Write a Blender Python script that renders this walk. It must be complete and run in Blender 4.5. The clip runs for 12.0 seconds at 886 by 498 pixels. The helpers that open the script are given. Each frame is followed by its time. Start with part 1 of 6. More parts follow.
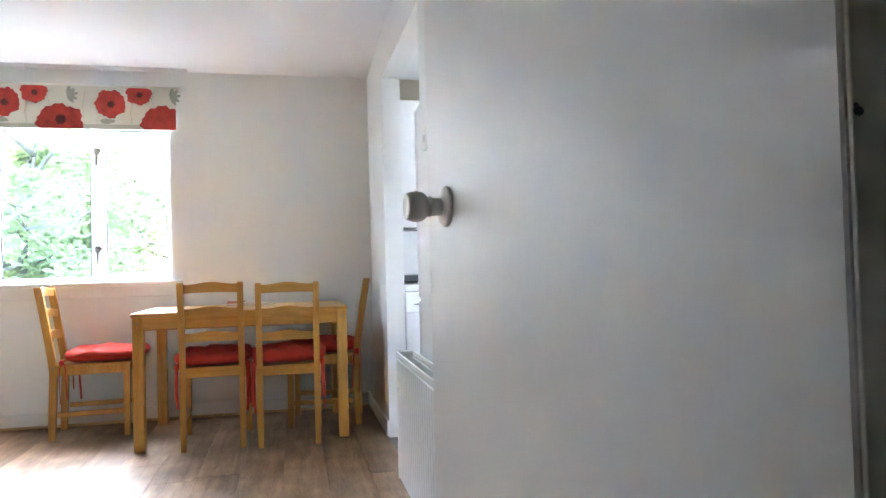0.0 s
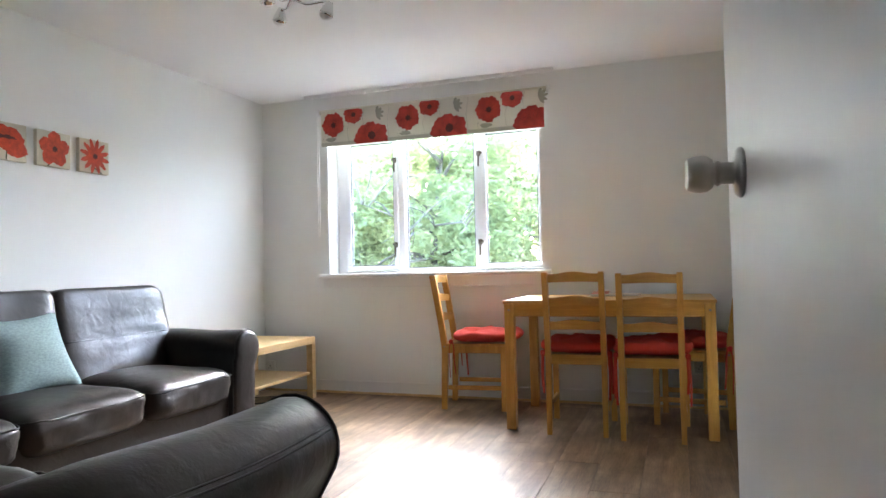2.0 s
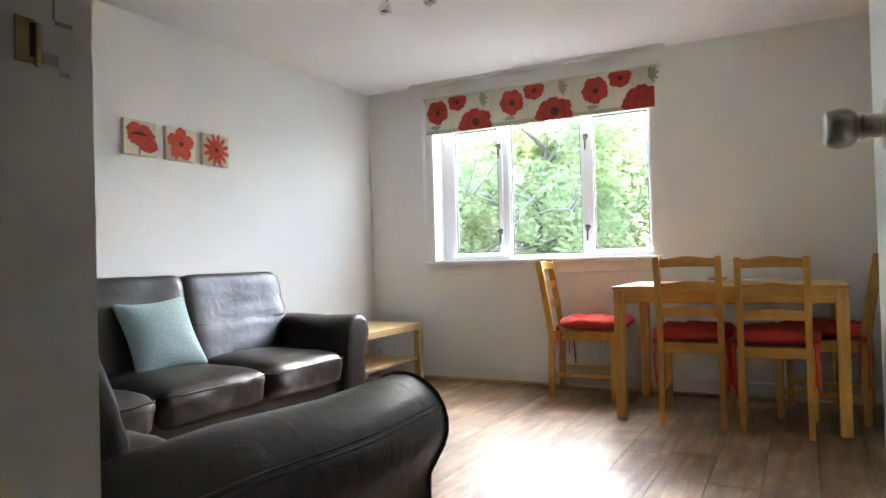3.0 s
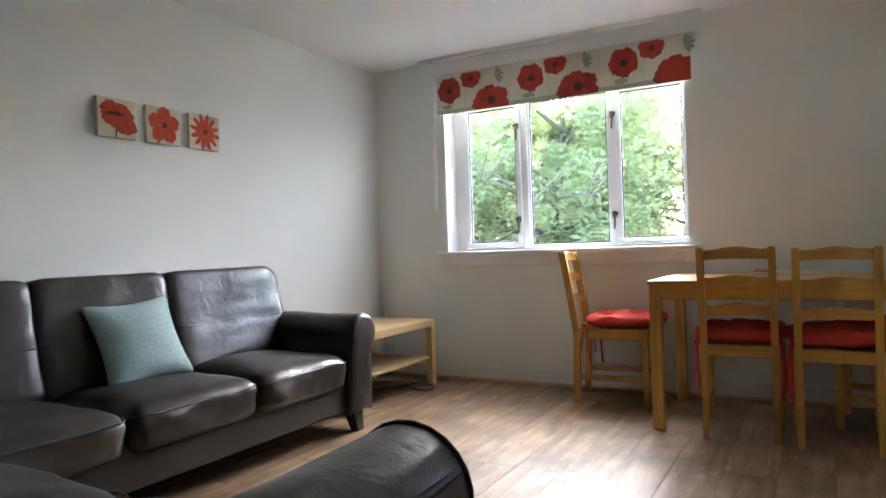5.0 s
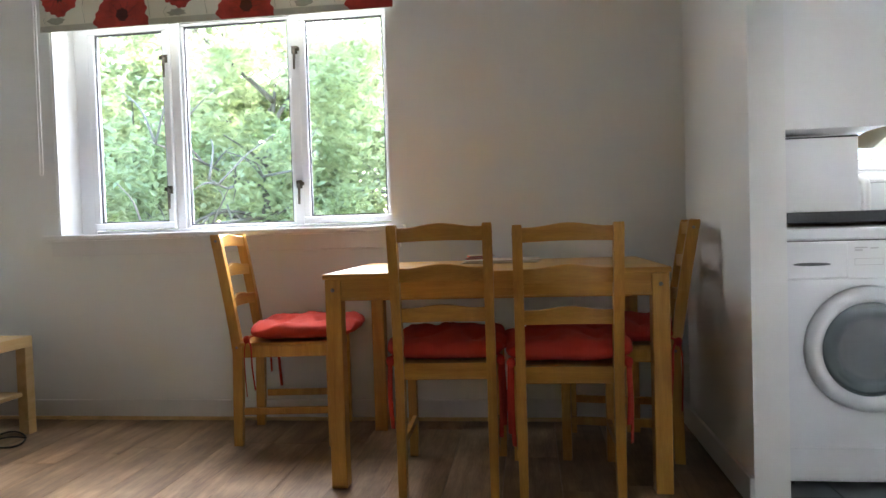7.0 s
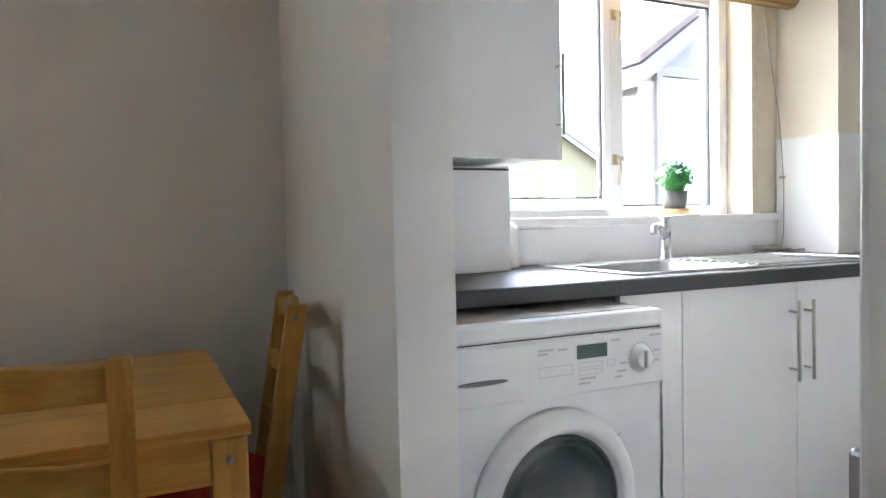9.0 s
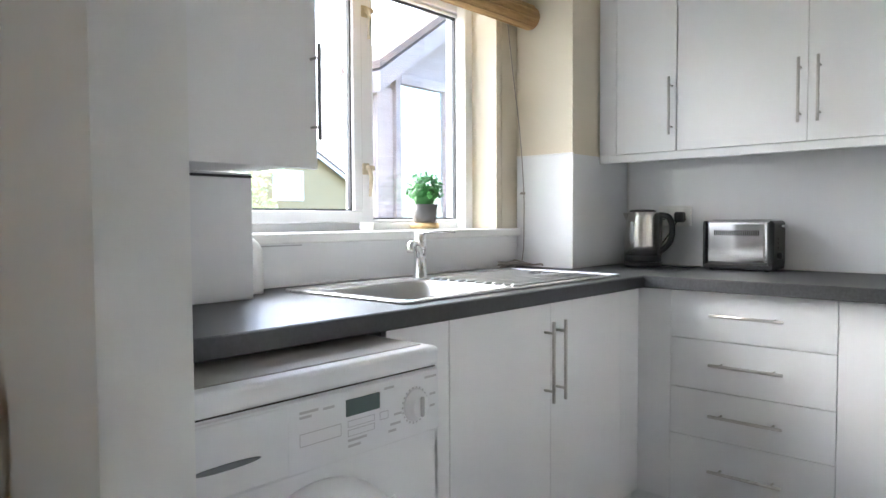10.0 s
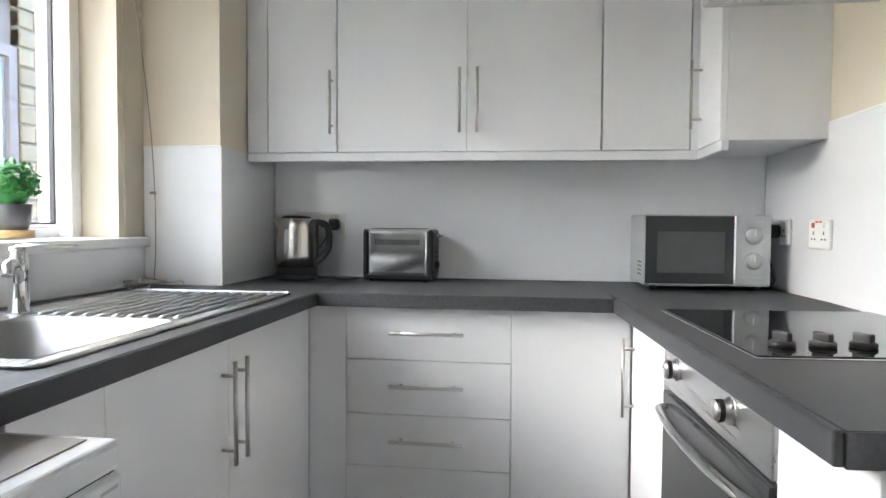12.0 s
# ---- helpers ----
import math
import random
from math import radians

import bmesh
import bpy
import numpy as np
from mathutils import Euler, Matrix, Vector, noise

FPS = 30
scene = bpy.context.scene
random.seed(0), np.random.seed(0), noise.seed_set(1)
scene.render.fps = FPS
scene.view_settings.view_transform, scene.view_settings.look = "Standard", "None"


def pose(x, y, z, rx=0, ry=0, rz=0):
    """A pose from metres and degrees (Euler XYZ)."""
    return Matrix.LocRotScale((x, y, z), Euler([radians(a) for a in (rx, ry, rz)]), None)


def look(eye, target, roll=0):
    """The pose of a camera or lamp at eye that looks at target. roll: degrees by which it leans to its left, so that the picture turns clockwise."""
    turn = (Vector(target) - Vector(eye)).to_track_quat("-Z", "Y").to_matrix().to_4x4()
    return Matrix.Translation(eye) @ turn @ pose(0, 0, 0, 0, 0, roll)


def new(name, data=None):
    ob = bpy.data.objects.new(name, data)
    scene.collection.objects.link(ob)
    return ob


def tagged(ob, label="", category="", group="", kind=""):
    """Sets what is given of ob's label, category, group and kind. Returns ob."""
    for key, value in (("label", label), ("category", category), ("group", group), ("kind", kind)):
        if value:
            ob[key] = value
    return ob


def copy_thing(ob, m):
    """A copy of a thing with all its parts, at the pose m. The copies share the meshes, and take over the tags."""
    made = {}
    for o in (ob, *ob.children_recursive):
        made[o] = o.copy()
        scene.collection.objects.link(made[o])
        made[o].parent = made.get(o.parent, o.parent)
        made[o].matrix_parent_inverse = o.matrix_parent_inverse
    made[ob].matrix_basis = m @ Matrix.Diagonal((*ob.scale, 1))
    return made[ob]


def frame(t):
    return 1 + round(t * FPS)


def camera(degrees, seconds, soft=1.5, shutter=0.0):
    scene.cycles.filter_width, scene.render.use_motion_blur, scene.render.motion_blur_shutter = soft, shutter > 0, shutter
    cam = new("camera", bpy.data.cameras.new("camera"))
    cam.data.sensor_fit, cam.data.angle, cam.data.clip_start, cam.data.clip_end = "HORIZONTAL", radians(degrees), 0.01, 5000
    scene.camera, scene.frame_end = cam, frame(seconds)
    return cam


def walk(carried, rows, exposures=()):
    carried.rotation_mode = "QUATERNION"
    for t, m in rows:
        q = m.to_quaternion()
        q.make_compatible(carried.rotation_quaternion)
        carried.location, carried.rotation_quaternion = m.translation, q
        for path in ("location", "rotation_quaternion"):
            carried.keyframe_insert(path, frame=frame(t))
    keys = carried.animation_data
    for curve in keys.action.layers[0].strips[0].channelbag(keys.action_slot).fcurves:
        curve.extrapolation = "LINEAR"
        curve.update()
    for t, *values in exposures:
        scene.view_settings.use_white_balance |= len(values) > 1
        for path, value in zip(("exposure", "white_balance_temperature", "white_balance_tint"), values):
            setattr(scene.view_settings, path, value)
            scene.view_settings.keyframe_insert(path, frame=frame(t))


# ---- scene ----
cam = camera(66.4, 12.0)
PATH = [
    (0, (-0.182, 0.261, 0.954), (0.254, 2.213, 1.004), -1.5),
    (0.5, (-0.142, 0.31, 0.951), (0.016, 2.303, 1.002), -1.4),
    (1, (-0.091, 0.314, 0.971), (-0.233, 2.308, 1.017), -1.4),
    (1.5, (-0.072, 0.348, 0.958), (-0.507, 2.299, 1.012), -1.4),
    (2, (-0.055, 0.342, 0.939), (-0.714, 2.229, 0.994), -1.3),
    (2.5, (-0.047, 0.345, 0.938), (-0.881, 2.163, 0.981), -1.4),
    (3, (-0.066, 0.352, 0.917), (-1.008, 2.117, 0.949), -1.6),
    (5, (-0.27, 0.706, 0.946), (-1.242, 2.454, 0.94), -2.0),
    (5.5, (-0.315, 0.939, 0.92), (-1.224, 2.721, 0.894), -2.2),
    (6, (-0.321, 1.254, 0.888), (-1.049, 3.116, 0.852), -2.2),
    (6.5, (-0.336, 1.582, 0.878), (-0.824, 3.521, 0.82), -2.0),
    (8.5, (-0.143, 2.86, 0.993), (0.367, 4.793, 0.925), -1.6),
    (9, (-0.037, 3.068, 1.049), (0.793, 4.886, 0.97), -1.3),
    (9.5, (0.022, 3.221, 1.086), (1.179, 4.851, 1.004), -1.0),
    (10, (0.068, 3.336, 1.093), (1.54, 4.688, 1.006), -0.3),
    (10.5, (0.139, 3.455, 1.084), (1.825, 4.527, 0.997), 0.0),
    (11, (0.209, 3.567, 1.092), (2.043, 4.359, 1.005), 0.2),
    (11.5, (0.255, 3.667, 1.105), (2.183, 4.189, 1.017), 0.3),
    (12, (0.277, 3.737, 1.113), (2.256, 4.008, 1.031), 0.4),
]
EXPOSURES = [(0, 5.62, 5450, 10), (0.7, 5.4, 5430, 10), (1.5, 5.03, 5600, 10), (3, 4.74, 6000, 10), (5.5, 4.24, 6000, 10), (6.5, 4.3, 6000, 10), (8.5, 4.33, 6050, 10), (9.5, 3.98, 6100, 10), (12, 3.63, 6180, 10)]
walk(cam, [(t, look(eye, target, roll)) for t, eye, target, roll in PATH], EXPOSURES)

# ---- light: overcast daylight through the two windows ----
world = bpy.data.worlds.new("overcast_sky")
scene.world = world
world.use_nodes = True
wn = world.node_tree.nodes
sky = wn.new("ShaderNodeTexSky")
sky.sky_type = "NISHITA"
sky.sun_disc = False
sky.sun_elevation, sky.sun_rotation = radians(30), radians(-2)
sky.air_density, sky.dust_density, sky.ozone_density = 1.0, 2.0, 1.6
world.node_tree.links.new(sky.outputs[0], wn["Background"].inputs[0])
wn["Background"].inputs[1].default_value = 0.15
sun_data = bpy.data.lights.new("sun", "SUN")
sun_data.energy, sun_data.angle, sun_data.color = 0.84, radians(58), (1.0, 0.975, 0.94)
sun = new("sun", sun_data)
sun.matrix_world = look((-0.6, 20, 11.8), (0, 0, 0))


def window_light(at, target, wide, high, watts):
    """A strip inside a window's opening that stands in for the sky's light."""
    d = bpy.data.lights.new("window_light", "AREA")
    d.shape, d.size, d.size_y, d.energy, d.color = "RECTANGLE", wide, high, watts, (0.97, 0.985, 1.0)
    new("window_light", d).matrix_world = look(at, target)


# at the head of each window, and at the kitchen's side reveal
window_light((-1.79, 5.09, 1.955), (-1.79, 2.9, 0.92), 1.58, 0.11, 0.40)
window_light((1.585, 5.10, 1.925), (1.585, 2.9, 1.0), 1.22, 0.11, 0.08)
window_light((0.955, 5.085, 1.52), (2.7, 5.0, 1.45), 0.13, 0.78, 0.03)

# ---- materials ----


def nodes_of(name):
    m = bpy.data.materials.new(name)
    m.use_nodes = True
    nt = m.node_tree
    return m, nt, nt.nodes["Principled BSDF"]


def mat(name, c, rough=0.5, metal=0.0, vary=0.08, scale=6.0, bump=0.0, bscale=80.0, stretch=(1, 1, 1), coat=0.0, rvary=0.1, pieces=0.0, wrinkle=0.0):
    """A painted, moulded, woven or metal surface: base colour with coarse and fine variation, uneven gloss and fine relief."""
    m, nt, p = nodes_of(name)
    n, l = nt.nodes, nt.links
    tc = n.new("ShaderNodeTexCoord")
    mp = n.new("ShaderNodeMapping")
    mp.inputs["Scale"].default_value = stretch
    l.new(tc.outputs["Object"], mp.inputs["Vector"])
    a, b = n.new("ShaderNodeTexNoise"), n.new("ShaderNodeTexNoise")
    a.inputs["Scale"].default_value, a.inputs["Detail"].default_value = scale, 5
    b.inputs["Scale"].default_value, b.inputs["Detail"].default_value = bscale, 3
    l.new(mp.outputs[0], a.inputs["Vector"])
    l.new(mp.outputs[0], b.inputs["Vector"])
    mix = n.new("ShaderNodeMix")
    mix.data_type = "RGBA"
    mix.inputs[6].default_value = (*[v * (1 - vary) for v in c], 1)
    mix.inputs[7].default_value = (*[min(1, v * (1 + vary)) for v in c], 1)
    add = n.new("ShaderNodeMath")
    add.operation = "MULTIPLY_ADD"
    l.new(b.outputs["Fac"], add.inputs[0])
    add.inputs[1].default_value = 0.35
    l.new(a.outputs["Fac"], add.inputs[2])
    sub = n.new("ShaderNodeMath")
    sub.operation = "SUBTRACT"
    l.new(add.outputs[0], sub.inputs[0])
    sub.inputs[1].default_value = 0.175
    l.new(sub.outputs[0], mix.inputs[0])
    out = mix.outputs[2]
    if pieces:
        oi = n.new("ShaderNodeObjectInfo")
        hsv = n.new("ShaderNodeHueSaturation")
        mr = n.new("ShaderNodeMapRange")
        mr.inputs["To Min"].default_value, mr.inputs["To Max"].default_value = 1 - pieces, 1 + pieces
        l.new(oi.outputs["Random"], mr.inputs["Value"])
        l.new(mr.outputs[0], hsv.inputs["Value"])
        l.new(out, hsv.inputs["Color"])
        out = hsv.outputs[0]
    l.new(out, p.inputs["Base Color"])
    r = n.new("ShaderNodeMapRange")
    r.inputs["To Min"].default_value, r.inputs["To Max"].default_value = max(0.02, rough - rvary * rough), min(1, rough + rvary * rough)
    l.new(a.outputs["Fac"], r.inputs["Value"])
    l.new(r.outputs[0], p.inputs["Roughness"])
    p.inputs["Metallic"].default_value = metal
    p.inputs["Coat Weight"].default_value = coat
    p.inputs["Coat Roughness"].default_value = 0.15
    if bump:
        bp = n.new("ShaderNodeBump")
        bp.inputs["Strength"].default_value, bp.inputs["Distance"].default_value = bump, 0.002
        l.new(b.outputs["Fac"], bp.inputs["Height"])
        if wrinkle:
            wv, wb = n.new("ShaderNodeTexNoise"), n.new("ShaderNodeBump")
            wv.inputs["Scale"].default_value, wv.inputs["Detail"].default_value, wv.inputs["Distortion"].default_value = 13, 4, 1.2
            l.new(mp.outputs[0], wv.inputs["Vector"])
            wb.inputs["Strength"].default_value, wb.inputs["Distance"].default_value = wrinkle, 0.012
            l.new(wv.outputs["Fac"], wb.inputs["Height"])
            l.new(wb.outputs[0], bp.inputs["Normal"])
        l.new(bp.outputs[0], p.inputs["Normal"])
    return m


def wood(name, dark, light, stretch, rough=0.4, pieces=0.0, scale=3.0, coat=0.0, blotch=0.0):
    """Wood with grain along the axis that is least stretched; knots and streaks; each piece a little different."""
    m, nt, p = nodes_of(name)
    n, l = nt.nodes, nt.links
    tc = n.new("ShaderNodeTexCoord")
    mp = n.new("ShaderNodeMapping")
    mp.inputs["Scale"].default_value = stretch
    oi = n.new("ShaderNodeObjectInfo")
    off = n.new("ShaderNodeVectorMath")
    off.operation = "MULTIPLY_ADD"
    l.new(oi.outputs["Random"], off.inputs[0])
    off.inputs[1].default_value = (17, 23, 11)
    l.new(tc.outputs["Object"], off.inputs[2])
    l.new(off.outputs[0], mp.inputs["Vector"])
    a, b = n.new("ShaderNodeTexNoise"), n.new("ShaderNodeTexNoise")
    a.inputs["Scale"].default_value, a.inputs["Detail"].default_value, a.inputs["Distortion"].default_value = scale, 6, 0.6
    b.inputs["Scale"].default_value, b.inputs["Detail"].default_value = scale * 9, 4
    l.new(mp.outputs[0], a.inputs["Vector"])
    l.new(mp.outputs[0], b.inputs["Vector"])
    ad = n.new("ShaderNodeMath")
    ad.operation = "MULTIPLY_ADD"
    l.new(b.outputs["Fac"], ad.inputs[0])
    ad.inputs[1].default_value = 0.45
    l.new(a.outputs["Fac"], ad.inputs[2])
    ramp = n.new("ShaderNodeValToRGB")
    ramp.color_ramp.elements[0].position, ramp.color_ramp.elements[1].position = 0.48, 0.96
    ramp.color_ramp.elements[0].color, ramp.color_ramp.elements[1].color = (*dark, 1), (*light, 1)
    l.new(ad.outputs[0], ramp.inputs[0])
    out = ramp.outputs[0]
    if blotch:
        c = n.new("ShaderNodeTexNoise")
        c.inputs["Scale"].default_value, c.inputs["Detail"].default_value = 3.5, 5
        l.new(off.outputs[0], c.inputs["Vector"])
        mr = n.new("ShaderNodeMapRange")
        mr.inputs["From Min"].default_value, mr.inputs["From Max"].default_value = 0.35, 0.65
        mr.inputs["To Min"].default_value, mr.inputs["To Max"].default_value = 1 - blotch, 1 + blotch
        l.new(c.outputs["Fac"], mr.inputs["Value"])
        h2 = n.new("ShaderNodeHueSaturation")
        l.new(mr.outputs[0], h2.inputs["Value"])
        l.new(out, h2.inputs["Color"])
        out = h2.outputs[0]
    if pieces:
        hsv = n.new("ShaderNodeHueSaturation")
        mr = n.new("ShaderNodeMapRange")
        mr.inputs["To Min"].default_value, mr.inputs["To Max"].default_value = 1 - pieces, 1 + pieces
        l.new(oi.outputs["Random"], mr.inputs["Value"])
        l.new(mr.outputs[0], hsv.inputs["Value"])
        l.new(out, hsv.inputs["Color"])
        out = hsv.outputs[0]
    l.new(out, p.inputs["Base Color"])
    r = n.new("ShaderNodeMapRange")
    r.inputs["To Min"].default_value, r.inputs["To Max"].default_value = rough - 0.08, rough + 0.1
    l.new(a.outputs["Fac"], r.inputs["Value"])
    l.new(r.outputs[0], p.inputs["Roughness"])
    p.inputs["Coat Weight"].default_value = coat
    bp = n.new("ShaderNodeBump")
    bp.inputs["Strength"].default_value, bp.inputs["Distance"].default_value = 0.15, 0.001
    l.new(ad.outputs[0], bp.inputs["Height"])
    l.new(bp.outputs[0], p.inputs["Normal"])
    return m


def glass(name, tint=(1, 1, 1), rough=0.0):
    m, nt, p = nodes_of(name)
    p.inputs["Base Color"].default_value = (*tint, 1)
    p.inputs["Transmission Weight"].default_value = 1
    p.inputs["Roughness"].default_value = rough
    p.inputs["IOR"].default_value = 1.45
    return m


WALL = mat("wall_paint", (0.826, 0.836, 0.814), 0.75, vary=0.02, scale=1.5, bump=0.12, bscale=160)
WALL_CREAM = mat("cream_wall_paint", (0.67, 0.605, 0.485), 0.7, vary=0.03, scale=1.5, bump=0.12, bscale=160)
CEIL = mat("ceiling_paint", (0.86, 0.86, 0.855), 0.85, vary=0.02, scale=1.2, bump=0.1, bscale=140)
GLOSS = mat("white_gloss_paint", (0.80, 0.80, 0.79), 0.3, vary=0.02, scale=4, bump=0.05, bscale=40)
JAMB = mat("old_cream_paint", (0.84, 0.82, 0.74), 0.5, vary=0.07, scale=9, bump=0.3, bscale=60)
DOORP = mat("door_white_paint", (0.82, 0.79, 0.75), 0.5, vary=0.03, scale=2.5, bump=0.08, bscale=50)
UPVC = mat("white_upvc", (0.83, 0.84, 0.85), 0.3, vary=0.015, scale=3)
SEAL = mat("dark_glazing_seal", (0.05, 0.05, 0.055), 0.6, vary=0.1)
LAMINATE = wood("oak_laminate", (0.135, 0.076, 0.038), (0.375, 0.25, 0.147), (9, 0.9, 9), 0.43, pieces=0.13, scale=2.2, blotch=0.32)
PINE = wood("lacquered_pine", (0.42, 0.19, 0.027), (0.63, 0.34, 0.062), (14, 14, 1.2), 0.36, pieces=0.07, scale=2.0, coat=0.2)
PINE_X = wood("lacquered_pine_lengthwise", (0.42, 0.19, 0.027), (0.63, 0.34, 0.062), (1.2, 14, 14), 0.36, pieces=0.07, scale=2.0, coat=0.2)
BIRCH = wood("birch_effect", (0.55, 0.37, 0.16), (0.68, 0.50, 0.26), (10, 1.2, 10), 0.42, pieces=0.03, scale=2.0)
LEATHER = mat("dark_brown_leather", (0.018, 0.0145, 0.0125), 0.34, vary=0.3, scale=5, bump=0.2, bscale=190, rvary=0.3, wrinkle=0.2)
PIPING = mat("black_piping", (0.014, 0.012, 0.011), 0.45, vary=0.1)
BLACKWOOD = mat("black_stained_wood", (0.018, 0.014, 0.012), 0.4, vary=0.2)
TEAL = mat("teal_woven_fabric", (0.30, 0.41, 0.42), 0.95, vary=0.45, scale=75, bump=0.9, bscale=260, stretch=(1, 1, 2.2))
RED = mat("red_cotton", (0.50, 0.034, 0.013), 0.85, vary=0.12, scale=9, bump=0.4, bscale=300)
CANVAS = mat("cream_canvas", (0.66, 0.61, 0.48), 0.85, vary=0.05, scale=8, bump=0.4, bscale=420)
BLINDF = mat("cream_blind_fabric", (0.68, 0.66, 0.55), 0.9, vary=0.03, scale=10, bump=0.3, bscale=420)


def lit_through(m, c, share):
    """Thin cloth that also glows with the light behind it."""
    nt = m.node_tree
    tr, mx = nt.nodes.new("ShaderNodeBsdfTranslucent"), nt.nodes.new("ShaderNodeMixShader")
    tr.inputs["Color"].default_value = (*c, 1)
    mx.inputs[0].default_value = share
    nt.links.new(nt.nodes["Principled BSDF"].outputs[0], mx.inputs[1])
    nt.links.new(tr.outputs[0], mx.inputs[2])
    nt.links.new(mx.outputs[0], nt.nodes["Material Output"].inputs["Surface"])


lit_through(BLINDF, (0.70, 0.68, 0.58), 0.13)
# Hem: the blind's cream darkened, its shade put into the colour
BLINDD = mat("shaded_hem_fabric", (0.48, 0.47, 0.38), 0.9, vary=0.04, scale=10, bump=0.3, bscale=420)
POPPY = mat("poppy_red_print", (0.44, 0.050, 0.034), 0.85, vary=0.7, scale=15, bump=0.2, bscale=300)
POPPYD = mat("poppy_dark_print", (0.10, 0.030, 0.025), 0.9, vary=0.4, scale=60)
ORANGE = mat("orange_red_paint", (0.50, 0.058, 0.018), 0.8, vary=0.65, scale=34, bump=0.3, bscale=300)
STEMG = mat("grey_green_print", (0.36, 0.36, 0.29), 0.9, vary=0.15, scale=30)
STEMD = mat("dark_green_paint", (0.10, 0.11, 0.06), 0.85, vary=0.2, scale=40)
NICKEL = mat("satin_nickel", (0.62, 0.60, 0.57), 0.3, 1.0, vary=0.05, scale=20)
CHROME = mat("chrome", (0.80, 0.81, 0.82), 0.08, 1.0, vary=0.03, scale=20)
# The sink's steel darkened and dulled: the bowl's shade put into the colour
BOWLSHADE = mat("shaded_bowl_steel", (0.45, 0.455, 0.455), 0.42, 1.0, vary=0.08, scale=6, bump=0.04, bscale=60)
STEEL = mat("brushed_steel", (0.60, 0.61, 0.61), 0.28, 1.0, vary=0.06, scale=4, stretch=(1, 30, 30), bump=0.05, bscale=30)
STEELV = mat("kettle_steel", (0.62, 0.60, 0.56), 0.24, 1.0, vary=0.06, scale=4, stretch=(30, 30, 1))
BRASS = mat("tarnished_brass", (0.42, 0.34, 0.16), 0.5, 0.5, vary=0.35, scale=60)
PALEBRASS = mat("pale_worn_brass", (0.52, 0.46, 0.34), 0.36, 0.8, vary=0.15, scale=40)
DARKBRASS = mat("dark_bronze", (0.13, 0.11, 0.085), 0.38, 0.9, vary=0.3, scale=60)
BLACKP = mat("black_plastic", (0.018, 0.018, 0.019), 0.38, vary=0.1)
WHITEP = mat("white_plastic", (0.78, 0.78, 0.76), 0.35, vary=0.02)
UNIT = mat("white_unit_front", (0.85, 0.855, 0.86), 0.36, vary=0.012, scale=2)
CARCASS = mat("white_carcass", (0.80, 0.81, 0.82), 0.5, vary=0.02)
WORKTOP = mat("charcoal_worktop", (0.038, 0.040, 0.043), 0.44, vary=0.35, scale=90, bump=0.15, bscale=300)
WORKEDGE = mat("charcoal_worktop_edge", (0.05, 0.052, 0.057), 0.5, vary=0.6, scale=120, bump=0.15, bscale=300)
PANEL = mat("white_splash_panel", (0.83, 0.84, 0.85), 0.06, vary=0.01, scale=2, coat=0.6)
APPL = mat("white_enamel", (0.77, 0.785, 0.80), 0.3, vary=0.015, scale=3)
# Grey-beige washer top, its colour darkened for the shade under the worktop
APPLT = mat("shaded_washer_top", (0.36, 0.34, 0.31), 0.4, vary=0.04, scale=4)
LCD = mat("grey_green_display", (0.11, 0.15, 0.145), 0.25, vary=0.05)
PRINTG = mat("grey_printing", (0.52, 0.52, 0.53), 0.6)


def thin_glass(name, tint, gloss):
    """A thin clear sheet: lets light straight through, with a faint mirror on it."""
    m, nt, p = nodes_of(name)
    tr, gl, mx = nt.nodes.new("ShaderNodeBsdfTransparent"), nt.nodes.new("ShaderNodeBsdfGlossy"), nt.nodes.new("ShaderNodeMixShader")
    tr.inputs["Color"].default_value = (*tint, 1)
    gl.inputs["Roughness"].default_value = 0.02
    mx.inputs[0].default_value = gloss
    nt.links.new(tr.outputs[0], mx.inputs[1])
    nt.links.new(gl.outputs[0], mx.inputs[2])
    nt.links.new(mx.outputs[0], nt.nodes["Material Output"].inputs["Surface"])
    return m


DOORGLASS = thin_glass("washer_door_glass", (0.80, 0.85, 0.86), 0.07)
DRUM = mat("steel_drum", (0.52, 0.54, 0.55), 0.2, 1.0, vary=0.3, scale=25)
RUBBER_AND_SHADOW = mat("grey_rubber_and_shadow", (0.16, 0.17, 0.18), 0.6, vary=0.1)
HOBGLASS = mat("black_hob_glass", (0.008, 0.008, 0.009), 0.05, vary=0.05)
MWDOOR = mat("dark_oven_window", (0.025, 0.027, 0.028), 0.12, vary=0.05)
MWIN = mat("microwave_mesh_window", (0.05, 0.053, 0.053), 0.16, vary=0.08, scale=40)
SILVER = mat("silver_paint", (0.46, 0.47, 0.475), 0.36, 0.6, vary=0.03)
VINYL = mat("dark_grey_floor_tile", (0.13, 0.14, 0.145), 0.4, vary=0.2, scale=7, bump=0.1, bscale=60, pieces=0.08)
GROUT = mat("dark_grout", (0.07, 0.07, 0.07), 0.9)
POTG = mat("grey_ceramic", (0.14, 0.14, 0.145), 0.6, vary=0.08, scale=12, bump=0.2, bscale=100)
BAMBOO = wood("bamboo_weave", (0.34, 0.19, 0.06), (0.58, 0.38, 0.17), (2, 30, 30), 0.6, scale=4)
LEAFP = mat("plastic_leaf_green", (0.05, 0.26, 0.055), 0.45, vary=0.45, scale=30, pieces=0.1)
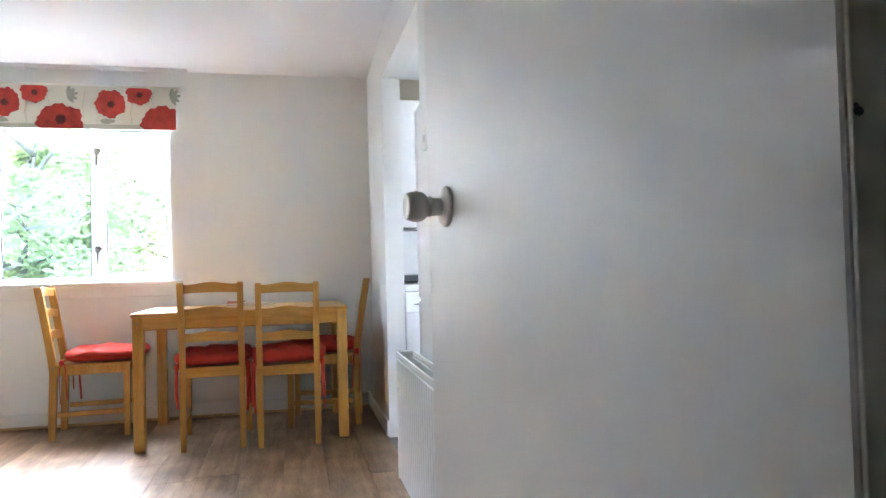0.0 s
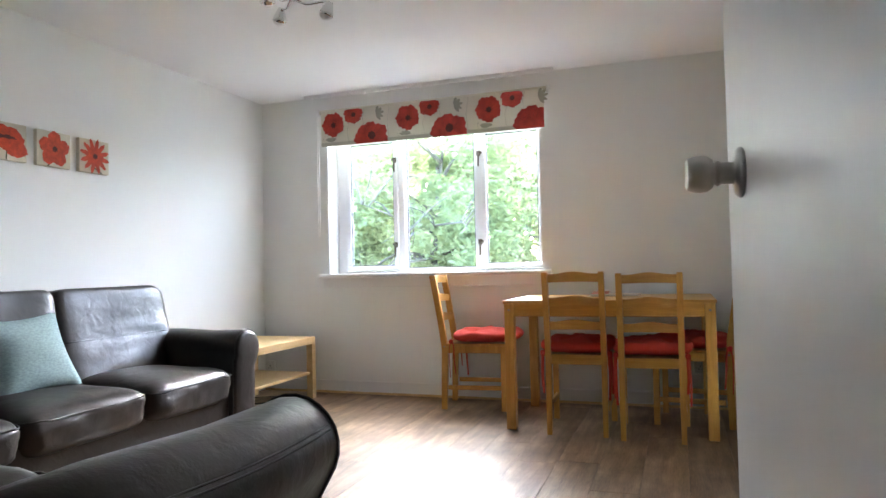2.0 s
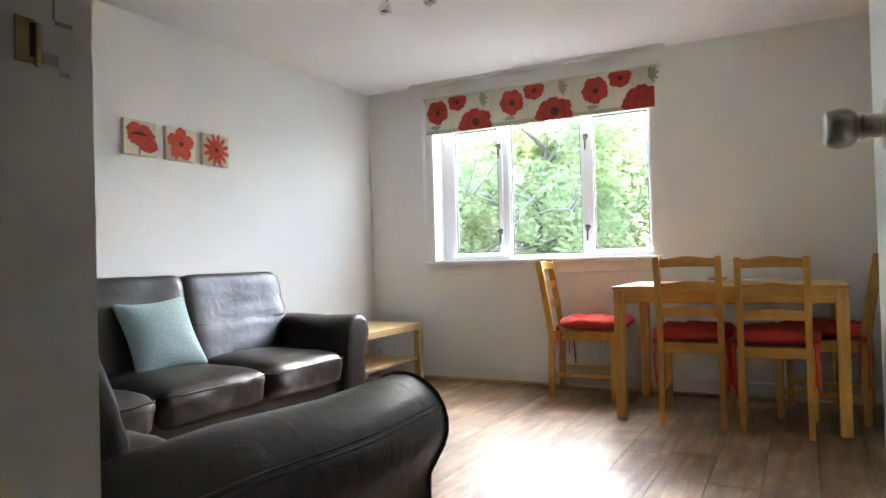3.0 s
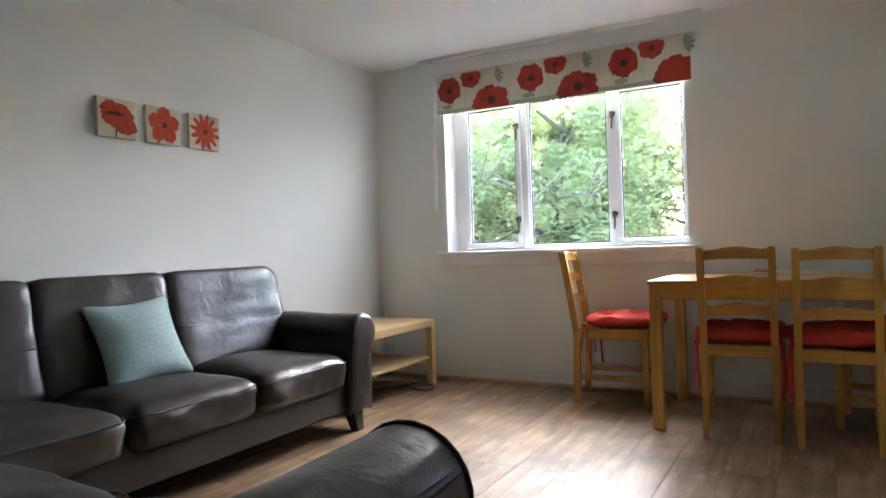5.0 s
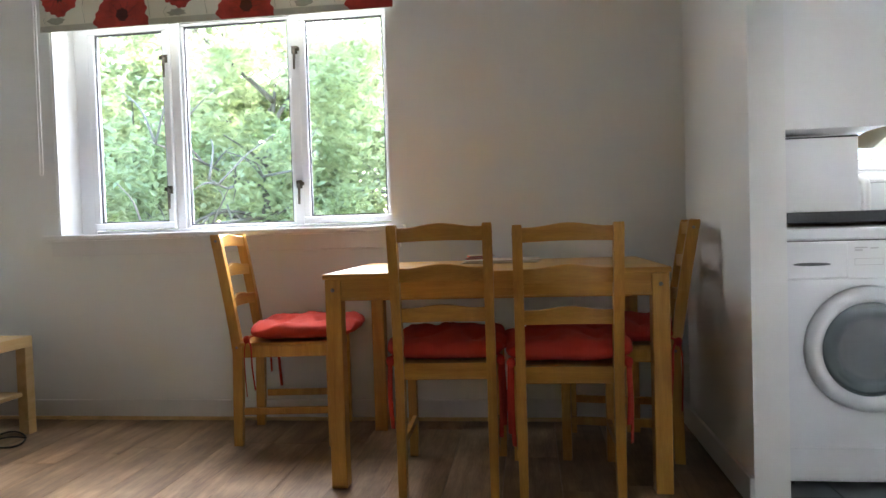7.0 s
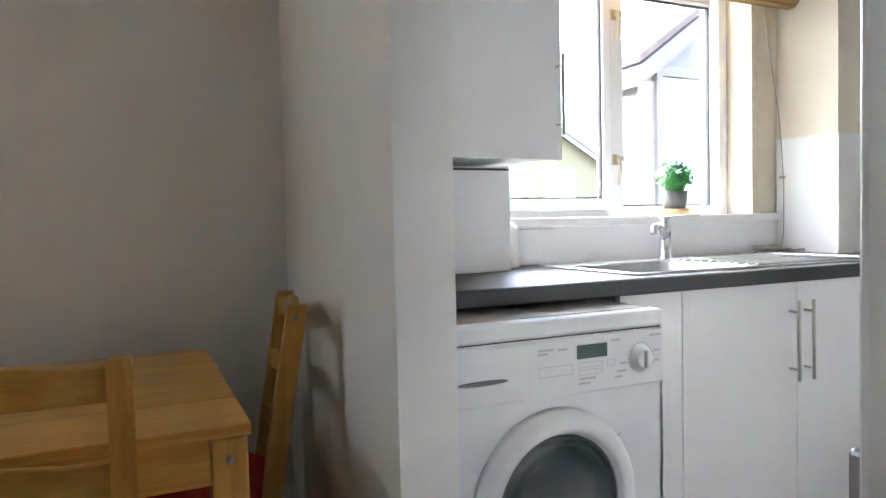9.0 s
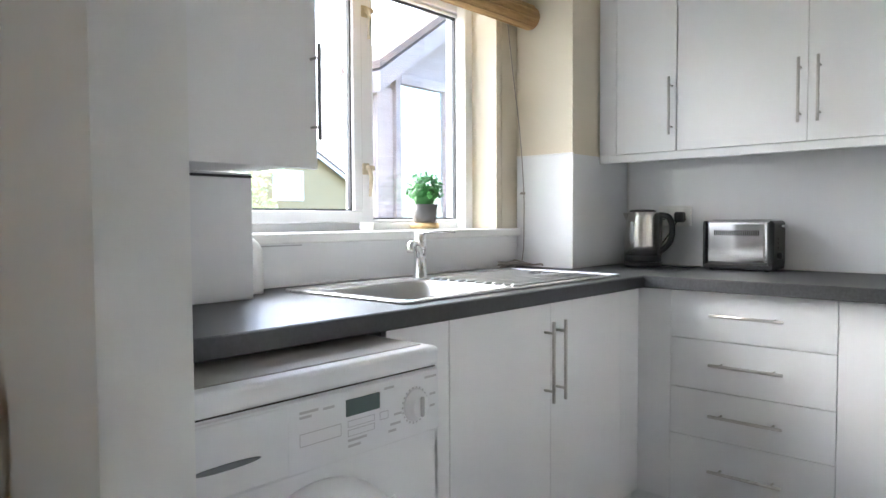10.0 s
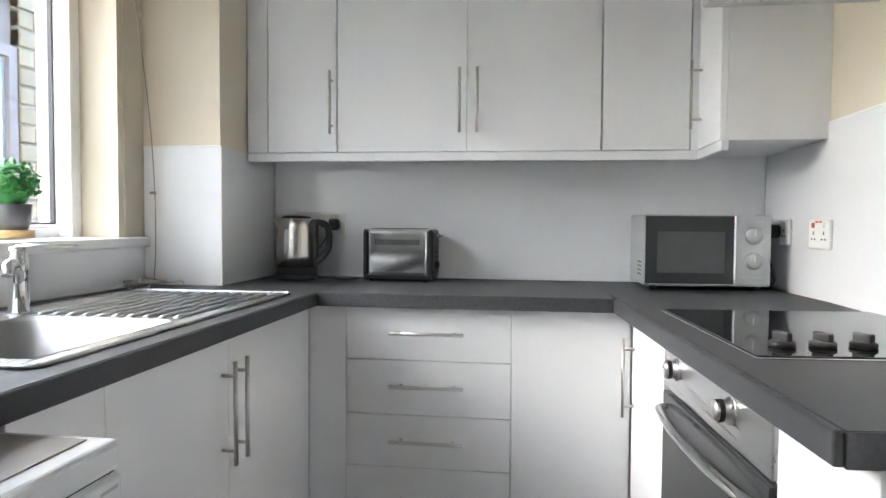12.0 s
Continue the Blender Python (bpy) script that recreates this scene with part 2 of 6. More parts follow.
def leaf(name, c):
    """A thin leaf that lets light through."""
    m = mat(name, c, 0.5, vary=0.4, scale=1.6)
    nt = m.node_tree
    p, out = nt.nodes["Principled BSDF"], nt.nodes["Material Output"]
    tr, mx = nt.nodes.new("ShaderNodeBsdfTranslucent"), nt.nodes.new("ShaderNodeMixShader")
    tr.inputs["Color"].default_value = (c[0] * 1.5, c[1] * 1.5, c[2] * 1.2, 1)
    mx.inputs[0].default_value = 0.5
    nt.links.new(p.outputs[0], mx.inputs[1])
    nt.links.new(tr.outputs[0], mx.inputs[2])
    nt.links.new(mx.outputs[0], out.inputs["Surface"])
    return m


LEAF1 = leaf("tree_leaf_light", (0.36, 0.40, 0.24))
LEAF2 = leaf("tree_leaf_dark", (0.30, 0.34, 0.19))
TRUNK = mat("pale_grey_bark", (0.17, 0.145, 0.115), 0.9, vary=0.25, scale=8, bump=0.6, bscale=40)
BARK = mat("grey_bark", (0.30, 0.27, 0.24), 0.85, vary=0.3, scale=8, bump=0.8, bscale=40)
GRASS = mat("lawn", (0.085, 0.095, 0.05), 0.9, vary=0.35, scale=0.8, bump=0.5, bscale=12)
CLAD = wood("weathered_cladding", (0.20, 0.165, 0.165), (0.31, 0.265, 0.265), (1.2, 14, 14), 0.75, pieces=0.1, scale=2)
MORTAR = mat("brick_mortar", (0.20, 0.17, 0.13), 0.9, vary=0.15, scale=12, bump=0.4, bscale=90)
BRICKM = mat("buff_brick", (0.30, 0.235, 0.155), 0.85, vary=0.2, scale=14, bump=0.6, bscale=70, pieces=0.12)
RENDERW = mat("pale_house_render", (0.34, 0.245, 0.135), 0.85, vary=0.08, scale=2, bump=0.3, bscale=30)
ROOFT = mat("brown_roof_tile", (0.16, 0.11, 0.09), 0.8, vary=0.25, scale=3, bump=0.5, bscale=14, stretch=(1, 4, 4))
PANE = glass("window_glass")
OUTGLASS = mat("sky_reflecting_glass", (0.42, 0.45, 0.46), 0.1, 0.6, vary=0.05)
OLDCHIP = mat("grey_chipped_paint", (0.42, 0.40, 0.36), 0.85, vary=0.25, scale=60, bump=0.4, bscale=200)
DUST = mat("worn_plaster_dust", (0.5, 0.47, 0.4), 0.9)
ORANGEP = mat("orange_rocker", (0.65, 0.12, 0.04), 0.4)
CABLE = mat("black_cable", (0.015, 0.015, 0.016), 0.5)
PAPER = mat("beige_cork_mat", (0.50, 0.40, 0.30), 0.7, vary=0.1, scale=30)

# ---- helpers for shapes ----
ORG = {}


def bm_new():
    return bmesh.new()


def bx(bm, x0, x1, y0, y1, z0, z1, bevel=0.0, seg=2):
    """A box, its edges eased when bevel is given."""
    t = bmesh.new() if bevel else bm
    v = [t.verts.new((x, y, z)) for x in (x0, x1) for y in (y0, y1) for z in (z0, z1)]
    for f in ((0, 1, 3, 2), (4, 6, 7, 5), (0, 4, 5, 1), (2, 3, 7, 6), (0, 2, 6, 4), (1, 5, 7, 3)):
        t.faces.new([v[i] for i in f])
    if bevel:
        bmesh.ops.bevel(t, geom=t.edges[:], offset=bevel, segments=seg, affect="EDGES", profile=0.5)
        join(bm, t)
    return bm


def join(bm, t, m=None):
    """Adds the mesh t to bm, moved by m."""
    vs = {}
    for v in t.verts:
        vs[v] = bm.verts.new(m @ v.co if m else v.co)
    for f in t.faces:
        try:
            g = bm.faces.new([vs[v] for v in f.verts])
            g.smooth = f.smooth
        except ValueError:
            pass
    t.free()
    return bm


def rings(bm, loops, cap=True, smooth=True, closed=False):
    """Skins a row of loops of equal length."""
    vs = [[bm.verts.new(p) for p in lp] for lp in loops]
    pairs = list(zip(vs, vs[1:])) + ([(vs[-1], vs[0])] if closed else [])
    for a, b in pairs:
        k = len(a)
        for i in range(k):
            f = bm.faces.new((a[i], a[(i + 1) % k], b[(i + 1) % k], b[i]))
            f.smooth = smooth
    if cap and not closed:
        bm.faces.new(vs[0][::-1])
        bm.faces.new(vs[-1])
    return bm


def tube(bm, pts, r, seg=8, closed=False, flat=1.0):
    """A round rod along a line of points; r is one radius or one for each point."""
    pts = [Vector(p) for p in pts]
    n = len(pts)
    loops = []
    up = Vector((0, 0, 1))
    last = None
    for i, p in enumerate(pts):
        a = pts[(i - 1) % n] if (closed or i) else p
        b = pts[(i + 1) % n] if (closed or i < n - 1) else p
        d = (b - a).normalized()
        if last is None:
            ref = up if abs(d.z) < 0.9 else Vector((1, 0, 0))
            s = d.cross(ref).normalized()
        else:
            s = (last - d * last.dot(d)).normalized()
        last = s
        u = s.cross(d)
        rr = r[i] if isinstance(r, (list, tuple)) else r
        loops.append([p + s * (rr * math.cos(2 * math.pi * k / seg)) + u * (rr * flat * math.sin(2 * math.pi * k / seg)) for k in range(seg)])
    return rings(bm, loops, closed=closed)


def lathe(bm, prof, m=None, seg=24):
    """Turns a profile of (radius, height) round the z axis, then moves it by m."""
    t = bmesh.new()
    rings(t, [[(r * math.cos(2 * math.pi * k / seg), r * math.sin(2 * math.pi * k / seg), z) for k in range(seg)] for r, z in prof])
    return join(bm, t, m)


def puff(bm, c, size, e1=0.4, e2=0.4, nu=28, nv=16, shape=None, m=None):
    """A stuffed or rounded block: a superellipsoid of half sizes, changed by shape(point) where given."""
    def square(u, e):
        """Evenly spaced point, u from 0 to 8, round a squarish curve of roundness e."""
        u = (u + 1) % 8
        k, r = int(u // 2), u % 2 - 1
        x, y = ((1, r), (-r, 1), (-1, -r), (r, -1))[k]
        n = (abs(x) ** (2 / e) + abs(y) ** (2 / e)) ** (-e / 2)
        return x * n, y * n
    t = bmesh.new()
    loops = []
    for j in range(nv + 1):
        ca, sa = square(-2 + 4 * (j + 0.04) / (nv + 0.08), e1)
        lp = []
        for i in range(nu):
            cb, sb = square(8 * i / nu, e2)
            q = Vector((ca * cb, ca * sb, sa))
            if shape:
                q = shape(q)
            lp.append((c[0] + q[0] * size[0], c[1] + q[1] * size[1], c[2] + q[2] * size[2]))
        loops.append(lp)
    rings(t, loops)
    return join(bm, t, m)


def part(name, bm, material, parent=None, label="", kind=""):
    """Links a mesh as one object, under a thing or a part where one is given."""
    org = ORG.get(parent, Vector((0, 0, 0))) if parent else Vector((0, 0, 0))
    bmesh.ops.recalc_face_normals(bm, faces=bm.faces[:])
    if org.length:
        bmesh.ops.translate(bm, vec=-org, verts=bm.verts[:])
    me = bpy.data.meshes.new(name)
    bm.to_mesh(me)
    bm.free()
    me.materials.append(material)
    ob = new(name, me)
    if parent:
        ob.parent = parent
        ORG[ob] = org
    return tagged(ob, label, kind=kind)


def thing(name, at, label, category, group="", kind=""):
    """An Empty at the base of a thing; its parts are given in the room's metres."""
    ob = new(name)
    ob.empty_display_size = 0.1
    ob.location = at
    ORG[ob] = Vector(at)
    return tagged(ob, label, category, group, kind)


def box_part(name, material, parent, x0, x1, y0, y1, z0, z1, bevel=0.0, label="", kind=""):
    return part(name, bx(bm_new(), x0, x1, y0, y1, z0, z1, bevel), material, parent, label, kind)


def wall(name, material, *boxes):
    bm = bm_new()
    for b in boxes:
        bx(bm, *b)
    return part(name, bm, material, kind="structure")


def bar_handle(parent, p0, p1, out, r=0.0052):
    """A steel bar handle with two standoffs; out is the way from the door to the bar."""
    p0, p1, out = Vector(p0), Vector(p1), Vector(out)
    d = p1 - p0
    bm = tube(bm_new(), [p0 + out, p1 + out], r, 12)
    for k in (0.14, 0.86):
        tube(bm, [p0 + d * k, p0 + d * k + out], r * 0.75, 8)
    return part("handle", bm, NICKEL, parent, "brushed steel bar handle")


def flower(bm, m, r, petals, seed, lo=None, hi=None, ragged=0.12, deep=0.25, n=90, right=None):
    """A flat bloom of overlapping petals in the plane of m; lo and hi cut it off at an edge."""
    rnd = random.Random(seed)
    ph = [rnd.uniform(0, 6.28) for _ in range(4)]
    c = bm.verts.new(m @ Vector((0, 0, 0)))
    vs = []
    for i in range(n):
        a = 2 * math.pi * i / n
        q = abs(math.cos(a * petals / 2 + ph[0]))
        rr = r * (1 - deep + deep * q ** 0.5) * (1 + ragged * 0.5 * math.sin(7 * a + ph[1]) + ragged * 0.4 * math.sin(17 * a + ph[2]))
        x, y = rr * math.cos(a), rr * math.sin(a)
        if lo is not None:
            y = max(y, lo)
        if hi is not None:
            y = min(y, hi)
        if right is not None:
            x = min(x, right)
        vs.append(bm.verts.new(m @ Vector((x, y, 0))))
    for i in range(n):
        bm.faces.new((c, vs[i], vs[(i + 1) % n]))
    return bm

# ---- the setting ----
XL, XR, XK = -3.21, 0.333, 0.437      # living room's side walls; kitchen side of the partition
YW, H = 5.005, 2.29                    # window wall, ceiling height
YS, YN = 4.06, 2.93                   # edges of the opening to the kitchen
XB, YB = 2.78, 2.942                  # kitchen's end wall and its side wall
YE0, YE1 = 0.485, 0.645                # entrance wall
JL, JR = -0.505, 0.107                 # doorway
TOP = 2.03
WX0, WX1, WZ0, WZ1 = -2.63, -0.945, 0.905, 2.00     # living room window opening
KX0, KX1, KZ0, KZ1 = 0.935, 2.234, 1.053, 1.97       # kitchen window opening
T = 0.30

wall("wall_window", WALL,
     (XL - 0.1, WX0, YW, YW + T, 0, H), (WX1, KX0 - 0.53, YW, YW + T, 0, H),
     (WX0, WX1, YW, YW + T, 0, WZ0), (WX0, WX1, YW, YW + T, WZ1, H))
wall("wall_kitchen_window", WALL_CREAM,
     (KX0 - 0.53, KX0, YW, YW + T, 0, H), (KX1, XB + 0.1, YW, YW + T, 0, H),
     (KX0, KX1, YW, YW + T, 0, KZ0), (KX0, KX1, YW, YW + T, KZ1, H))
wall("wall_left", WALL, (XL - 0.1, XL, YE1, YW, 0, H))
wall("wall_partition", WALL, (XR, XK, YE1, YN, 0, H), (XR, XK, YN, YS, TOP, H))
bm = bm_new()
rings(bm, [[(XR, YS, z), (XK, YS, z), (XK, YW, z), (XR + 0.025, YW, z)] for z in (0, H)], smooth=False)
part("wall_partition_end", bm, WALL, kind="structure")
wall("wall_kitchen_end", WALL, (XB, XB + 0.1, YB, YW, 0, H))
wall("wall_kitchen_side", WALL_CREAM, (XK, XB + 0.1, YB - 0.08, YB, 0, H))
wall("wall_entrance", WALL, (XL - 0.1, JL - 0.03, YE0, YE1, 0, H), (JR + 0.03, XR + 0.11, YE0, YE1, 0, H), (JL - 0.03, JR + 0.03, YE0, YE1, TOP, H))
wall("wall_hall", WALL, (-1.3, -1.2, -1.1, YE0, 0, H), (XK, XK + 0.1, -1.1, YE0, 0, H), (-1.3, XK + 0.1, -1.2, -1.1, 0, H))
wall("ceiling", CEIL, (XL - 0.1, XB + 0.1, -1.2, YW + T, H, H + 0.12))
# pipe boxing in the kitchen corner
wall("wall_boxing", WALL_CREAM, (2.337, XB, 4.741, YW, 0.9, H))

# door lining: left and right jambs, head
bm = bx(bm_new(), JL - 0.03, JL, YE0 - 0.01, YE1 + 0.012, 0, TOP)
bx(bm, JR, JR + 0.03, YE0 - 0.01, YE1 + 0.012, 0, TOP)
bx(bm, JL - 0.03, JR + 0.03, YE0 - 0.01, YE1 + 0.012, TOP - 0.03, TOP)
part("trim", bm, JAMB, kind="structure")
bm = bx(bm_new(), JL - 0.09, JL - 0.03, YE1, YE1 + 0.015, 0, TOP + 0.06, 0.004)
bx(bm, JR + 0.03, JR + 0.09, YE1, YE1 + 0.015, 0, TOP + 0.06, 0.004)
part("trim", bm, JAMB, kind="structure")

# skirting boards
for x0, x1, y0, y1 in ((XL, XR, YW - 0.014, YW), (XL, XL + 0.014, YE1, YW - 0.014), (XR - 0.014, XR, YS, YW - 0.014), (XR - 0.014, XR, YE1, YN)):
    bm = bx(bm_new(), x0, x1, y0, y1, 0.006, 0.095, 0.003)
    part("baseboard", bm, GLOSS, kind="structure")
# thin oak beading at the foot of the skirting
box_part("trim", BIRCH, None, XL + 0.014, XR - 0.014, YW - 0.03, YW - 0.014, 0.0, 0.016, 0.003, kind="structure")

# curtain track fixed under the ceiling
ct = thing("curtain_track", (-2.0, 4.92, H), "plain white metal curtain track under the ceiling", "curtain track")
bm = bx(bm_new(), -2.77, -0.83, 4.92, 4.94, H - 0.024, H, 0.003)
part("track", bm, GLOSS, ct)
for i in range(5):
    box_part("bracket", GLOSS, ct, -2.72 + i * 0.45, -2.695 + i * 0.45, 4.915, 4.945, H - 0.03, H, 0.002)


def sash(name, w, x0, x1, z0, z1, y, wide=0.045, deep=0.05):
    """One light of a window: frame, dark seal and pane."""
    f = bm_new()
    bx(f, x0, x1, y, y + deep, z0, z0 + wide, 0.006)
    bx(f, x0, x1, y, y + deep, z1 - wide, z1, 0.006)
    bx(f, x0, x0 + wide, y, y + deep, z0 + wide, z1 - wide, 0.006)
    bx(f, x1 - wide, x1, y, y + deep, z0 + wide, z1 - wide, 0.006)
    s = part(name, f, UPVC, w)
    g = bm_new()
    a, b, c, d = x0 + wide, x1 - wide, z0 + wide, z1 - wide
    for q in ((a, a + 0.006, c, d), (b - 0.006, b, c, d), (a, b, c, c + 0.006), (a, b, d - 0.006, d)):
        bx(g, q[0], q[1], y + 0.012, y + 0.03, q[2], q[3])
    part("seal", g, SEAL, s)
    p = part("pane", bx(bm_new(), a + 0.003, b - 0.003, y + 0.018, y + 0.024, c + 0.003, d - 0.003), PANE, s)
    p.visible_shadow = False
    return s


def catch(w, x, y, z, mat_, out=1):
    """A window fastener: plate, pivot and a drop handle."""
    b = bx(bm_new(), x - 0.018, x + 0.012, y - 0.006, y, z - 0.018, z + 0.022, 0.002)
    bx(b, x - 0.006, x + 0.024 * out, y - 0.022, y - 0.004, z - 0.004, z + 0.014, 0.003)
    tube(b, [(x, y - 0.018, z + 0.004), (x + 0.002, y - 0.026, z - 0.03), (x - 0.001, y - 0.022, z - 0.095)], [0.008, 0.007, 0.0055], 8)
    return part("window_catch", b, mat_, w, "bronze drop-handle fastener")


# living room window: reveal frame, two opening lights and a fixed middle
w1 = thing("window_1", (-1.79, 5.19, WZ0), "white three-light window with bronze fasteners", "window", kind="structure")
fy = 5.17
f = bm_new()
for q in ((WX0, WX0 + 0.092, WZ0, WZ1), (WX1 - 0.02, WX1, WZ0, WZ1)):
    bx(f, q[0], q[1], fy, fy + 0.07, q[2], q[3], 0.004)
bx(f, WX0 + 0.092, WX1 - 0.02, fy, fy + 0.07, WZ0, WZ0 + 0.02, 0.004)
bx(f, WX0 + 0.092, WX1 - 0.02, fy, fy + 0.07, WZ1 - 0.04, WZ1, 0.004)
for x in (-2.071, -1.448):
    bx(f, x - 0.023, x + 0.023, fy - 0.002, fy + 0.07, WZ0 + 0.02, WZ1 - 0.04, 0.004)
part("window_frame", f, UPVC, w1)
sash("sash", w1, -2.536, -2.096, WZ0 + 0.023, WZ1 - 0.042, fy - 0.018, 0.036)
sash("fixed_light", w1, -2.046, -1.473, WZ0 + 0.022, WZ1 - 0.042, fy + 0.012, 0.014)
sash("sash", w1, -1.423, -0.967, WZ0 + 0.023, WZ1 - 0.042, fy - 0.018, 0.036)
for x, o in ((-2.113, -1), (-1.437, 1)):
    for z in (1.121, 1.777):
        catch(w1, x, fy - 0.018, z, DARKBRASS, o)
part("reveal_lining", bx(bm_new(), WX0, WX0 + 0.012, YW + 0.002, fy, WZ0, WZ1), GLOSS, w1)
part("reveal_lining", bx(bm_new(), WX1 - 0.012, WX1, YW + 0.002, fy, WZ0, WZ1), GLOSS, w1)
part("reveal_lining", bx(bm_new(), WX0, WX1, YW + 0.002, fy, WZ1 - 0.012, WZ1), GLOSS, w1)
part("window_sill", bx(bm_new(), WX0 - 0.055, WX1 + 0.055, YW - 0.05, fy, WZ0 - 0.025, WZ0 + 0.003, 0.005), GLOSS, w1, "white gloss painted sill")
part("apron", bx(bm_new(), WX0 - 0.03, WX1 + 0.03, YW - 0.016, YW, WZ0 - 0.10, WZ0 - 0.025, 0.003), GLOSS, w1)

# kitchen window
w2 = thing("window_2", (1.6, 5.2, KZ0), "white two-light kitchen window with brass handles", "window", kind="structure")
fy = 5.175
f = bm_new()
for q in ((KX0, KX0 + 0.06, KZ0, KZ1), (KX1 - 0.045, KX1, KZ0, KZ1), (1.637, 1.70, KZ0 + 0.03, KZ1 - 0.04)):
    bx(f, q[0], q[1], fy, fy + 0.07, q[2], q[3], 0.004)
for z0, z1 in ((KZ0, KZ0 + 0.03), (KZ1 - 0.04, KZ1)):
    bx(f, KX0 + 0.06, 1.637, fy, fy + 0.07, z0, z1, 0.004)
    bx(f, 1.70, KX1 - 0.045, fy, fy + 0.07, z0, z1, 0.004)
part("window_frame", f, UPVC, w2)
sash("sash", w2, KX0 + 0.062, 1.635, KZ0 + 0.03, KZ1 - 0.042, fy - 0.022, 0.042)
sash("fixed_light", w2, 1.702, KX1 - 0.047, KZ0 + 0.03, KZ1 - 0.042, fy + 0.01, 0.012)
for z in (1.27, 1.815):
    catch(w2, 1.648, fy - 0.022, z, PALEBRASS, 1)
part("reveal_lining", bx(bm_new(), KX1 - 0.03, KX1, YW + 0.002, fy, KZ0 + 0.004, KZ1), WALL_CREAM, w2)
part("reveal_lining", bx(bm_new(), KX1 - 0.075, KX1 - 0.03, fy - 0.045, fy, KZ0 + 0.004, KZ1, 0.004), GLOSS, w2)
part("window_sill", bx(bm_new(), KX0 - 0.02, 2.328, YW - 0.03, fy, KZ0 - 0.028, KZ0 + 0.003, 0.005), GLOSS, w2, "white gloss painted sill")

# the room's door, standing open
door = thing("door_1", (0.08, 0.49, 0.005), "flush white painted room door standing wide open", "door", kind="structure")
dm = Matrix.Translation((0.082, 0.49, 0)) @ Matrix.Rotation(radians(5.5), 4, "Z")
b = bx(bm_new(), -0.02, 0.02, 0.0265, 0.667, 0.005, 1.985, 0.003)
bmesh.ops.transform(b, matrix=dm, verts=b.verts[:])
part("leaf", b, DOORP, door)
b = bx(bm_new(), -0.0185, 0.02, 0.0240, 0.0267, 0.006, 1.984, 0.0008)
bmesh.ops.transform(b, matrix=dm, verts=b.verts[:])
part("leaf_edge", b, JAMB, door, "old cream painted door edge")
km = dm @ Matrix.Translation((-0.02, 0.589, 1.027)) @ Matrix.Rotation(radians(-90), 4, "Y") @ Matrix.Scale(0.88, 4)
b = lathe(bm_new(), [(0.0, 0.0), (0.0285, 0.0), (0.0285, 0.003), (0.025, 0.0065), (0.0135, 0.008), (0.0125, 0.010), (0.0125, 0.022), (0.0145, 0.024), (0.0145, 0.0265), (0.0125, 0.0285), (0.0125, 0.030), (0.0165, 0.0315), (0.0205, 0.037), (0.0215, 0.045), (0.0205, 0.052), (0.0185, 0.058), (0.016, 0.0595), (0.0145, 0.0585), (0.0, 0.0575)], km, 36)
part("door_knob", b, NICKEL, door, "satin nickel round door knob")
km = dm @ Matrix.Translation((0.02, 0.589, 1.027)) @ Matrix.Rotation(radians(90), 4, "Y")
b = lathe(bm_new(), [(0.0, 0.0), (0.0285, 0.0), (0.025, 0.0065), (0.0125, 0.010), (0.0125, 0.030), (0.0205, 0.037), (0.0215, 0.045), (0.016, 0.0595), (0.0, 0.0575)], km, 28)
part("door_knob", b, NICKEL, door, "satin nickel round door knob")
for z in (0.2, 1.75):
    b = tube(bm_new(), [(0.09, 0.482, z), (0.09, 0.482, z + 0.09)], 0.006, 8)
    part("hinge", b, BRASS, door)
# latch plate let into the jamb, with chipped paint round it
sp = thing("strike_plate", (JL, 0.6130, 1.067), "tarnished brass latch plate in chipped cream jamb", "latch plate")
b = bx(bm_new(), JL, JL + 0.0015, 0.6030, 0.6160, 1.052, 1.081, 0.0006)
bx(b, JL - 0.0, JL + 0.004, 0.6150, 0.6190, 1.05, 1.079, 0.001)
part("plate", b, BRASS, sp)
part("latch_hole", bx(bm_new(), JL + 0.0016, JL + 0.0024, 0.6120, 0.6165, 1.056, 1.078), BLACKP, sp)
for y0, y1, z0, z1 in ((0.6090, 0.6290, 1.1005, 1.102), (0.6285, 0.6300, 1.085, 1.102), (0.6300, 0.6420, 1.082, 1.0845), (0.6210, 0.6320, 1.054, 1.061), (0.6320, 0.6400, 1.048, 1.0505)):
    part("chipped_edge", bx(bm_new(), JL, JL + 0.0006, y0, y1, z0, z1), OLDCHIP, sp)
hk = thing("screw_hole", (0.066, 0.514, 1.018), "small dark screw hole in the cream door edge", "hole")
b = puff(bm_new(), (-0.0148, 0.0240, 1.018), (0.0032, 0.0006, 0.0022), 1, 1, 16, 8)
puff(b, (-0.0162, 0.0240, 1.0205), (0.0015, 0.0005, 0.0014), 1, 1, 12, 6)
bmesh.ops.transform(b, matrix=dm, verts=b.verts[:])
part("hole", b, BLACKP, hk)


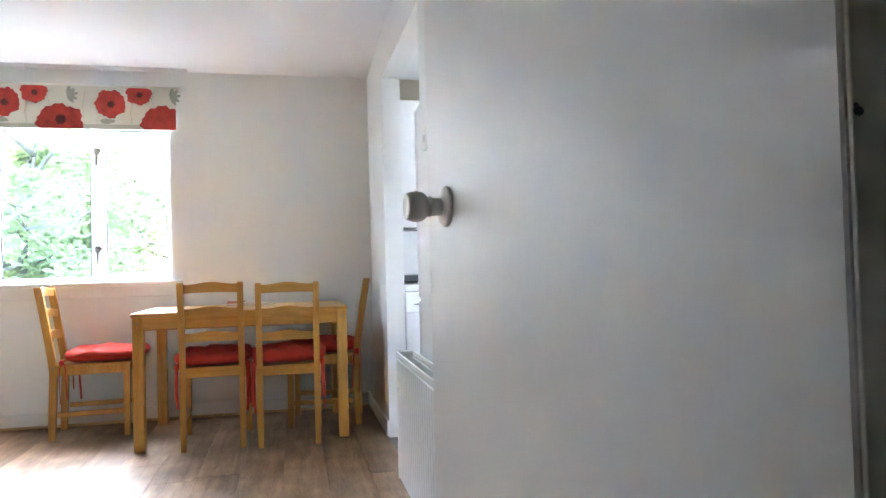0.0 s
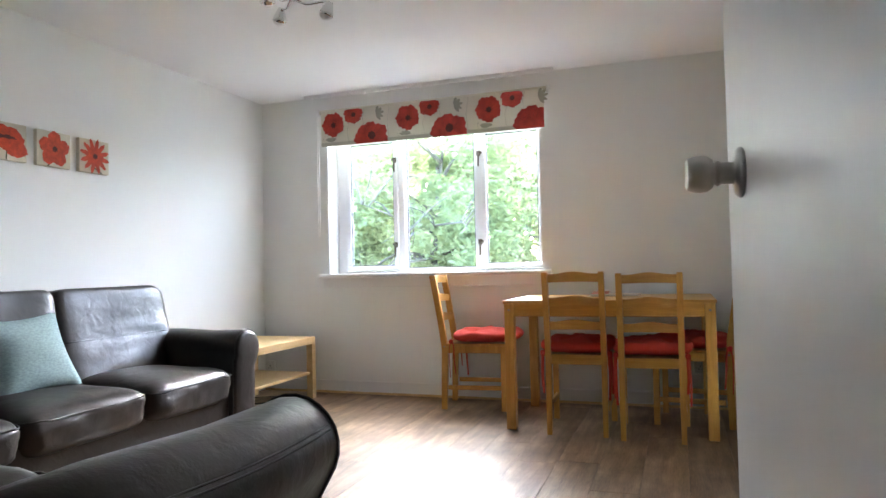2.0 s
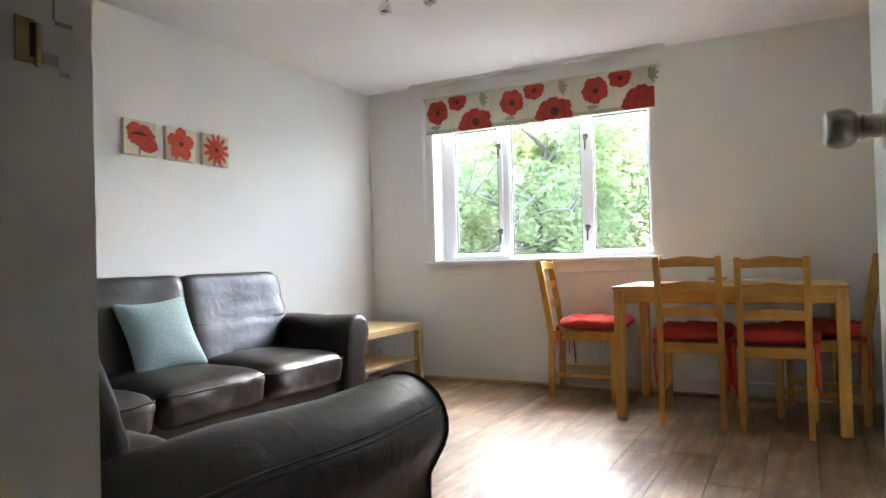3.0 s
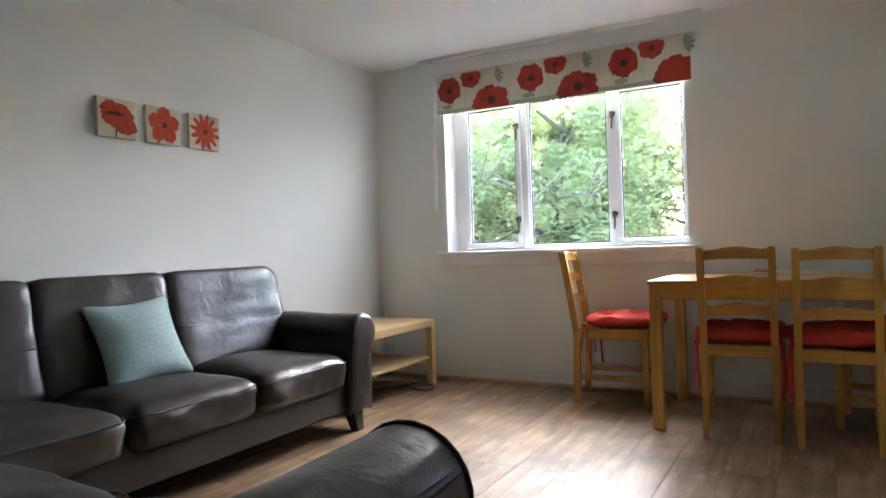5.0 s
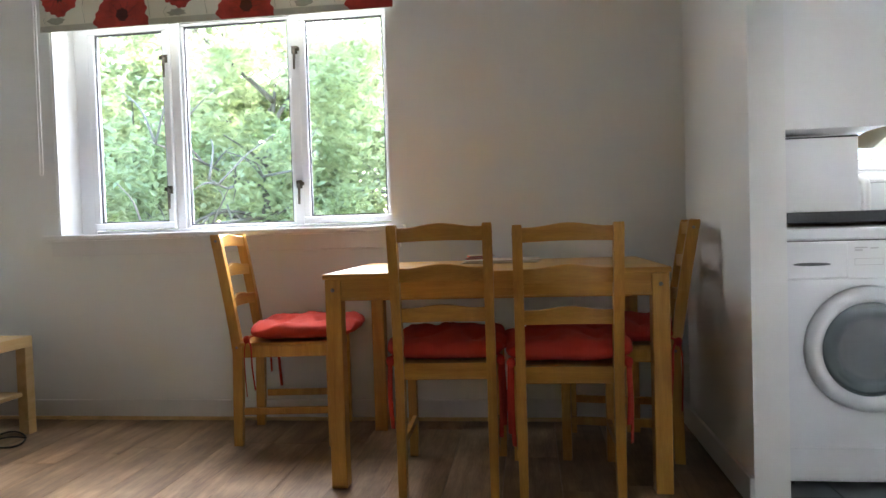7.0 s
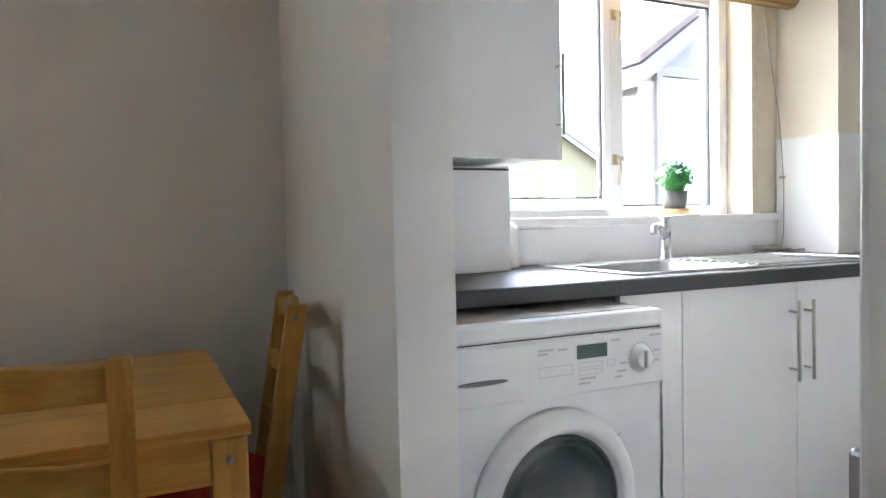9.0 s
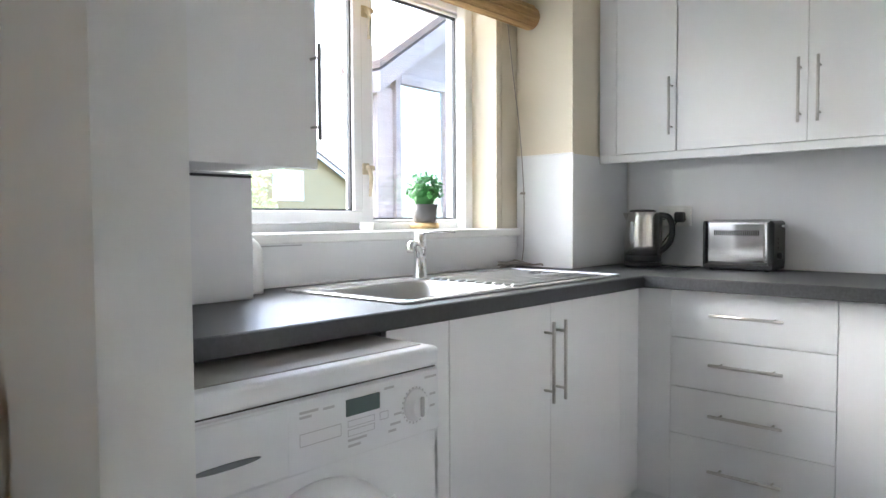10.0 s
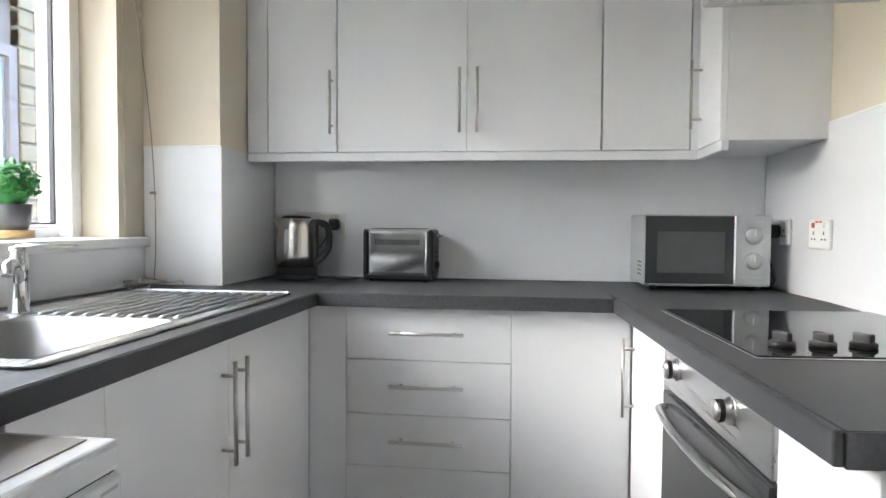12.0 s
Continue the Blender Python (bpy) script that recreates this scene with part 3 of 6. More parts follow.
def socket(name, label, m, double=True, on=False):
    """A wall socket in the xz plane of m, facing -y."""
    s = new(name)
    s.empty_display_size = 0.05
    s.matrix_basis = m
    tagged(s, label, "socket")
    w = 0.073 if double else 0.043
    b = bx(bm_new(), -w, w, -0.011, 0, -0.043, 0.043, 0.004)
    part("faceplate", b, WHITEP, s)
    for cx in ((-0.036, 0.036) if double else (0,)):
        h = bm_new()
        for dx, dz, hw, hh in ((0, 0.012, 0.003, 0.005), (-0.011, -0.006, 0.0045, 0.0025), (0.011, -0.006, 0.0045, 0.0025)):
            bx(h, cx + dx - hw, cx + dx + hw, -0.0118, -0.0108, dz - 0.008 - hh, dz - 0.008 + hh)
        part("pin_holes", h, BLACKP, s)
        part("rocker", bx(bm_new(), cx - 0.007, cx + 0.007, -0.016, -0.01, 0.019, 0.034, 0.002), ORANGEP if on and cx < 0 else WHITEP, s)
        if on:
            part("neon", bx(bm_new(), cx * 0.35 - 0.008, cx * 0.35 + 0.008, -0.0125, -0.01, 0.034, 0.040, 0.001), ORANGEP, s)
    return s


socket("wall_socket", "white double socket low on the wall", pose(0.085, YW, 0.265))
socket("wall_socket", "white single socket behind the side table", pose(-3.16, YW, 0.185), False)
ls = thing("light_switch", (XR, 2.80, 1.44), "white plastic light switch by the kitchen opening", "light switch")
part("faceplate", bx(bm_new(), XR - 0.011, XR, 2.757, 2.843, 1.40, 1.486, 0.004), WHITEP, ls)
part("rocker", bx(bm_new(), XR - 0.017, XR - 0.01, 2.79, 2.81, 1.43, 1.456, 0.002), WHITEP, ls)

# floors: laminate planks along the room, dark tiles in the kitchen
fl = part("floor", bx(bm_new(), XL - 0.1, XB + 0.1, -1.2, YW + T, -0.2, -0.012), GROUT, kind="structure")

# ---- living room ----
# radiator behind the door
rad = thing("radiator", (0.28, 2.3400, 0.12), "white ribbed panel radiator on the wall", "radiator")
fp = part("front_panel", bx(bm_new(), 0.2180, 0.2300, 1.9150, 2.9150, 0.12, 0.612, 0.004), GLOSS, rad)
for i in range(26):
    y = 1.9200 + i * 0.038
    part("rib", bx(bm_new(), 0.2100, 0.2185, y + 0.004, y + 0.034, 0.135, 0.595, 0.004, 1), GLOSS, fp)
part("back_panel", bx(bm_new(), 0.2660, 0.2780, 1.9250, 2.9050, 0.13, 0.60, 0.003), GLOSS, rad)
b = bm_new()
for i in range(34):
    bx(b, 0.2310, 0.2650, 1.9300 + i * 0.0288, 1.9360 + i * 0.0288, 0.60, 0.606)
bx(b, 0.2120, 0.2180, 1.9100, 2.9200, 0.604, 0.622, 0.002)
bx(b, 0.2780, 0.2840, 1.9100, 2.9200, 0.604, 0.622, 0.002)
part("top_grille", b, GLOSS, rad)
for y in (1.9080, 2.9160):
    part("side_cover", bx(bm_new(), 0.2100, 0.2840, y, y + 0.006, 0.125, 0.622, 0.002), GLOSS, rad)
for y in (2.0900, 2.7400):
    part("bracket", bx(bm_new(), 0.2770, XR, y, y + 0.03, 0.2, 0.5), GLOSS, rad)


def print_m(x, z, y):
    """Puts a flat drawing on a surface that faces -y."""
    return Matrix.Translation((x, y, z)) @ Matrix.Rotation(radians(90), 4, "X")


# roller blind with poppies, rolled nearly up
BX0, BX1, BZ0, BZ1, BY = -2.650, -0.909, 1.895, 2.165, 4.972
rb = thing("roller_blind", (-1.83, BY, 2.2), "cream roller blind printed with red poppies", "blind")
part("fabric", bx(bm_new(), BX0, BX1, BY, BY + 0.002, BZ0, BZ1), BLINDF, rb)
part("hem", bx(bm_new(), BX0, BX1, BY - 0.003, BY + 0.005, BZ0 - 0.002, BZ0 + 0.028, 0.002), BLINDD, rb, "shaded fabric hem over the bottom bar")
part("roller_tube", tube(bm_new(), [(BX0 - 0.02, BY + 0.018, BZ1 + 0.0), (BX1 + 0.02, BY + 0.018, BZ1 + 0.0)], 0.017, 14), BLINDF, rb)
for x in (BX0 - 0.028, BX1 + 0.018):
    part("bracket", bx(bm_new(), x, x + 0.010, BY, YW, BZ1 - 0.022, BZ1 + 0.026, 0.002), WHITEP, rb)
part("roller_pin", tube(bm_new(), [(BX1 + 0.02, BY + 0.018, BZ1), (BX1 + 0.045, BY + 0.018, BZ1)], 0.006, 8), WHITEP, rb)
ch = [(-2.683 + 0.009 * math.cos(a), BY + 0.0, 1.215 + 0.012 * math.sin(a)) for a in [math.pi + i * math.pi / 8 for i in range(9)]]
b = tube(bm_new(), [(-2.690, BY + 0.01, BZ1)] + ch + [(-2.676, BY + 0.01, BZ1)], 0.0022, 6)
for i in range(60):
    z = 1.22 + i * 0.0155
    for x in (-2.691, -2.6755):
        bx(b, x - 0.003, x + 0.003, BY - 0.001, BY + 0.005, z, z + 0.006)
part("chain", b, WHITEP, rb, "white bead pull chain")
period = 0.619
for i in range(3):
    x0 = BX0 + i * period
    for dx, z, r, sq, lo, hi, sd in ((0.104, 2.058, 0.094, 1.0, 0, 0, 1), (0.276, 2.124, 0.080, 0.9, 0, 1, 2), (0.427, 1.938, 0.140, 0.82, 1, 0, 3)):
        y_ = BY - 0.0045 if lo else BY - 0.0015
        m = print_m(x0 + dx, z, y_) @ Matrix.Diagonal((1, sq, 1, 1))
        p = flower(bm_new(), m, r, 5, sd, (BZ0 - 0.001 - z) / sq if lo else None, (BZ1 - z) / sq if hi else None, 0.085, 0.13, 110, BX1 - x0 - dx)
        pp_ = part("poppy_print", p, POPPY, rb)
        if not (lo and i == 2):
            part("flower_centre", flower(bm_new(), print_m(x0 + dx + 0.004, z - (0.004 if not lo else -0.012), y_ - 0.0015), r * 0.24, 7, sd + 9, None, None, 0.3, 0.3, 40), POPPYD, rb)
        for k in range(13):
            a = k * 0.4833 + sd
            e0, e1 = m @ Vector((0.30 * r * math.cos(a), 0.30 * r * math.sin(a), 0.0006)), m @ Vector(((0.55 + 0.3 * (k * 5 % 7) / 7) * r * math.cos(a + 0.12), (0.55 + 0.3 * (k * 5 % 7) / 7) * r * math.sin(a + 0.12), 0.0006))
            if max(e0.x, e1.x) < BX1 - 0.01 and BZ0 + 0.01 < min(e0.z, e1.z) and max(e0.z, e1.z) < BZ1 - 0.008:
                part("petal_line", tube(bm_new(), [e0, (e0 + e1) / 2 + Vector((0.003, 0, 0.003)), e1], [0.0022, 0.0016, 0.0008], 5, flat=0.3), POPPYD, pp_)
    for sx, sz0, sz1 in ((0.235, 1.926, 2.076), (0.365, 2.036, 2.156), (0.570, 1.926, 2.156), (0.03, 1.926, 1.976)):
        if x0 + sx < BX1 - 0.02:
            part("stem_print", tube(bm_new(), [(x0 + sx, BY - 0.0005, sz0), (x0 + sx - 0.012, BY - 0.0005, (sz0 + sz1) / 2), (x0 + sx + 0.006, BY - 0.0005, sz1)], 0.0022, 5, flat=0.4), STEMG, rb)
    grey = bm_new()
    for k in range(5):
        a = radians(-60 + k * 35)
        flower(grey, print_m(x0 + 0.472 + 0.028 * math.cos(a), 2.111 + 0.028 * math.sin(a), BY - 0.001 - 0.0002 * k) @ Matrix.Rotation(a, 4, "Z") @ Matrix.Diagonal((2.2, 0.8, 1, 1)), 0.016, 2, k, None, None, 0.1, 0.3, 24)
    part("leaf_print", grey, STEMG, rb, "grey printed leaf")
    part("leaf_print", flower(bm_new(), print_m(x0 + 0.085, 1.944, BY - 0.001) @ Matrix.Diagonal((1.8, 0.7, 1, 1)), 0.026, 3, i, None, None, 0.2, 0.3, 24), STEMG, rb)

# three small canvases
for i, (y0, kind_) in enumerate(((2.688, 0), (2.951, 1), (3.214, 2))):
    pc = thing("canvas_picture", (XL, y0 + 0.1025, 1.52), ("small square canvas of one broad red poppy", "small square canvas of an open red flower", "small square canvas of a red narrow-petalled flower")[i], "picture", "three flower canvases")
    part("canvas", bx(bm_new(), XL, XL + 0.025, y0, y0 + 0.205, 1.521, 1.71, 0.003), CANVAS, pc)
    m = Matrix.Translation((XL + 0.0265, y0 + 0.1025, 1.616)) @ Matrix.Rotation(radians(90), 4, "Z") @ Matrix.Rotation(radians(90), 4, "X")
    st = tube(bm_new(), [m @ Vector((0.0, -0.02, 0)), m @ Vector((-0.008, -0.06, 0)), m @ Vector(((-0.01, -0.04, 0.05)[kind_], -0.093, 0))], 0.0035, 6, flat=0.3)
    part("painted_stem", st, STEMD, pc)
    b, c = bm_new(), bm_new()
    if kind_ == 0:
        flower(b, m @ Matrix.Translation((0.0, 0.012, 0.001)) @ Matrix.Rotation(radians(-20), 4, "Z") @ Matrix.Diagonal((1.22, 0.82, 1, 1)), 0.08, 4, 21, None, None, 0.07, 0.14)
        flower(b, m @ Matrix.Translation((0.03, -0.02, 0.0006)) @ Matrix.Rotation(radians(-25), 4, "Z") @ Matrix.Diagonal((1.2, 0.8, 1, 1)), 0.066, 4, 22, None, None, 0.07, 0.14)
        flower(c, m @ Matrix.Translation((-0.012, 0.02, 0.002)) @ Matrix.Diagonal((1.9, 0.35, 1, 1)), 0.03, 3, 5, None, None, 0.4, 0.4, 40)
    else:
        n, ln, wd = ((5, 0.082, 0.044), (12, 0.075, 0.0145))[kind_ - 1]
        for k in range(n):
            a = 2 * math.pi * k / n + 0.3
            q = m @ Matrix.Rotation(a, 4, "Z") @ Matrix.Translation((0.045 + (0.006 if kind_ == 2 else 0), 0, 0.0008 + 0.0003 * k)) @ Matrix.Diagonal((ln / wd * (0.62 if kind_ == 1 else 0.68), 1, 1, 1))
            flower(b, q, wd, 2, 30 + k, None, None, 0.09, 0.1, 40)
        flower(c, m @ Matrix.Translation((0, 0, 0.006)), 0.017, 6, 8, None, None, 0.3, 0.3, 40)
    part("painted_petals", b, ORANGE, pc)
    part("painted_centre", c, POPPYD, pc)


# leather seating, built facing +x along y, then turned where needed
def rolled_arm(sofa, m, length, w, top, name="arm"):
    """A rolled arm: length along local x, w across local y (outside at y = w), with a piped front."""
    r = w * 0.40
    cz, cy = top - r, w * 0.56
    prof = [(0.012, 0.10), (w * 0.06, 0.2), (w * 0.08, cz - 0.06)]
    for k in range(15):
        a = radians(195 - k * 15.7)
        prof.append((cy + r * 1.05 * math.cos(a), cz + r * math.sin(a)))
    prof += [(w * 0.80, cz - r * 1.05), (w * 0.78, 0.2), (w * 0.76, 0.10)]
    cyy, czz = w * 0.45, top * 0.6
    loops = []
    for x, s in ((-length, 1.0), (-length * 0.6, 1.0), (-length * 0.3, 1.0), (-0.03, 1.0), (-0.012, 0.985), (0.0, 0.95), (0.004, 0.88), (0.005, 0.5)):
        loops.append([m @ Vector((x, cyy + (y - cyy) * s, czz + (z - czz) * s + 0.006 * math.sin(9 * x + 3 * y))) for y, z in prof])
    a = part(name, rings(bm_new(), loops), LEATHER, sofa)
    part("piping", tube(bm_new(), [m @ Vector((-0.016, cyy + (y - cyy) * 1.006, czz + (z - czz) * 1.006)) for y, z in prof], 0.0038, 6), PIPING, a)
    for k in (27, 21):
        sy, sz = cy + r * 1.05 * math.cos(radians(k)), cz + r * math.sin(radians(k))
        part("seam", tube(bm_new(), [m @ Vector((-length * j / 14 - 0.03, sy, sz + 0.006 * math.sin(9 * (-length * j / 14 - 0.03) + 3 * sy))) for j in range(14)], 0.0024, 5), PIPING, a)
    return a


def seat_shape(seed):
    def f(q):
        w = noise.noise(Vector((q.x * 1.6 + seed * 7, q.y * 1.6, q.z * 1.5))) * 0.05 + noise.noise(Vector((q.x * 5 + seed * 3, q.y * 5, q.z * 4))) * 0.018
        crown = 0.16 * (1 - min(1, q.x * q.x)) * (1 - min(1, q.y * q.y)) if q.z > 0 else 0
        front = max(0, q.x - 0.7) / 0.3
        crease = front * (noise.noise(Vector((q.y * 9 + seed * 5, q.z * 1.5, 0))) * 0.026 + noise.noise(Vector((q.y * 21 + seed, q.z * 3 + q.y * 4, 2))) * 0.014)
        return Vector((q.x * (1 + w) + crease, q.y * (1 + w * 0.4), q.z + crown + w * 0.8))
    return f


def settee(name, label, m, widths, arm_w, depth, arm_top, back_top, over=0.0, group="", thick=0.105, rake=11, lift=0.0):
    """A leather settee: base, seat and back cushions, rolled arms, tapered legs. Local: back at x = 0, front at x = depth, along y."""
    s = new(name)
    s.empty_display_size = 0.2
    s.matrix_basis = m
    tagged(s, label, "sofa", group)
    total = sum(widths)
    part("base", bx(bm_new(), 0.06, depth - 0.07, -0.02, total + 0.02, 0.11, 0.30 + lift, 0.02, 3), LEATHER, s)
    part("back_frame", bx(bm_new(), 0.02, 0.17, -0.02, total + 0.02, 0.28, back_top - 0.06, 0.05, 4), LEATHER, s)
    y = 0.0
    for i, w in enumerate(widths):
        c = part("seat_cushion", puff(bm_new(), (depth * 0.60, y + w / 2, 0.328 + lift), (depth * 0.385, w / 2 - 0.001, 0.105), 0.50, 0.20, 72, 22, seat_shape(i + 1)), LEATHER, s)
        b = bm_new()
        for z, k in ((0.366, 1.0),):
            pts = []
            for j in range(45):
                a = -math.pi / 2 + math.pi * j / 44
                q = Vector((math.copysign(abs(math.cos(a)) ** 0.20, math.cos(a)), math.copysign(abs(math.sin(a)) ** 0.20, math.sin(a)), 0.05))
                q = seat_shape(i + 1)(q)
                pts.append((depth * 0.60 + q.x * depth * 0.385 * k + 0.001, y + w / 2 + q.y * (w / 2 - 0.002) * k, lift + z + (0.018 if z > 0.35 else -0.006) + 0.012 * noise.noise(Vector((q.y * 3, i, 0)))))
            tube(b, pts, 0.004 if z > 0.35 else 0.0025, 6)
        part("piping", b, PIPING, c)
        ya, yb_ = y - (over if i == 0 else 0), y + w + (over if i == len(widths) - 1 else 0)
        yc, w = (ya + yb_) / 2, yb_ - ya
        lean = Matrix.Translation((0.08 + thick, yc, 0.60)) @ Matrix.Rotation(radians(-rake), 4, "Y")
        hb = (back_top - 0.34) / 2

        def back_shape(q, i=i):
            k = noise.noise(Vector((q.y * 1.7 + i * 5, q.z * 1.7, q.x))) * 0.09 + noise.noise(Vector((q.y * 5, q.z * 6 + i, q.x * 3))) * 0.03
            dip = -0.055 * math.exp(-((q.z + 0.12) / 0.045) ** 2) if q.x > 0 else 0
            lower = 0.15 * max(0, -q.z)
            drop = 0
            for edge, on in ((-1, i == 0), (1, i == len(widths) - 1)):
                if on and edge * q.y > 0.72 and q.z > 0:
                    drop += 0.17 * ((edge * q.y - 0.72) / 0.28) ** 2
            return Vector((q.x + k + (dip + lower) * (1 if q.x > 0 else 0), q.y, q.z + 0.02 * k - drop * q.z))
        bc = part("back_cushion", puff(bm_new(), (0, 0, 0.02), (thick, w / 2 + 0.006, hb), 0.15, 0.16, 56, 48, back_shape, lean), LEATHER, s)
        on_face = [back_shape(Vector((1, -0.96 + 1.92 * j / 16, -0.12))) for j in range(17)]
        pts = [lean @ Vector((q.x * thick + 0.001, q.y * w / 2, 0.02 + q.z * hb)) for q in on_face]
        part("seam", tube(bm_new(), pts, 0.0032, 5), PIPING, bc)
        prim = []
        for j in range(30):
            a = math.pi * j / 29
            prim.append(lean @ Vector((0.012, (w / 2 - 0.002) * math.copysign(abs(math.cos(a)) ** 0.15, math.cos(a)), 0.02 + hb * 1.004 * abs(math.sin(a)) ** 0.15 * (1 - sum(0.17 * max(0, (e_ * math.copysign(abs(math.cos(a)) ** 0.15, math.cos(a)) - 0.72) / 0.28) ** 2 for e_, on_ in ((-1, i == 0), (1, i == len(widths) - 1)) if on_)))))
        part("piping", tube(bm_new(), prim, 0.0045, 6), PIPING, bc)
        y += widths[i]
    rolled_arm(s, Matrix.Translation((depth - 0.03, total, 0)), depth - 0.08, arm_w, arm_top)
    rolled_arm(s, Matrix.Translation((depth - 0.03, 0, 0)) @ Matrix.Diagonal((1, -1, 1, 1)), depth - 0.08, arm_w, arm_top)
    for lx in (0.10, depth - 0.10):
        for ly in (-arm_w * 0.42, total + arm_w * 0.42):
            sx = 0.03 if lx > 0.3 else -0.03
            lp = [[(lx + sx * (1 - k) + dx * (0.024 + 0.014 * k), ly + dy * (0.024 + 0.016 * k), 0.125 * k) for dx, dy in ((-1, -1), (1, -1), (1, 1), (-1, 1))] for k in (0, 0.5, 1)]
            part("leg", rings(bm_new(), lp, smooth=False), BLACKWOOD, s, "tapered black wooden leg")
    return s


settee("sofa", "dark brown leather three-seat sofa with rolled arms", pose(-3.195, 1.60, 0), (0.625, 0.625, 0.63), 0.255, 0.84, 0.612, 0.832, 0.115)
settee("armchair_settee", "dark brown leather two-seat settee with fat rolled arms", pose(-0.97, 0.68, 0, 0, 0, 90), (0.53, 0.53), 0.25, 0.95, 0.678, 0.855, thick=0.145, rake=17, lift=0.065)

# cushion leaning on the sofa back
cu = thing("scatter_cushion", (-2.80, 2.59, 0.43), "square teal woven scatter cushion leaning on the sofa", "cushion")


def pillow(q):
    k = (abs(q.x) * abs(q.y)) ** 2
    thick = (1 - min(1, abs(q.x)) ** 2.6) * (1 - min(1, abs(q.y)) ** 2.6)
    w = noise.noise(Vector((q.x * 2.3, q.y * 2.3, 4))) * 0.12
    return Vector((q.x * (1 - 0.07 * (1 - q.y * q.y)) * (1 + 0.06 * k), q.y * (1 - 0.07 * (1 - q.x * q.x)) * (1 + 0.06 * k), q.z * (0.12 + 0.88 * thick ** 0.55) + w * 0.6 * thick))


cm = Matrix.Translation((-2.81, 2.59, 0.592)) @ Matrix.Rotation(radians(-8), 4, "Z") @ Matrix.Rotation(radians(62), 4, "Y") @ Matrix.Rotation(radians(3), 4, "Z")
part("cover", puff(bm_new(), (0, 0, 0), (0.182, 0.182, 0.062), 0.22, 0.09, 64, 24, pillow, cm), TEAL, cu)
part("zip_seam", tube(bm_new(), [cm @ Vector((0.172, -0.17 + 0.034 * j, 0.004 * math.sin(j * 2.2))) for j in range(11)], 0.004, 6), TEAL, cu)

# birch-effect side table
st = thing("side_table", (-2.90, 4.33, 0), "birch-effect low side table with lower shelf", "table")
part("tabletop", bx(bm_new(), -3.175, -2.625, 3.875, 4.785, 0.40, 0.45, 0.004), BIRCH, st)
part("shelf", bx(bm_new(), -3.15, -2.65, 3.92, 4.74, 0.175, 0.195, 0.003), BIRCH, st)
for x in (-3.175, -2.675):
    for y in (3.875, 4.735):
        part("leg", bx(bm_new(), x, x + 0.05, y, y + 0.05, 0, 0.40, 0.003), BIRCH, st)
cb = thing("loose_cable", (-2.7, 4.55, 0), "loop of black cable lying on the floor", "cable")
rnd = random.Random(4)
pts = [(-3.15, 4.38, 0.006), (-2.95, 4.42, 0.006), (-2.78, 4.62, 0.006), (-2.72, 4.74, 0.012), (-2.62, 4.70, 0.006), (-2.55, 4.60, 0.006), (-2.56, 4.54, 0.006), (-2.64, 4.53, 0.009), (-2.70, 4.58, 0.012), (-2.66, 4.65, 0.014), (-2.58, 4.66, 0.009)]


def smooth_line(p, k=6):
    p = [Vector(q) for q in p]
    out = []
    for i in range(len(p) - 1):
        a, b, c, d = p[max(i - 1, 0)], p[i], p[i + 1], p[min(i + 2, len(p) - 1)]
        for j in range(k):
            t = j / k
            out.append(0.5 * ((2 * b) + (c - a) * t + (2 * a - 5 * b + 4 * c - d) * t * t + (3 * b - a - 3 * c + d) * t ** 3))
    return out + [p[-1]]


part("cord", tube(bm_new(), smooth_line(pts), 0.0042, 6), CABLE, cb)
part("cord", tube(bm_new(), smooth_line([(-3.15, 4.60, 0.006), (-2.93, 4.72, 0.006), (-2.78, 4.73, 0.006), (-2.70, 4.62, 0.016), (-2.66, 4.50, 0.006)]), 0.0035, 6), CABLE, cb)

# dining table
dt = thing("dining_table", (-0.454, 4.52, 0), "lacquered pine dining table with square legs", "table")
TX0, TX1, TY0, TY1 = -1.03, 0.122, 4.154, 4.886
for i in range(4):
    y0 = TY0 + (TY1 - TY0) * i / 4
    part("board", bx(bm_new(), TX0, TX1, y0 + (0.0004 if i else 0), y0 + (TY1 - TY0) / 4, 0.722, 0.74, 0.002, 1), PINE_X, dt)
for x0, x1, y0, y1 in ((TX0 + 0.06, TX1 - 0.06, TY0 + 0.012, TY0 + 0.03), (TX0 + 0.06, TX1 - 0.06, TY1 - 0.03, TY1 - 0.012)):
    part("apron", bx(bm_new(), x0, x1, y0, y1, 0.648, 0.722, 0.002), PINE_X, dt)
    part("bead", bx(bm_new(), x0, x1, y0 - 0.004, y0, 0.648, 0.656, 0.0015), PINE_X, dt)
for x0 in (TX0 + 0.012, TX1 - 0.03):
    part("apron", bx(bm_new(), x0, x0 + 0.018, TY0 + 0.06, TY1 - 0.06, 0.648, 0.722, 0.002), PINE, dt)
for x0 in (TX0 + 0.006, TX1 - 0.062):
    for y0 in (TY0 + 0.006, TY1 - 0.062):
        leg = part("leg", bx(bm_new(), x0, x0 + 0.056, y0, y0 + 0.056, 0, 0.722, 0.004), PINE, dt)
        part("bolt_plug", lathe(bm_new(), [(0, 0.0), (0.007, 0.0), (0.007, 0.0015), (0, 0.002)], Matrix.Translation((x0 + 0.028, y0, 0.685)) @ Matrix.Rotation(radians(90), 4, "X"), 12), BARK, leg)

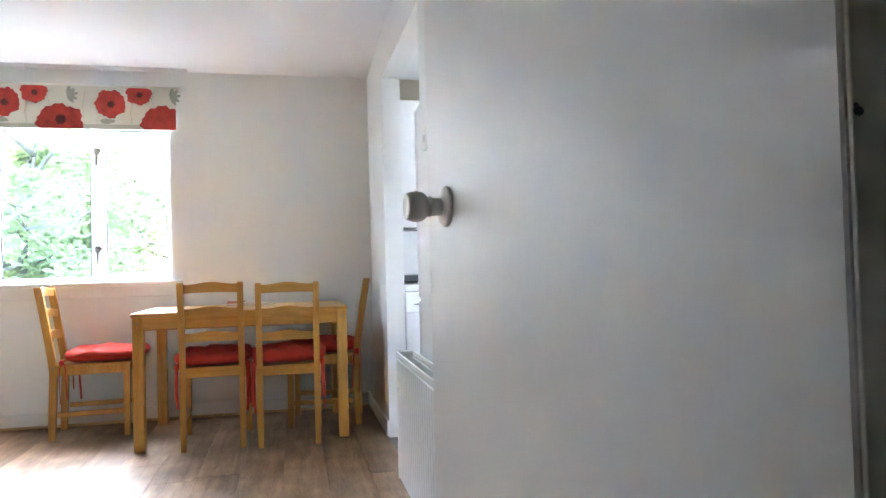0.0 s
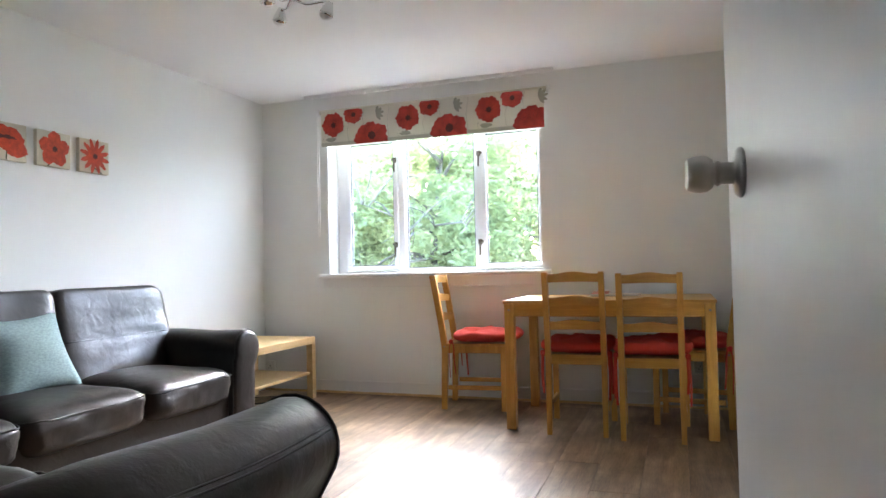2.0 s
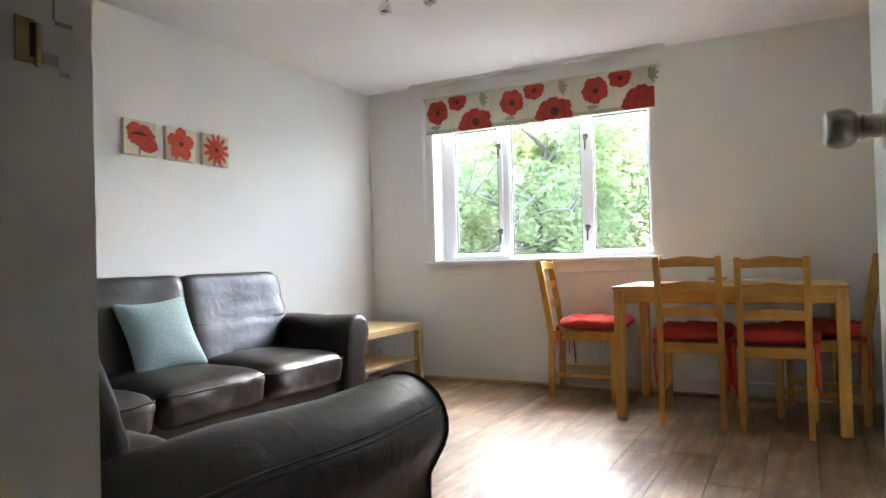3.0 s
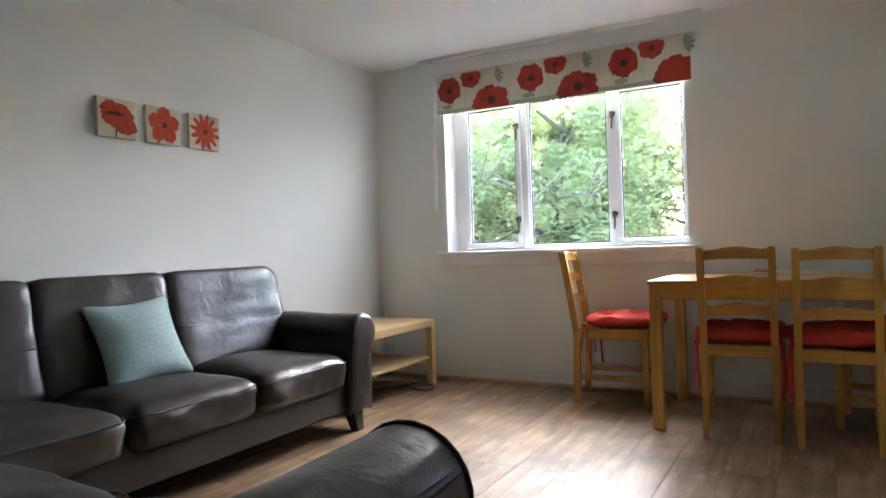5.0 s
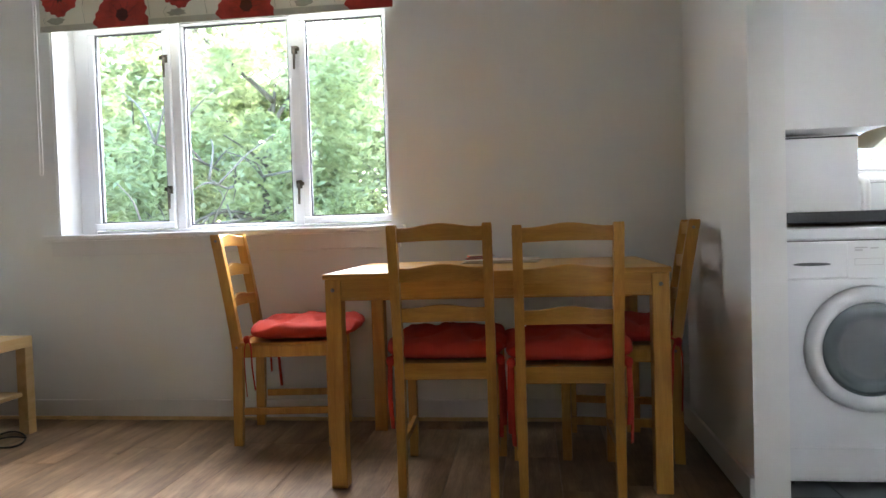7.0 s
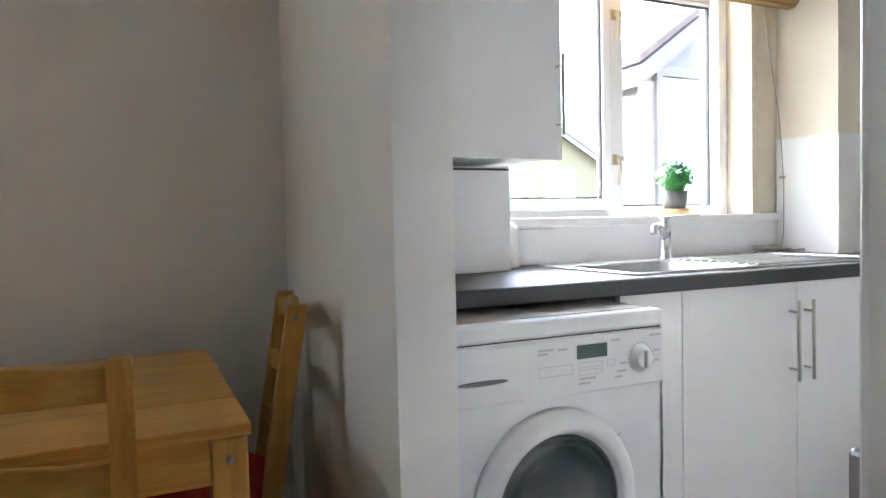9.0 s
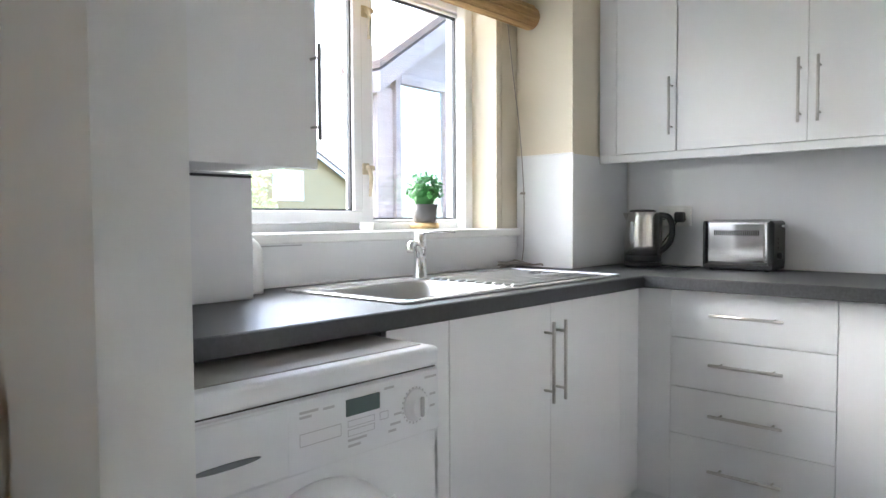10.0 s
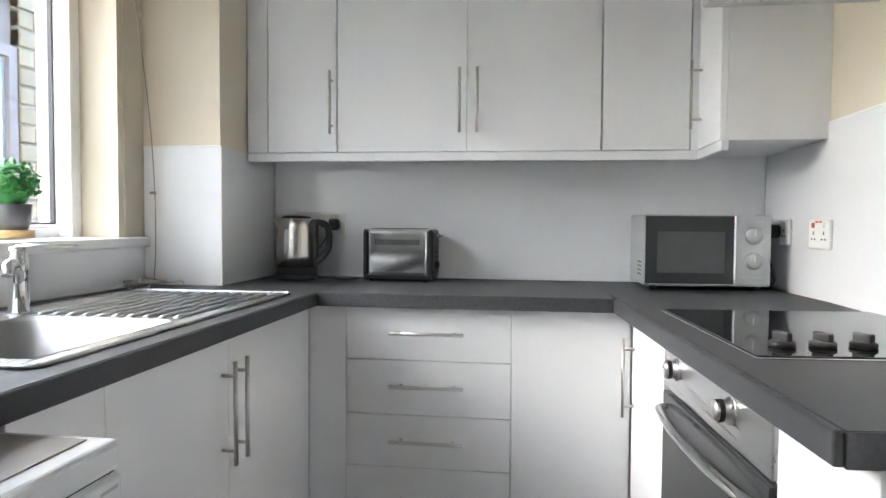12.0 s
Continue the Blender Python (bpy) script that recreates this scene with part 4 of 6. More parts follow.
pm = thing("placemats", (-0.445, 4.70, 0.74), "stack of thin placemats with coasters on top", "placemats")
for i in range(3):
    m = Matrix.Translation((-0.445 + 0.006 * i, 4.70, 0.742 + i * 0.004)) @ Matrix.Rotation(radians(-3 + 2 * i), 4, "Z")
    b = bx(bm_new(), -0.15, 0.15, -0.11, 0.11, -0.0018, 0.0018, 0.0008, 1)
    bmesh.ops.transform(b, matrix=m, verts=b.verts[:])
    part("mat", b, PAPER if i != 1 else CANVAS, pm)
for i in range(4):
    m = Matrix.Translation((-0.54 + 0.003 * i, 4.755, 0.7545 + i * 0.004)) @ Matrix.Rotation(radians(5 * i), 4, "Z")
    b = bx(bm_new(), -0.05, 0.05, -0.05, 0.05, -0.0018, 0.0018, 0.0008, 1)
    bmesh.ops.transform(b, matrix=m, verts=b.verts[:])
    part("coaster", b, PAPER if i % 2 else RED, pm)


# ladder-back chairs: local back posts stand at y = 0, the seat runs to +y
def chair():
    c = new("dining_chair")
    c.empty_display_size = 0.2
    tagged(c, "lacquered pine ladder-back dining chair", "chair", "chairs round the table")
    hw = 0.152

    def yb(z):
        return 0.0 if z < 0.40 else -0.078 * ((z - 0.40) / 0.512) ** 1.15
    for sx in (-1, 1):
        lp = []
        for z in (0, 0.2, 0.40, 0.47, 0.6, 0.75, 0.9, 0.91):
            y0 = yb(z) + (0.012 * (1 - z / 0.4) * -1 if z < 0.4 else 0)
            e = 0.002 if z in (0, 0.91) else 0
            lp.append([(sx * hw - 0.0155 + e, y0 - 0.02 + e, z), (sx * hw + 0.0155 - e, y0 - 0.02 + e, z), (sx * hw + 0.0155 - e, y0 + 0.02 - e, z), (sx * hw - 0.0155 + e, y0 + 0.02 - e, z)])
        post = part("back_leg", rings(bm_new(), lp, smooth=False), PINE, c)
        for z in (0.882, 0.425):
            part("dowel_hole", lathe(bm_new(), [(0, 0.0), (0.006, 0.0), (0.006, 0.001), (0, 0.0012)], Matrix.Translation((sx * (hw + 0.0155), yb(z), z)) @ Matrix.Rotation(radians(90 * sx), 4, "Y"), 10), BARK, post)
        part("front_leg", bx(bm_new(), sx * 0.172 - 0.017, sx * 0.172 + 0.017, 0.375, 0.409, 0, 0.432, 0.003), PINE, c)
        part("stretcher", bx(bm_new(), sx * 0.163 - 0.009, sx * 0.163 + 0.009, 0.02, 0.376, 0.135, 0.165, 0.003), PINE, c)
        part("side_rail", bx(bm_new(), sx * 0.163 - 0.01, sx * 0.163 + 0.01, 0.02, 0.376, 0.382, 0.432, 0.002), PINE, c)
    part("front_rail", bx(bm_new(), -0.155, 0.155, 0.382, 0.402, 0.382, 0.432, 0.002), PINE_X, c)
    part("back_rail", bx(bm_new(), -0.137, 0.137, -0.012, 0.008, 0.392, 0.448, 0.002), PINE_X, c)
    part("seat", bx(bm_new(), -0.185, 0.185, 0.012, 0.415, 0.432, 0.448, 0.005), PINE, c)
    for z0, z1 in ((0.853, 0.902), (0.722, 0.771), (0.587, 0.636)):
        n = 16
        b = bm_new()
        loops = []
        for i in range(n + 1):
            x = -0.137 + 0.274 * i / n
            u = abs(2 * i / n - 1)
            t = 0.013 * (0.5 + 0.5 * math.cos(math.pi * min(1, u * 1.15)))
            yy = yb((z0 + z1) / 2) + 0.006 - 0.018 * (1 - u * u)
            tz = z1 + t - 0.002
            bz = z0 + 0.004 * (1 - u * u)
            loops.append([(x, yy - 0.008, bz), (x, yy + 0.008, bz), (x, yy + 0.008, tz - 0.002), (x, yy + 0.005, tz), (x, yy - 0.005, tz), (x, yy - 0.008, tz - 0.002)])
        part("ladder_rail", rings(b, loops, smooth=False), PINE_X, c)
    return c


def cushion(seed):
    s = new("seat_cushion")
    s.empty_display_size = 0.1
    tagged(s, "tufted red cotton seat cushion with ties", "cushion", "red chair cushions")

    def tufted(q):
        d = 0
        for tx in (-0.42, 0.42):
            for ty in (-0.42, 0.42):
                d += math.exp(-((q.x - tx) ** 2 + (q.y - ty) ** 2) / 0.035)
        w = noise.noise(Vector((q.x * 3.1 + seed * 4, q.y * 3.1, q.z))) * 0.42 + noise.noise(Vector((q.x * 8 + seed, q.y * 8, q.z * 2))) * 0.12
        e = 1 + 0.10 * noise.noise(Vector((q.x * 2.6 + seed * 3, q.y * 2, 1)))
        return Vector((q.x * e, q.y * e, q.z * (1 - 0.62 * min(1, d)) + w * (0.9 if q.z > 0 else 0.1)))
    pad = part("pad", puff(bm_new(), (0, 0.212, 0.036), (0.208, 0.222, 0.048), 0.85, 0.36, 64, 22, tufted), RED, s)
    for tx in (-0.42, 0.42):
        for ty in (-0.42, 0.42):
            b = lathe(bm_new(), [(0, 0), (0.006, 0.001), (0.005, 0.004), (0, 0.005)], Matrix.Translation((tx * 0.198, 0.205 + ty * 0.205, 0.052)), 8)
            part("button", b, RED, pad)
    for sx in (-1, 1):
        for k in range(2):
            e = (seed * 3 + k * 5 + sx) % 7 * 0.007
            pts_ = smooth_line([(sx * 0.165, 0.03, 0.02), (sx * (0.182 + 0.006 * k), 0.0, 0.012), (sx * (0.180 + 0.010 * k), -0.022 + 0.03 * k, -0.03), (sx * (0.182 + 0.012 * k), -0.024 + 0.035 * k, -0.10 - e), (sx * (0.178 + 0.014 * k), -0.02 + 0.04 * k, -0.19 - 2 * e)], 4)
            part("tie", tube(bm_new(), pts_, 0.0075, 6, flat=0.3), RED, s)
        part("knot", puff(bm_new(), (sx * 0.182, -0.012, 0.005), (0.014, 0.012, 0.016), 0.8, 0.8, 10, 8), RED, s)
    return s


ch0, cu0 = chair(), cushion(1)
places = [(-0.612, 4.128, 0, 1.5), (-0.212, 4.085, 0, 0.5), (-1.56, 4.765, 0, -85), (0.205, 4.61, 0, 83)]
for i, (x, y, z, a) in enumerate(places):
    m = pose(x, y, z, 0, 0, a) @ Matrix.Diagonal((1, 1, 0.988, 1))
    mc = pose(x + (0.06 if i == 2 else 0), y, z + 0.446, 0, 0, a)
    if i == 0:
        ch0.matrix_basis, cu0.matrix_basis = m, mc
    else:
        copy_thing(ch0, m)
        cushion(i + 1).matrix_basis = mc

# ceiling lamp: chrome plate with three swivel spots
cl = thing("ceiling_light", (-1.80, 3.18, H), "chrome ceiling light with three glass-fronted spots", "ceiling light")
lc = Vector((-1.80, 3.18, H))
part("ceiling_plate", lathe(bm_new(), [(0, 0), (0.06, 0), (0.058, -0.018), (0.05, -0.022), (0, -0.022)], Matrix.Translation(lc), 28), CHROME, cl)
for k, (dx, dy, dz) in enumerate(((0.18, 0.03, -0.105), (-0.10, 0.06, -0.085), (-0.02, -0.17, -0.085))):
    e = lc + Vector((dx, dy, dz))
    arm = part("arm", tube(bm_new(), smooth_line([lc + Vector((0, 0, -0.02)), lc + Vector((dx * 0.4, dy * 0.4, -0.06)), lc + Vector((dx * 0.9, dy * 0.9, dz * 0.55)), e + Vector((0, 0, 0.03))], 5), 0.006, 8), CHROME, cl)
    hm = Matrix.Translation(e) @ Matrix.Rotation(radians(25), 4, "Y") @ Matrix.Rotation(radians(20 * k), 4, "X")
    part("spot_head", lathe(bm_new(), [(0, 0.045), (0.014, 0.045), (0.02, 0.03), (0.032, 0.0), (0.036, -0.02), (0.034, -0.021), (0.0, -0.012)], hm, 24), CHROME, arm)
    part("bulb", puff(bm_new(), (0, 0, -0.024), (0.028, 0.028, 0.02), 1, 1, 16, 10, None, hm), WHITEP, arm, "frosted glass lamp")

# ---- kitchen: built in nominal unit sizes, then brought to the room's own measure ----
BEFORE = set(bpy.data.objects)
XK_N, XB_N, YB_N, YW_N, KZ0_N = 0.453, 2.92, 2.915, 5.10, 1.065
RUN = 4.4
OVEN_RUN = []
YF, XF, YR = 4.472, 2.348, 3.468    # unit fronts: sink run, end run, oven run
WT, WB = 0.90, 0.86


def door_front(parent, x0, x1, y0, y1, z0, z1, name="door"):
    return part(name, bx(bm_new(), x0 - 0.0007, x1 + 0.0007, y0 - 0.0007, y1 + 0.0007, z0 - 0.0007, z1 + 0.0007, 0.001, 1), UNIT, parent)


def base_body(name, label, x0, x1, y0, y1, group="white base units"):
    t = thing(name, ((x0 + x1) / 2, (y0 + y1) / 2, 0), label, "cabinet", group)
    part("body", bx(bm_new(), x0, x1, y0, y1, 0.15, WB), CARCASS, t)
    return t


# sink unit: two doors
u = thing("sink_cabinet", (1.7, 4.75, 0), "white sink cabinet with two flat doors", "cabinet", "white base units")
part("body", bx(bm_new(), 1.105, 2.33, YF + 0.02, 5.05, 0.15, 0.745), CARCASS, u)
part("end_panel", bx(bm_new(), 1.105, 1.318, YF, YF + 0.018, 0.15, WB, 0.002), UNIT, u)
d = door_front(u, 1.321, 1.774, YF, YF + 0.018, 0.153, WB - 0.004)
bar_handle(d, (1.743, YF, 0.576), (1.743, YF, 0.805), (0, -0.034, 0))
d = door_front(u, 1.777, 2.208, YF, YF + 0.018, 0.153, WB - 0.004)
bar_handle(d, (1.807, YF, 0.576), (1.807, YF, 0.805), (0, -0.034, 0))
part("corner_post", bx(bm_new(), 2.2095, 2.347, YF, YF + 0.018, 0.15, WB, 0.001), UNIT, u)
part("plinth", bx(bm_new(), 1.11, 2.40, YF + 0.05, YF + 0.066, 0, 0.15), CARCASS, u)

# drawer unit in the end run
u = base_body("drawer_cabinet", "white four-drawer cabinet with steel bar handles", XF + 0.02, XB_N - 0.01, 3.827, YF + 0.018)
part("corner_post", bx(bm_new(), XF, XF + 0.018, 4.350, YF - 0.001, 0.15, WB, 0.001), UNIT, u)
for z0, z1 in ((0.702, WB - 0.004), (0.538, 0.698), (0.380, 0.534), (0.153, 0.376)):
    d = door_front(u, XF, XF + 0.018, 3.829, 4.348, z0, z1, "drawer")
    zc = z1 - (0.072 if z0 > 0.2 else 0.092)
    bar_handle(d, (XF, 3.972, zc), (XF, 4.203, zc), (-0.034, 0, 0))
part("plinth", bx(bm_new(), XF + 0.05, XF + 0.066, 3.44, YF + 0.05, 0, 0.15), CARCASS, u)
u = base_body("corner_cabinet", "plain white corner cabinet panel", XF + 0.02, XB_N - 0.01, 3.478, 3.825)
part("panel", bx(bm_new(), XF, XF + 0.018, YR + 0.002, 3.826, 0.15, WB, 0.002), UNIT, u)

# oven run: narrow cabinet, oven, end panel
u = base_body("narrow_cabinet", "narrow white base cabinet beside the oven", 1.968, 2.343, YB_N + 0.01, YR - 0.02)
OVEN_RUN.append(u)
d = door_front(u, 1.971, 2.318, YR - 0.018, YR, 0.153, WB - 0.004)
bar_handle(d, (2.285, YR, 0.575), (2.285, YR, 0.795), (0, 0.034, 0))
ov = thing("built_in_oven", (1.644, 3.2, 0.15), "built-in steel electric oven with dark glass door", "oven")
OVEN_RUN.append(ov)
part("body", bx(bm_new(), 1.339, 1.959, YB_N + 0.03, YR - 0.02, 0.15, WB), CARCASS, ov)
part("control_panel", bx(bm_new(), 1.344, 1.956, YR - 0.018, YR + 0.004, 0.742, WB - 0.003, 0.003), STEEL, ov)
for x in (1.844, 1.514):
    m = Matrix.Translation((x, YR + 0.004, 0.80)) @ Matrix.Rotation(radians(-90), 4, "X")
    k = part("control_knob", lathe(bm_new(), [(0, 0), (0.024, 0), (0.024, 0.006), (0.019, 0.008), (0.0185, 0.028), (0.016, 0.031), (0, 0.031)], m, 24), STEEL, ov)
    part("knob_band", lathe(bm_new(), [(0.0193, 0.016), (0.0195, 0.017), (0.0195, 0.024), (0.0193, 0.025)], m, 24), BLACKP, k)
d = part("oven_door", bx(bm_new(), 1.344, 1.956, YR - 0.018, YR + 0.006, 0.16, 0.732, 0.004), MWDOOR, ov)
part("steel_trim", bx(bm_new(), 1.344, 1.956, YR + 0.006, YR + 0.008, 0.16, 0.24, 0.0008), STEEL, d)
pts = smooth_line([(1.932, YR + 0.006, 0.70), (1.919, YR + 0.024, 0.698), (1.794, YR + 0.038, 0.696), (1.649, YR + 0.042, 0.695), (1.504, YR + 0.038, 0.696), (1.379, YR + 0.024, 0.698), (1.366, YR + 0.006, 0.70)], 5)
part("oven_handle", tube(bm_new(), pts, 0.0115, 10, flat=0.5), STEEL, d, "curved steel handle")
u = base_body("end_cabinet", "white cabinet closing the oven run", 1.07, 1.335, YB_N + 0.01, YR - 0.02)
OVEN_RUN.append(u)
door_front(u, 1.073, 1.331, YR - 0.018, YR, 0.153, WB - 0.004)
part("plinth", bx(bm_new(), 1.09, 2.40, YR - 0.07, YR - 0.054, 0, 0.15), CARCASS, u)

# the worktops, one for each run, sink cut out of the first
SX0, SX1, SY0, SY1 = 1.19, 2.25, 4.50, 4.99
wt = thing("worktop", (1.6, 4.75, WB), "charcoal speckled laminate worktop along the window", "worktop")
for q in ((XK_N + 0.004, SX0 + 0.04, 4.440, YW_N - 0.002), (SX0 + 0.04, 1.675, 4.440, SY0 + 0.03), (SX0 + 0.04, 1.675, SY1 - 0.03, YW_N - 0.002), (1.675, XB_N - 0.002, 4.440, YW_N - 0.002)):
    part("top", bx(bm_new(), q[0], q[1], q[2], q[3], WB, WT), WORKTOP, wt)
part("front_edge", bx(bm_new(), XK_N + 0.004, 2.312, 4.432, 4.441, WB, WT - 0.0004, 0.004, 3), WORKTOP, wt)
part("back_seal", bx(bm_new(), XK_N + 0.004, 2.47, YW_N - 0.012, YW_N - 0.001, WT, WT + 0.006, 0.002), WHITEP, wt)
wt = thing("worktop", (2.6, 3.9, WB), "charcoal speckled laminate worktop on the end wall", "worktop")
part("top", bx(bm_new(), 2.32, XB_N - 0.002, 3.526, 4.445, WB, WT - 0.0005), WORKTOP, wt)
part("front_edge", bx(bm_new(), 2.312, 2.3205, 3.526, 4.445, WB, WT - 0.0015, 0.002), WORKEDGE, wt, "speckled cut edge")
part("back_seal", bx(bm_new(), XB_N - 0.012, XB_N - 0.001, 2.87, 4.82, WT, WT + 0.006, 0.002), WHITEP, wt)
wt = thing("worktop", (1.9, 3.2, WB), "charcoal speckled laminate worktop round the hob", "worktop")
OVEN_RUN.append(wt)
part("top", bx(bm_new(), 1.06, XB_N - 0.002, YB_N + 0.002, 3.515, WB, WT), WORKTOP, wt)
part("front_edge", bx(bm_new(), 1.06, 2.312, 3.514, 3.528, WB, WT - 0.0004, 0.004, 3), WORKTOP, wt)
part("end_strip", bx(bm_new(), 1.056, 1.06, YB_N + 0.01, 3.515, WB, WT - 0.001), WORKEDGE, wt)

# stainless sink: rim, bowl, drainer
sk = thing("kitchen_sink", (1.7, 4.73, WT), "stainless steel inset sink with ribbed drainer", "sink")
b = bm_new()
bw0, bw1, bd0, bd1 = 1.24, 1.66, 4.54, 4.90
zt = WT + 0.004
for q in ((SX0, bw0, SY0, SY1), (bw1, SX1, SY0, SY0 + 0.03), (bw1, SX1, SY1 - 0.07, SY1), (bw0, bw1, SY0, bd0), (bw0, bw1, bd1, SY1), (2.215, SX1, SY0 + 0.03, SY1 - 0.07)):
    bx(b, q[0], q[1], q[2], q[3], WT + 0.0005, zt)
part("rim", b, STEEL, sk)
b = bm_new()


def rrect(x0, x1, y0, y1, r, z, n=6):
    out = []
    for cx, cy, a0 in ((x1 - r, y1 - r, 0), (x0 + r, y1 - r, 90), (x0 + r, y0 + r, 180), (x1 - r, y0 + r, 270)):
        for k in range(n + 1):
            a = radians(a0 + 90 * k / n)
            out.append((cx + r * math.cos(a), cy + r * math.sin(a), z))
    return out


lps = [rrect(bw0 - 0.004, bw1 + 0.004, bd0 - 0.004, bd1 + 0.004, 0.03, zt + 0.001), rrect(bw0 + 0.006, bw1 - 0.006, bd0 + 0.006, bd1 - 0.006, 0.055, zt - 0.008), rrect(bw0 + 0.014, bw1 - 0.014, bd0 + 0.014, bd1 - 0.014, 0.06, zt - 0.11), rrect(bw0 + 0.04, bw1 - 0.04, bd0 + 0.04, bd1 - 0.04, 0.06, zt - 0.135), rrect(bw0 + 0.16, bw1 - 0.16, bd0 + 0.12, bd1 - 0.12, 0.03, zt - 0.14)]
rings(b, lps, cap=False)
b.faces.new(list(b.verts)[-28:])
part("bowl", b, BOWLSHADE, sk)
part("overflow", bx(bx(bx(bm_new(), 1.255, 1.259, bd1 - 0.012, bd1 - 0.008, 0.862, 0.880), 1.268, 1.272, bd1 - 0.012, bd1 - 0.008, 0.862, 0.880), 1.281, 1.285, bd1 - 0.012, bd1 - 0.008, 0.862, 0.880), BLACKP, sk)
dn = part("drainer", bx(bm_new(), bw1, 2.216, SY0 + 0.03, SY1 - 0.07, WT + 0.0002, WT + 0.0015), STEEL, sk)
for i in range(10):
    y = SY0 + 0.055 + i * 0.038
    part("rib", tube(bm_new(), [(bw1 + 0.035, y, WT + 0.001), (bw1 + 0.05, y, WT + 0.005), (2.18, y, WT + 0.006), (2.195, y, WT + 0.001)], 0.0075, 8, flat=0.6), STEEL, dn)
lip = rrect(SX0 - 0.004, SX1 + 0.004, SY0 - 0.004, SY1 + 0.004, 0.02, WT + 0.003)
part("rolled_edge", tube(bm_new(), lip, 0.0045, 8, closed=True), STEEL, sk)

tp = thing("mixer_tap", (1.697, 4.947, WT), "chrome single-lever mixer tap behind the sink", "tap")
part("body", lathe(bm_new(), [(0, 0.004), (0.027, 0.004), (0.027, 0.010), (0.022, 0.014), (0.0215, 0.09), (0.0225, 0.10), (0.0225, 0.125), (0.02, 0.128), (0.0195, 0.150), (0.017, 0.158), (0, 0.16)], Matrix.Translation((1.697, 4.947, WT)), 28), CHROME, tp)
part("spout", tube(bm_new(), smooth_line([(1.697, 4.947, WT + 0.07), (1.670, 4.927, WT + 0.100), (1.630, 4.902, WT + 0.122), (1.590, 4.880, WT + 0.122), (1.580, 4.874, WT + 0.100)], 5), 0.0125, 12), CHROME, tp)
part("lever", tube(bm_new(), [(1.697, 4.947, WT + 0.158), (1.710, 4.912, WT + 0.161), (1.740, 4.827, WT + 0.160)], [0.012, 0.008, 0.006], 10, flat=0.5), CHROME, tp)

# washing machine under the worktop
wm = thing("washing_machine", (0.78, 4.55, 0), "white front-loading washing machine standing proud", "washing machine")
MX0, MX1, MY = 0.486, 1.086, 4.293
for nm, q in (("side_panel", (MX0, MX0 + 0.012, MY, 4.84, 0.02, 0.815)), ("side_panel", (MX1 - 0.012, MX1, MY, 4.84, 0.02, 0.815)), ("back_panel", (MX0 + 0.012, MX1 - 0.012, 4.828, 4.84, 0.02, 0.815)), ("base_panel", (MX0 + 0.012, MX1 - 0.012, MY + 0.001, 4.828, 0.02, 0.032)), ("inner_top", (MX0 + 0.012, MX1 - 0.012, MY + 0.001, 4.828, 0.803, 0.815))):
    part(nm, bx(bm_new(), *q, 0.002, 1), APPL, wm)
PX, PZ_ = 0.776, 0.462
b, hole, edge = bm_new(), [], []
for i in range(48):
    a = 2 * math.pi * i / 48
    c, n_ = math.cos(a), math.sin(a)
    far = min((MX1 - 0.003 - PX) / c if c > 1e-6 else 9, (PX - MX0 - 0.003) / -c if c < -1e-6 else 9, (0.812 - PZ_) / n_ if n_ > 1e-6 else 9, (PZ_ - 0.023) / -n_ if n_ < -1e-6 else 9)
    hole.append((PX + 0.151 * c, PZ_ + 0.151 * n_))
    edge.append((PX + far * c, PZ_ + far * n_))
rings(b, [[(x, y, z) for x, z in lp] for lp, y in ((edge, MY + 0.004), (edge, MY), (hole, MY), (hole, MY + 0.02))], cap=False, smooth=False)
part("front_panel", b, APPL, wm)
part("top_cover", bx(bm_new(), MX0 - 0.001, MX1 + 0.001, MY - 0.004, 4.84, 0.818, 0.857, 0.008, 3), APPL, wm)
part("top_board", bx(bm_new(), MX0 + 0.02, MX1 - 0.02, MY + 0.03, 4.82, 0.8565, 0.859), APPLT, wm)
part("top_gap", bx(bm_new(), MX0 + 0.004, MX1 - 0.004, MY + 0.004, MY + 0.03, 0.812, 0.82), BLACKP, wm)
cp = part("control_panel", bx(bm_new(), MX0 + 0.002, MX1 - 0.002, MY - 0.006, MY + 0.01, 0.69, 0.813, 0.004), APPL, wm)
part("display", bx(bm_new(), 0.836, 0.918, MY - 0.0075, MY - 0.005, 0.765, 0.795, 0.001), LCD, cp)
part("programme_knob", lathe(bm_new(), [(0, 0), (0.031, 0), (0.031, 0.003), (0.0235, 0.004), (0.022, 0.018), (0.019, 0.02), (0, 0.02)], Matrix.Translation((1.012, MY - 0.006, 0.752)) @ Matrix.Rotation(radians(90), 4, "X"), 32), APPL, cp)
part("knob_grip", bx(bm_new(), 1.008, 1.016, MY - 0.031, MY - 0.024, 0.733, 0.771, 0.002), SILVER, cp)
b = bm_new()
for k in range(22):
    a = 2 * math.pi * k / 22
    x, z = 1.012 + 0.034 * math.cos(a), 0.752 + 0.034 * math.sin(a)
    bx(b, x - 0.0018, x + 0.0018, MY - 0.0066, MY - 0.0055, z - 0.0018, z + 0.0018)
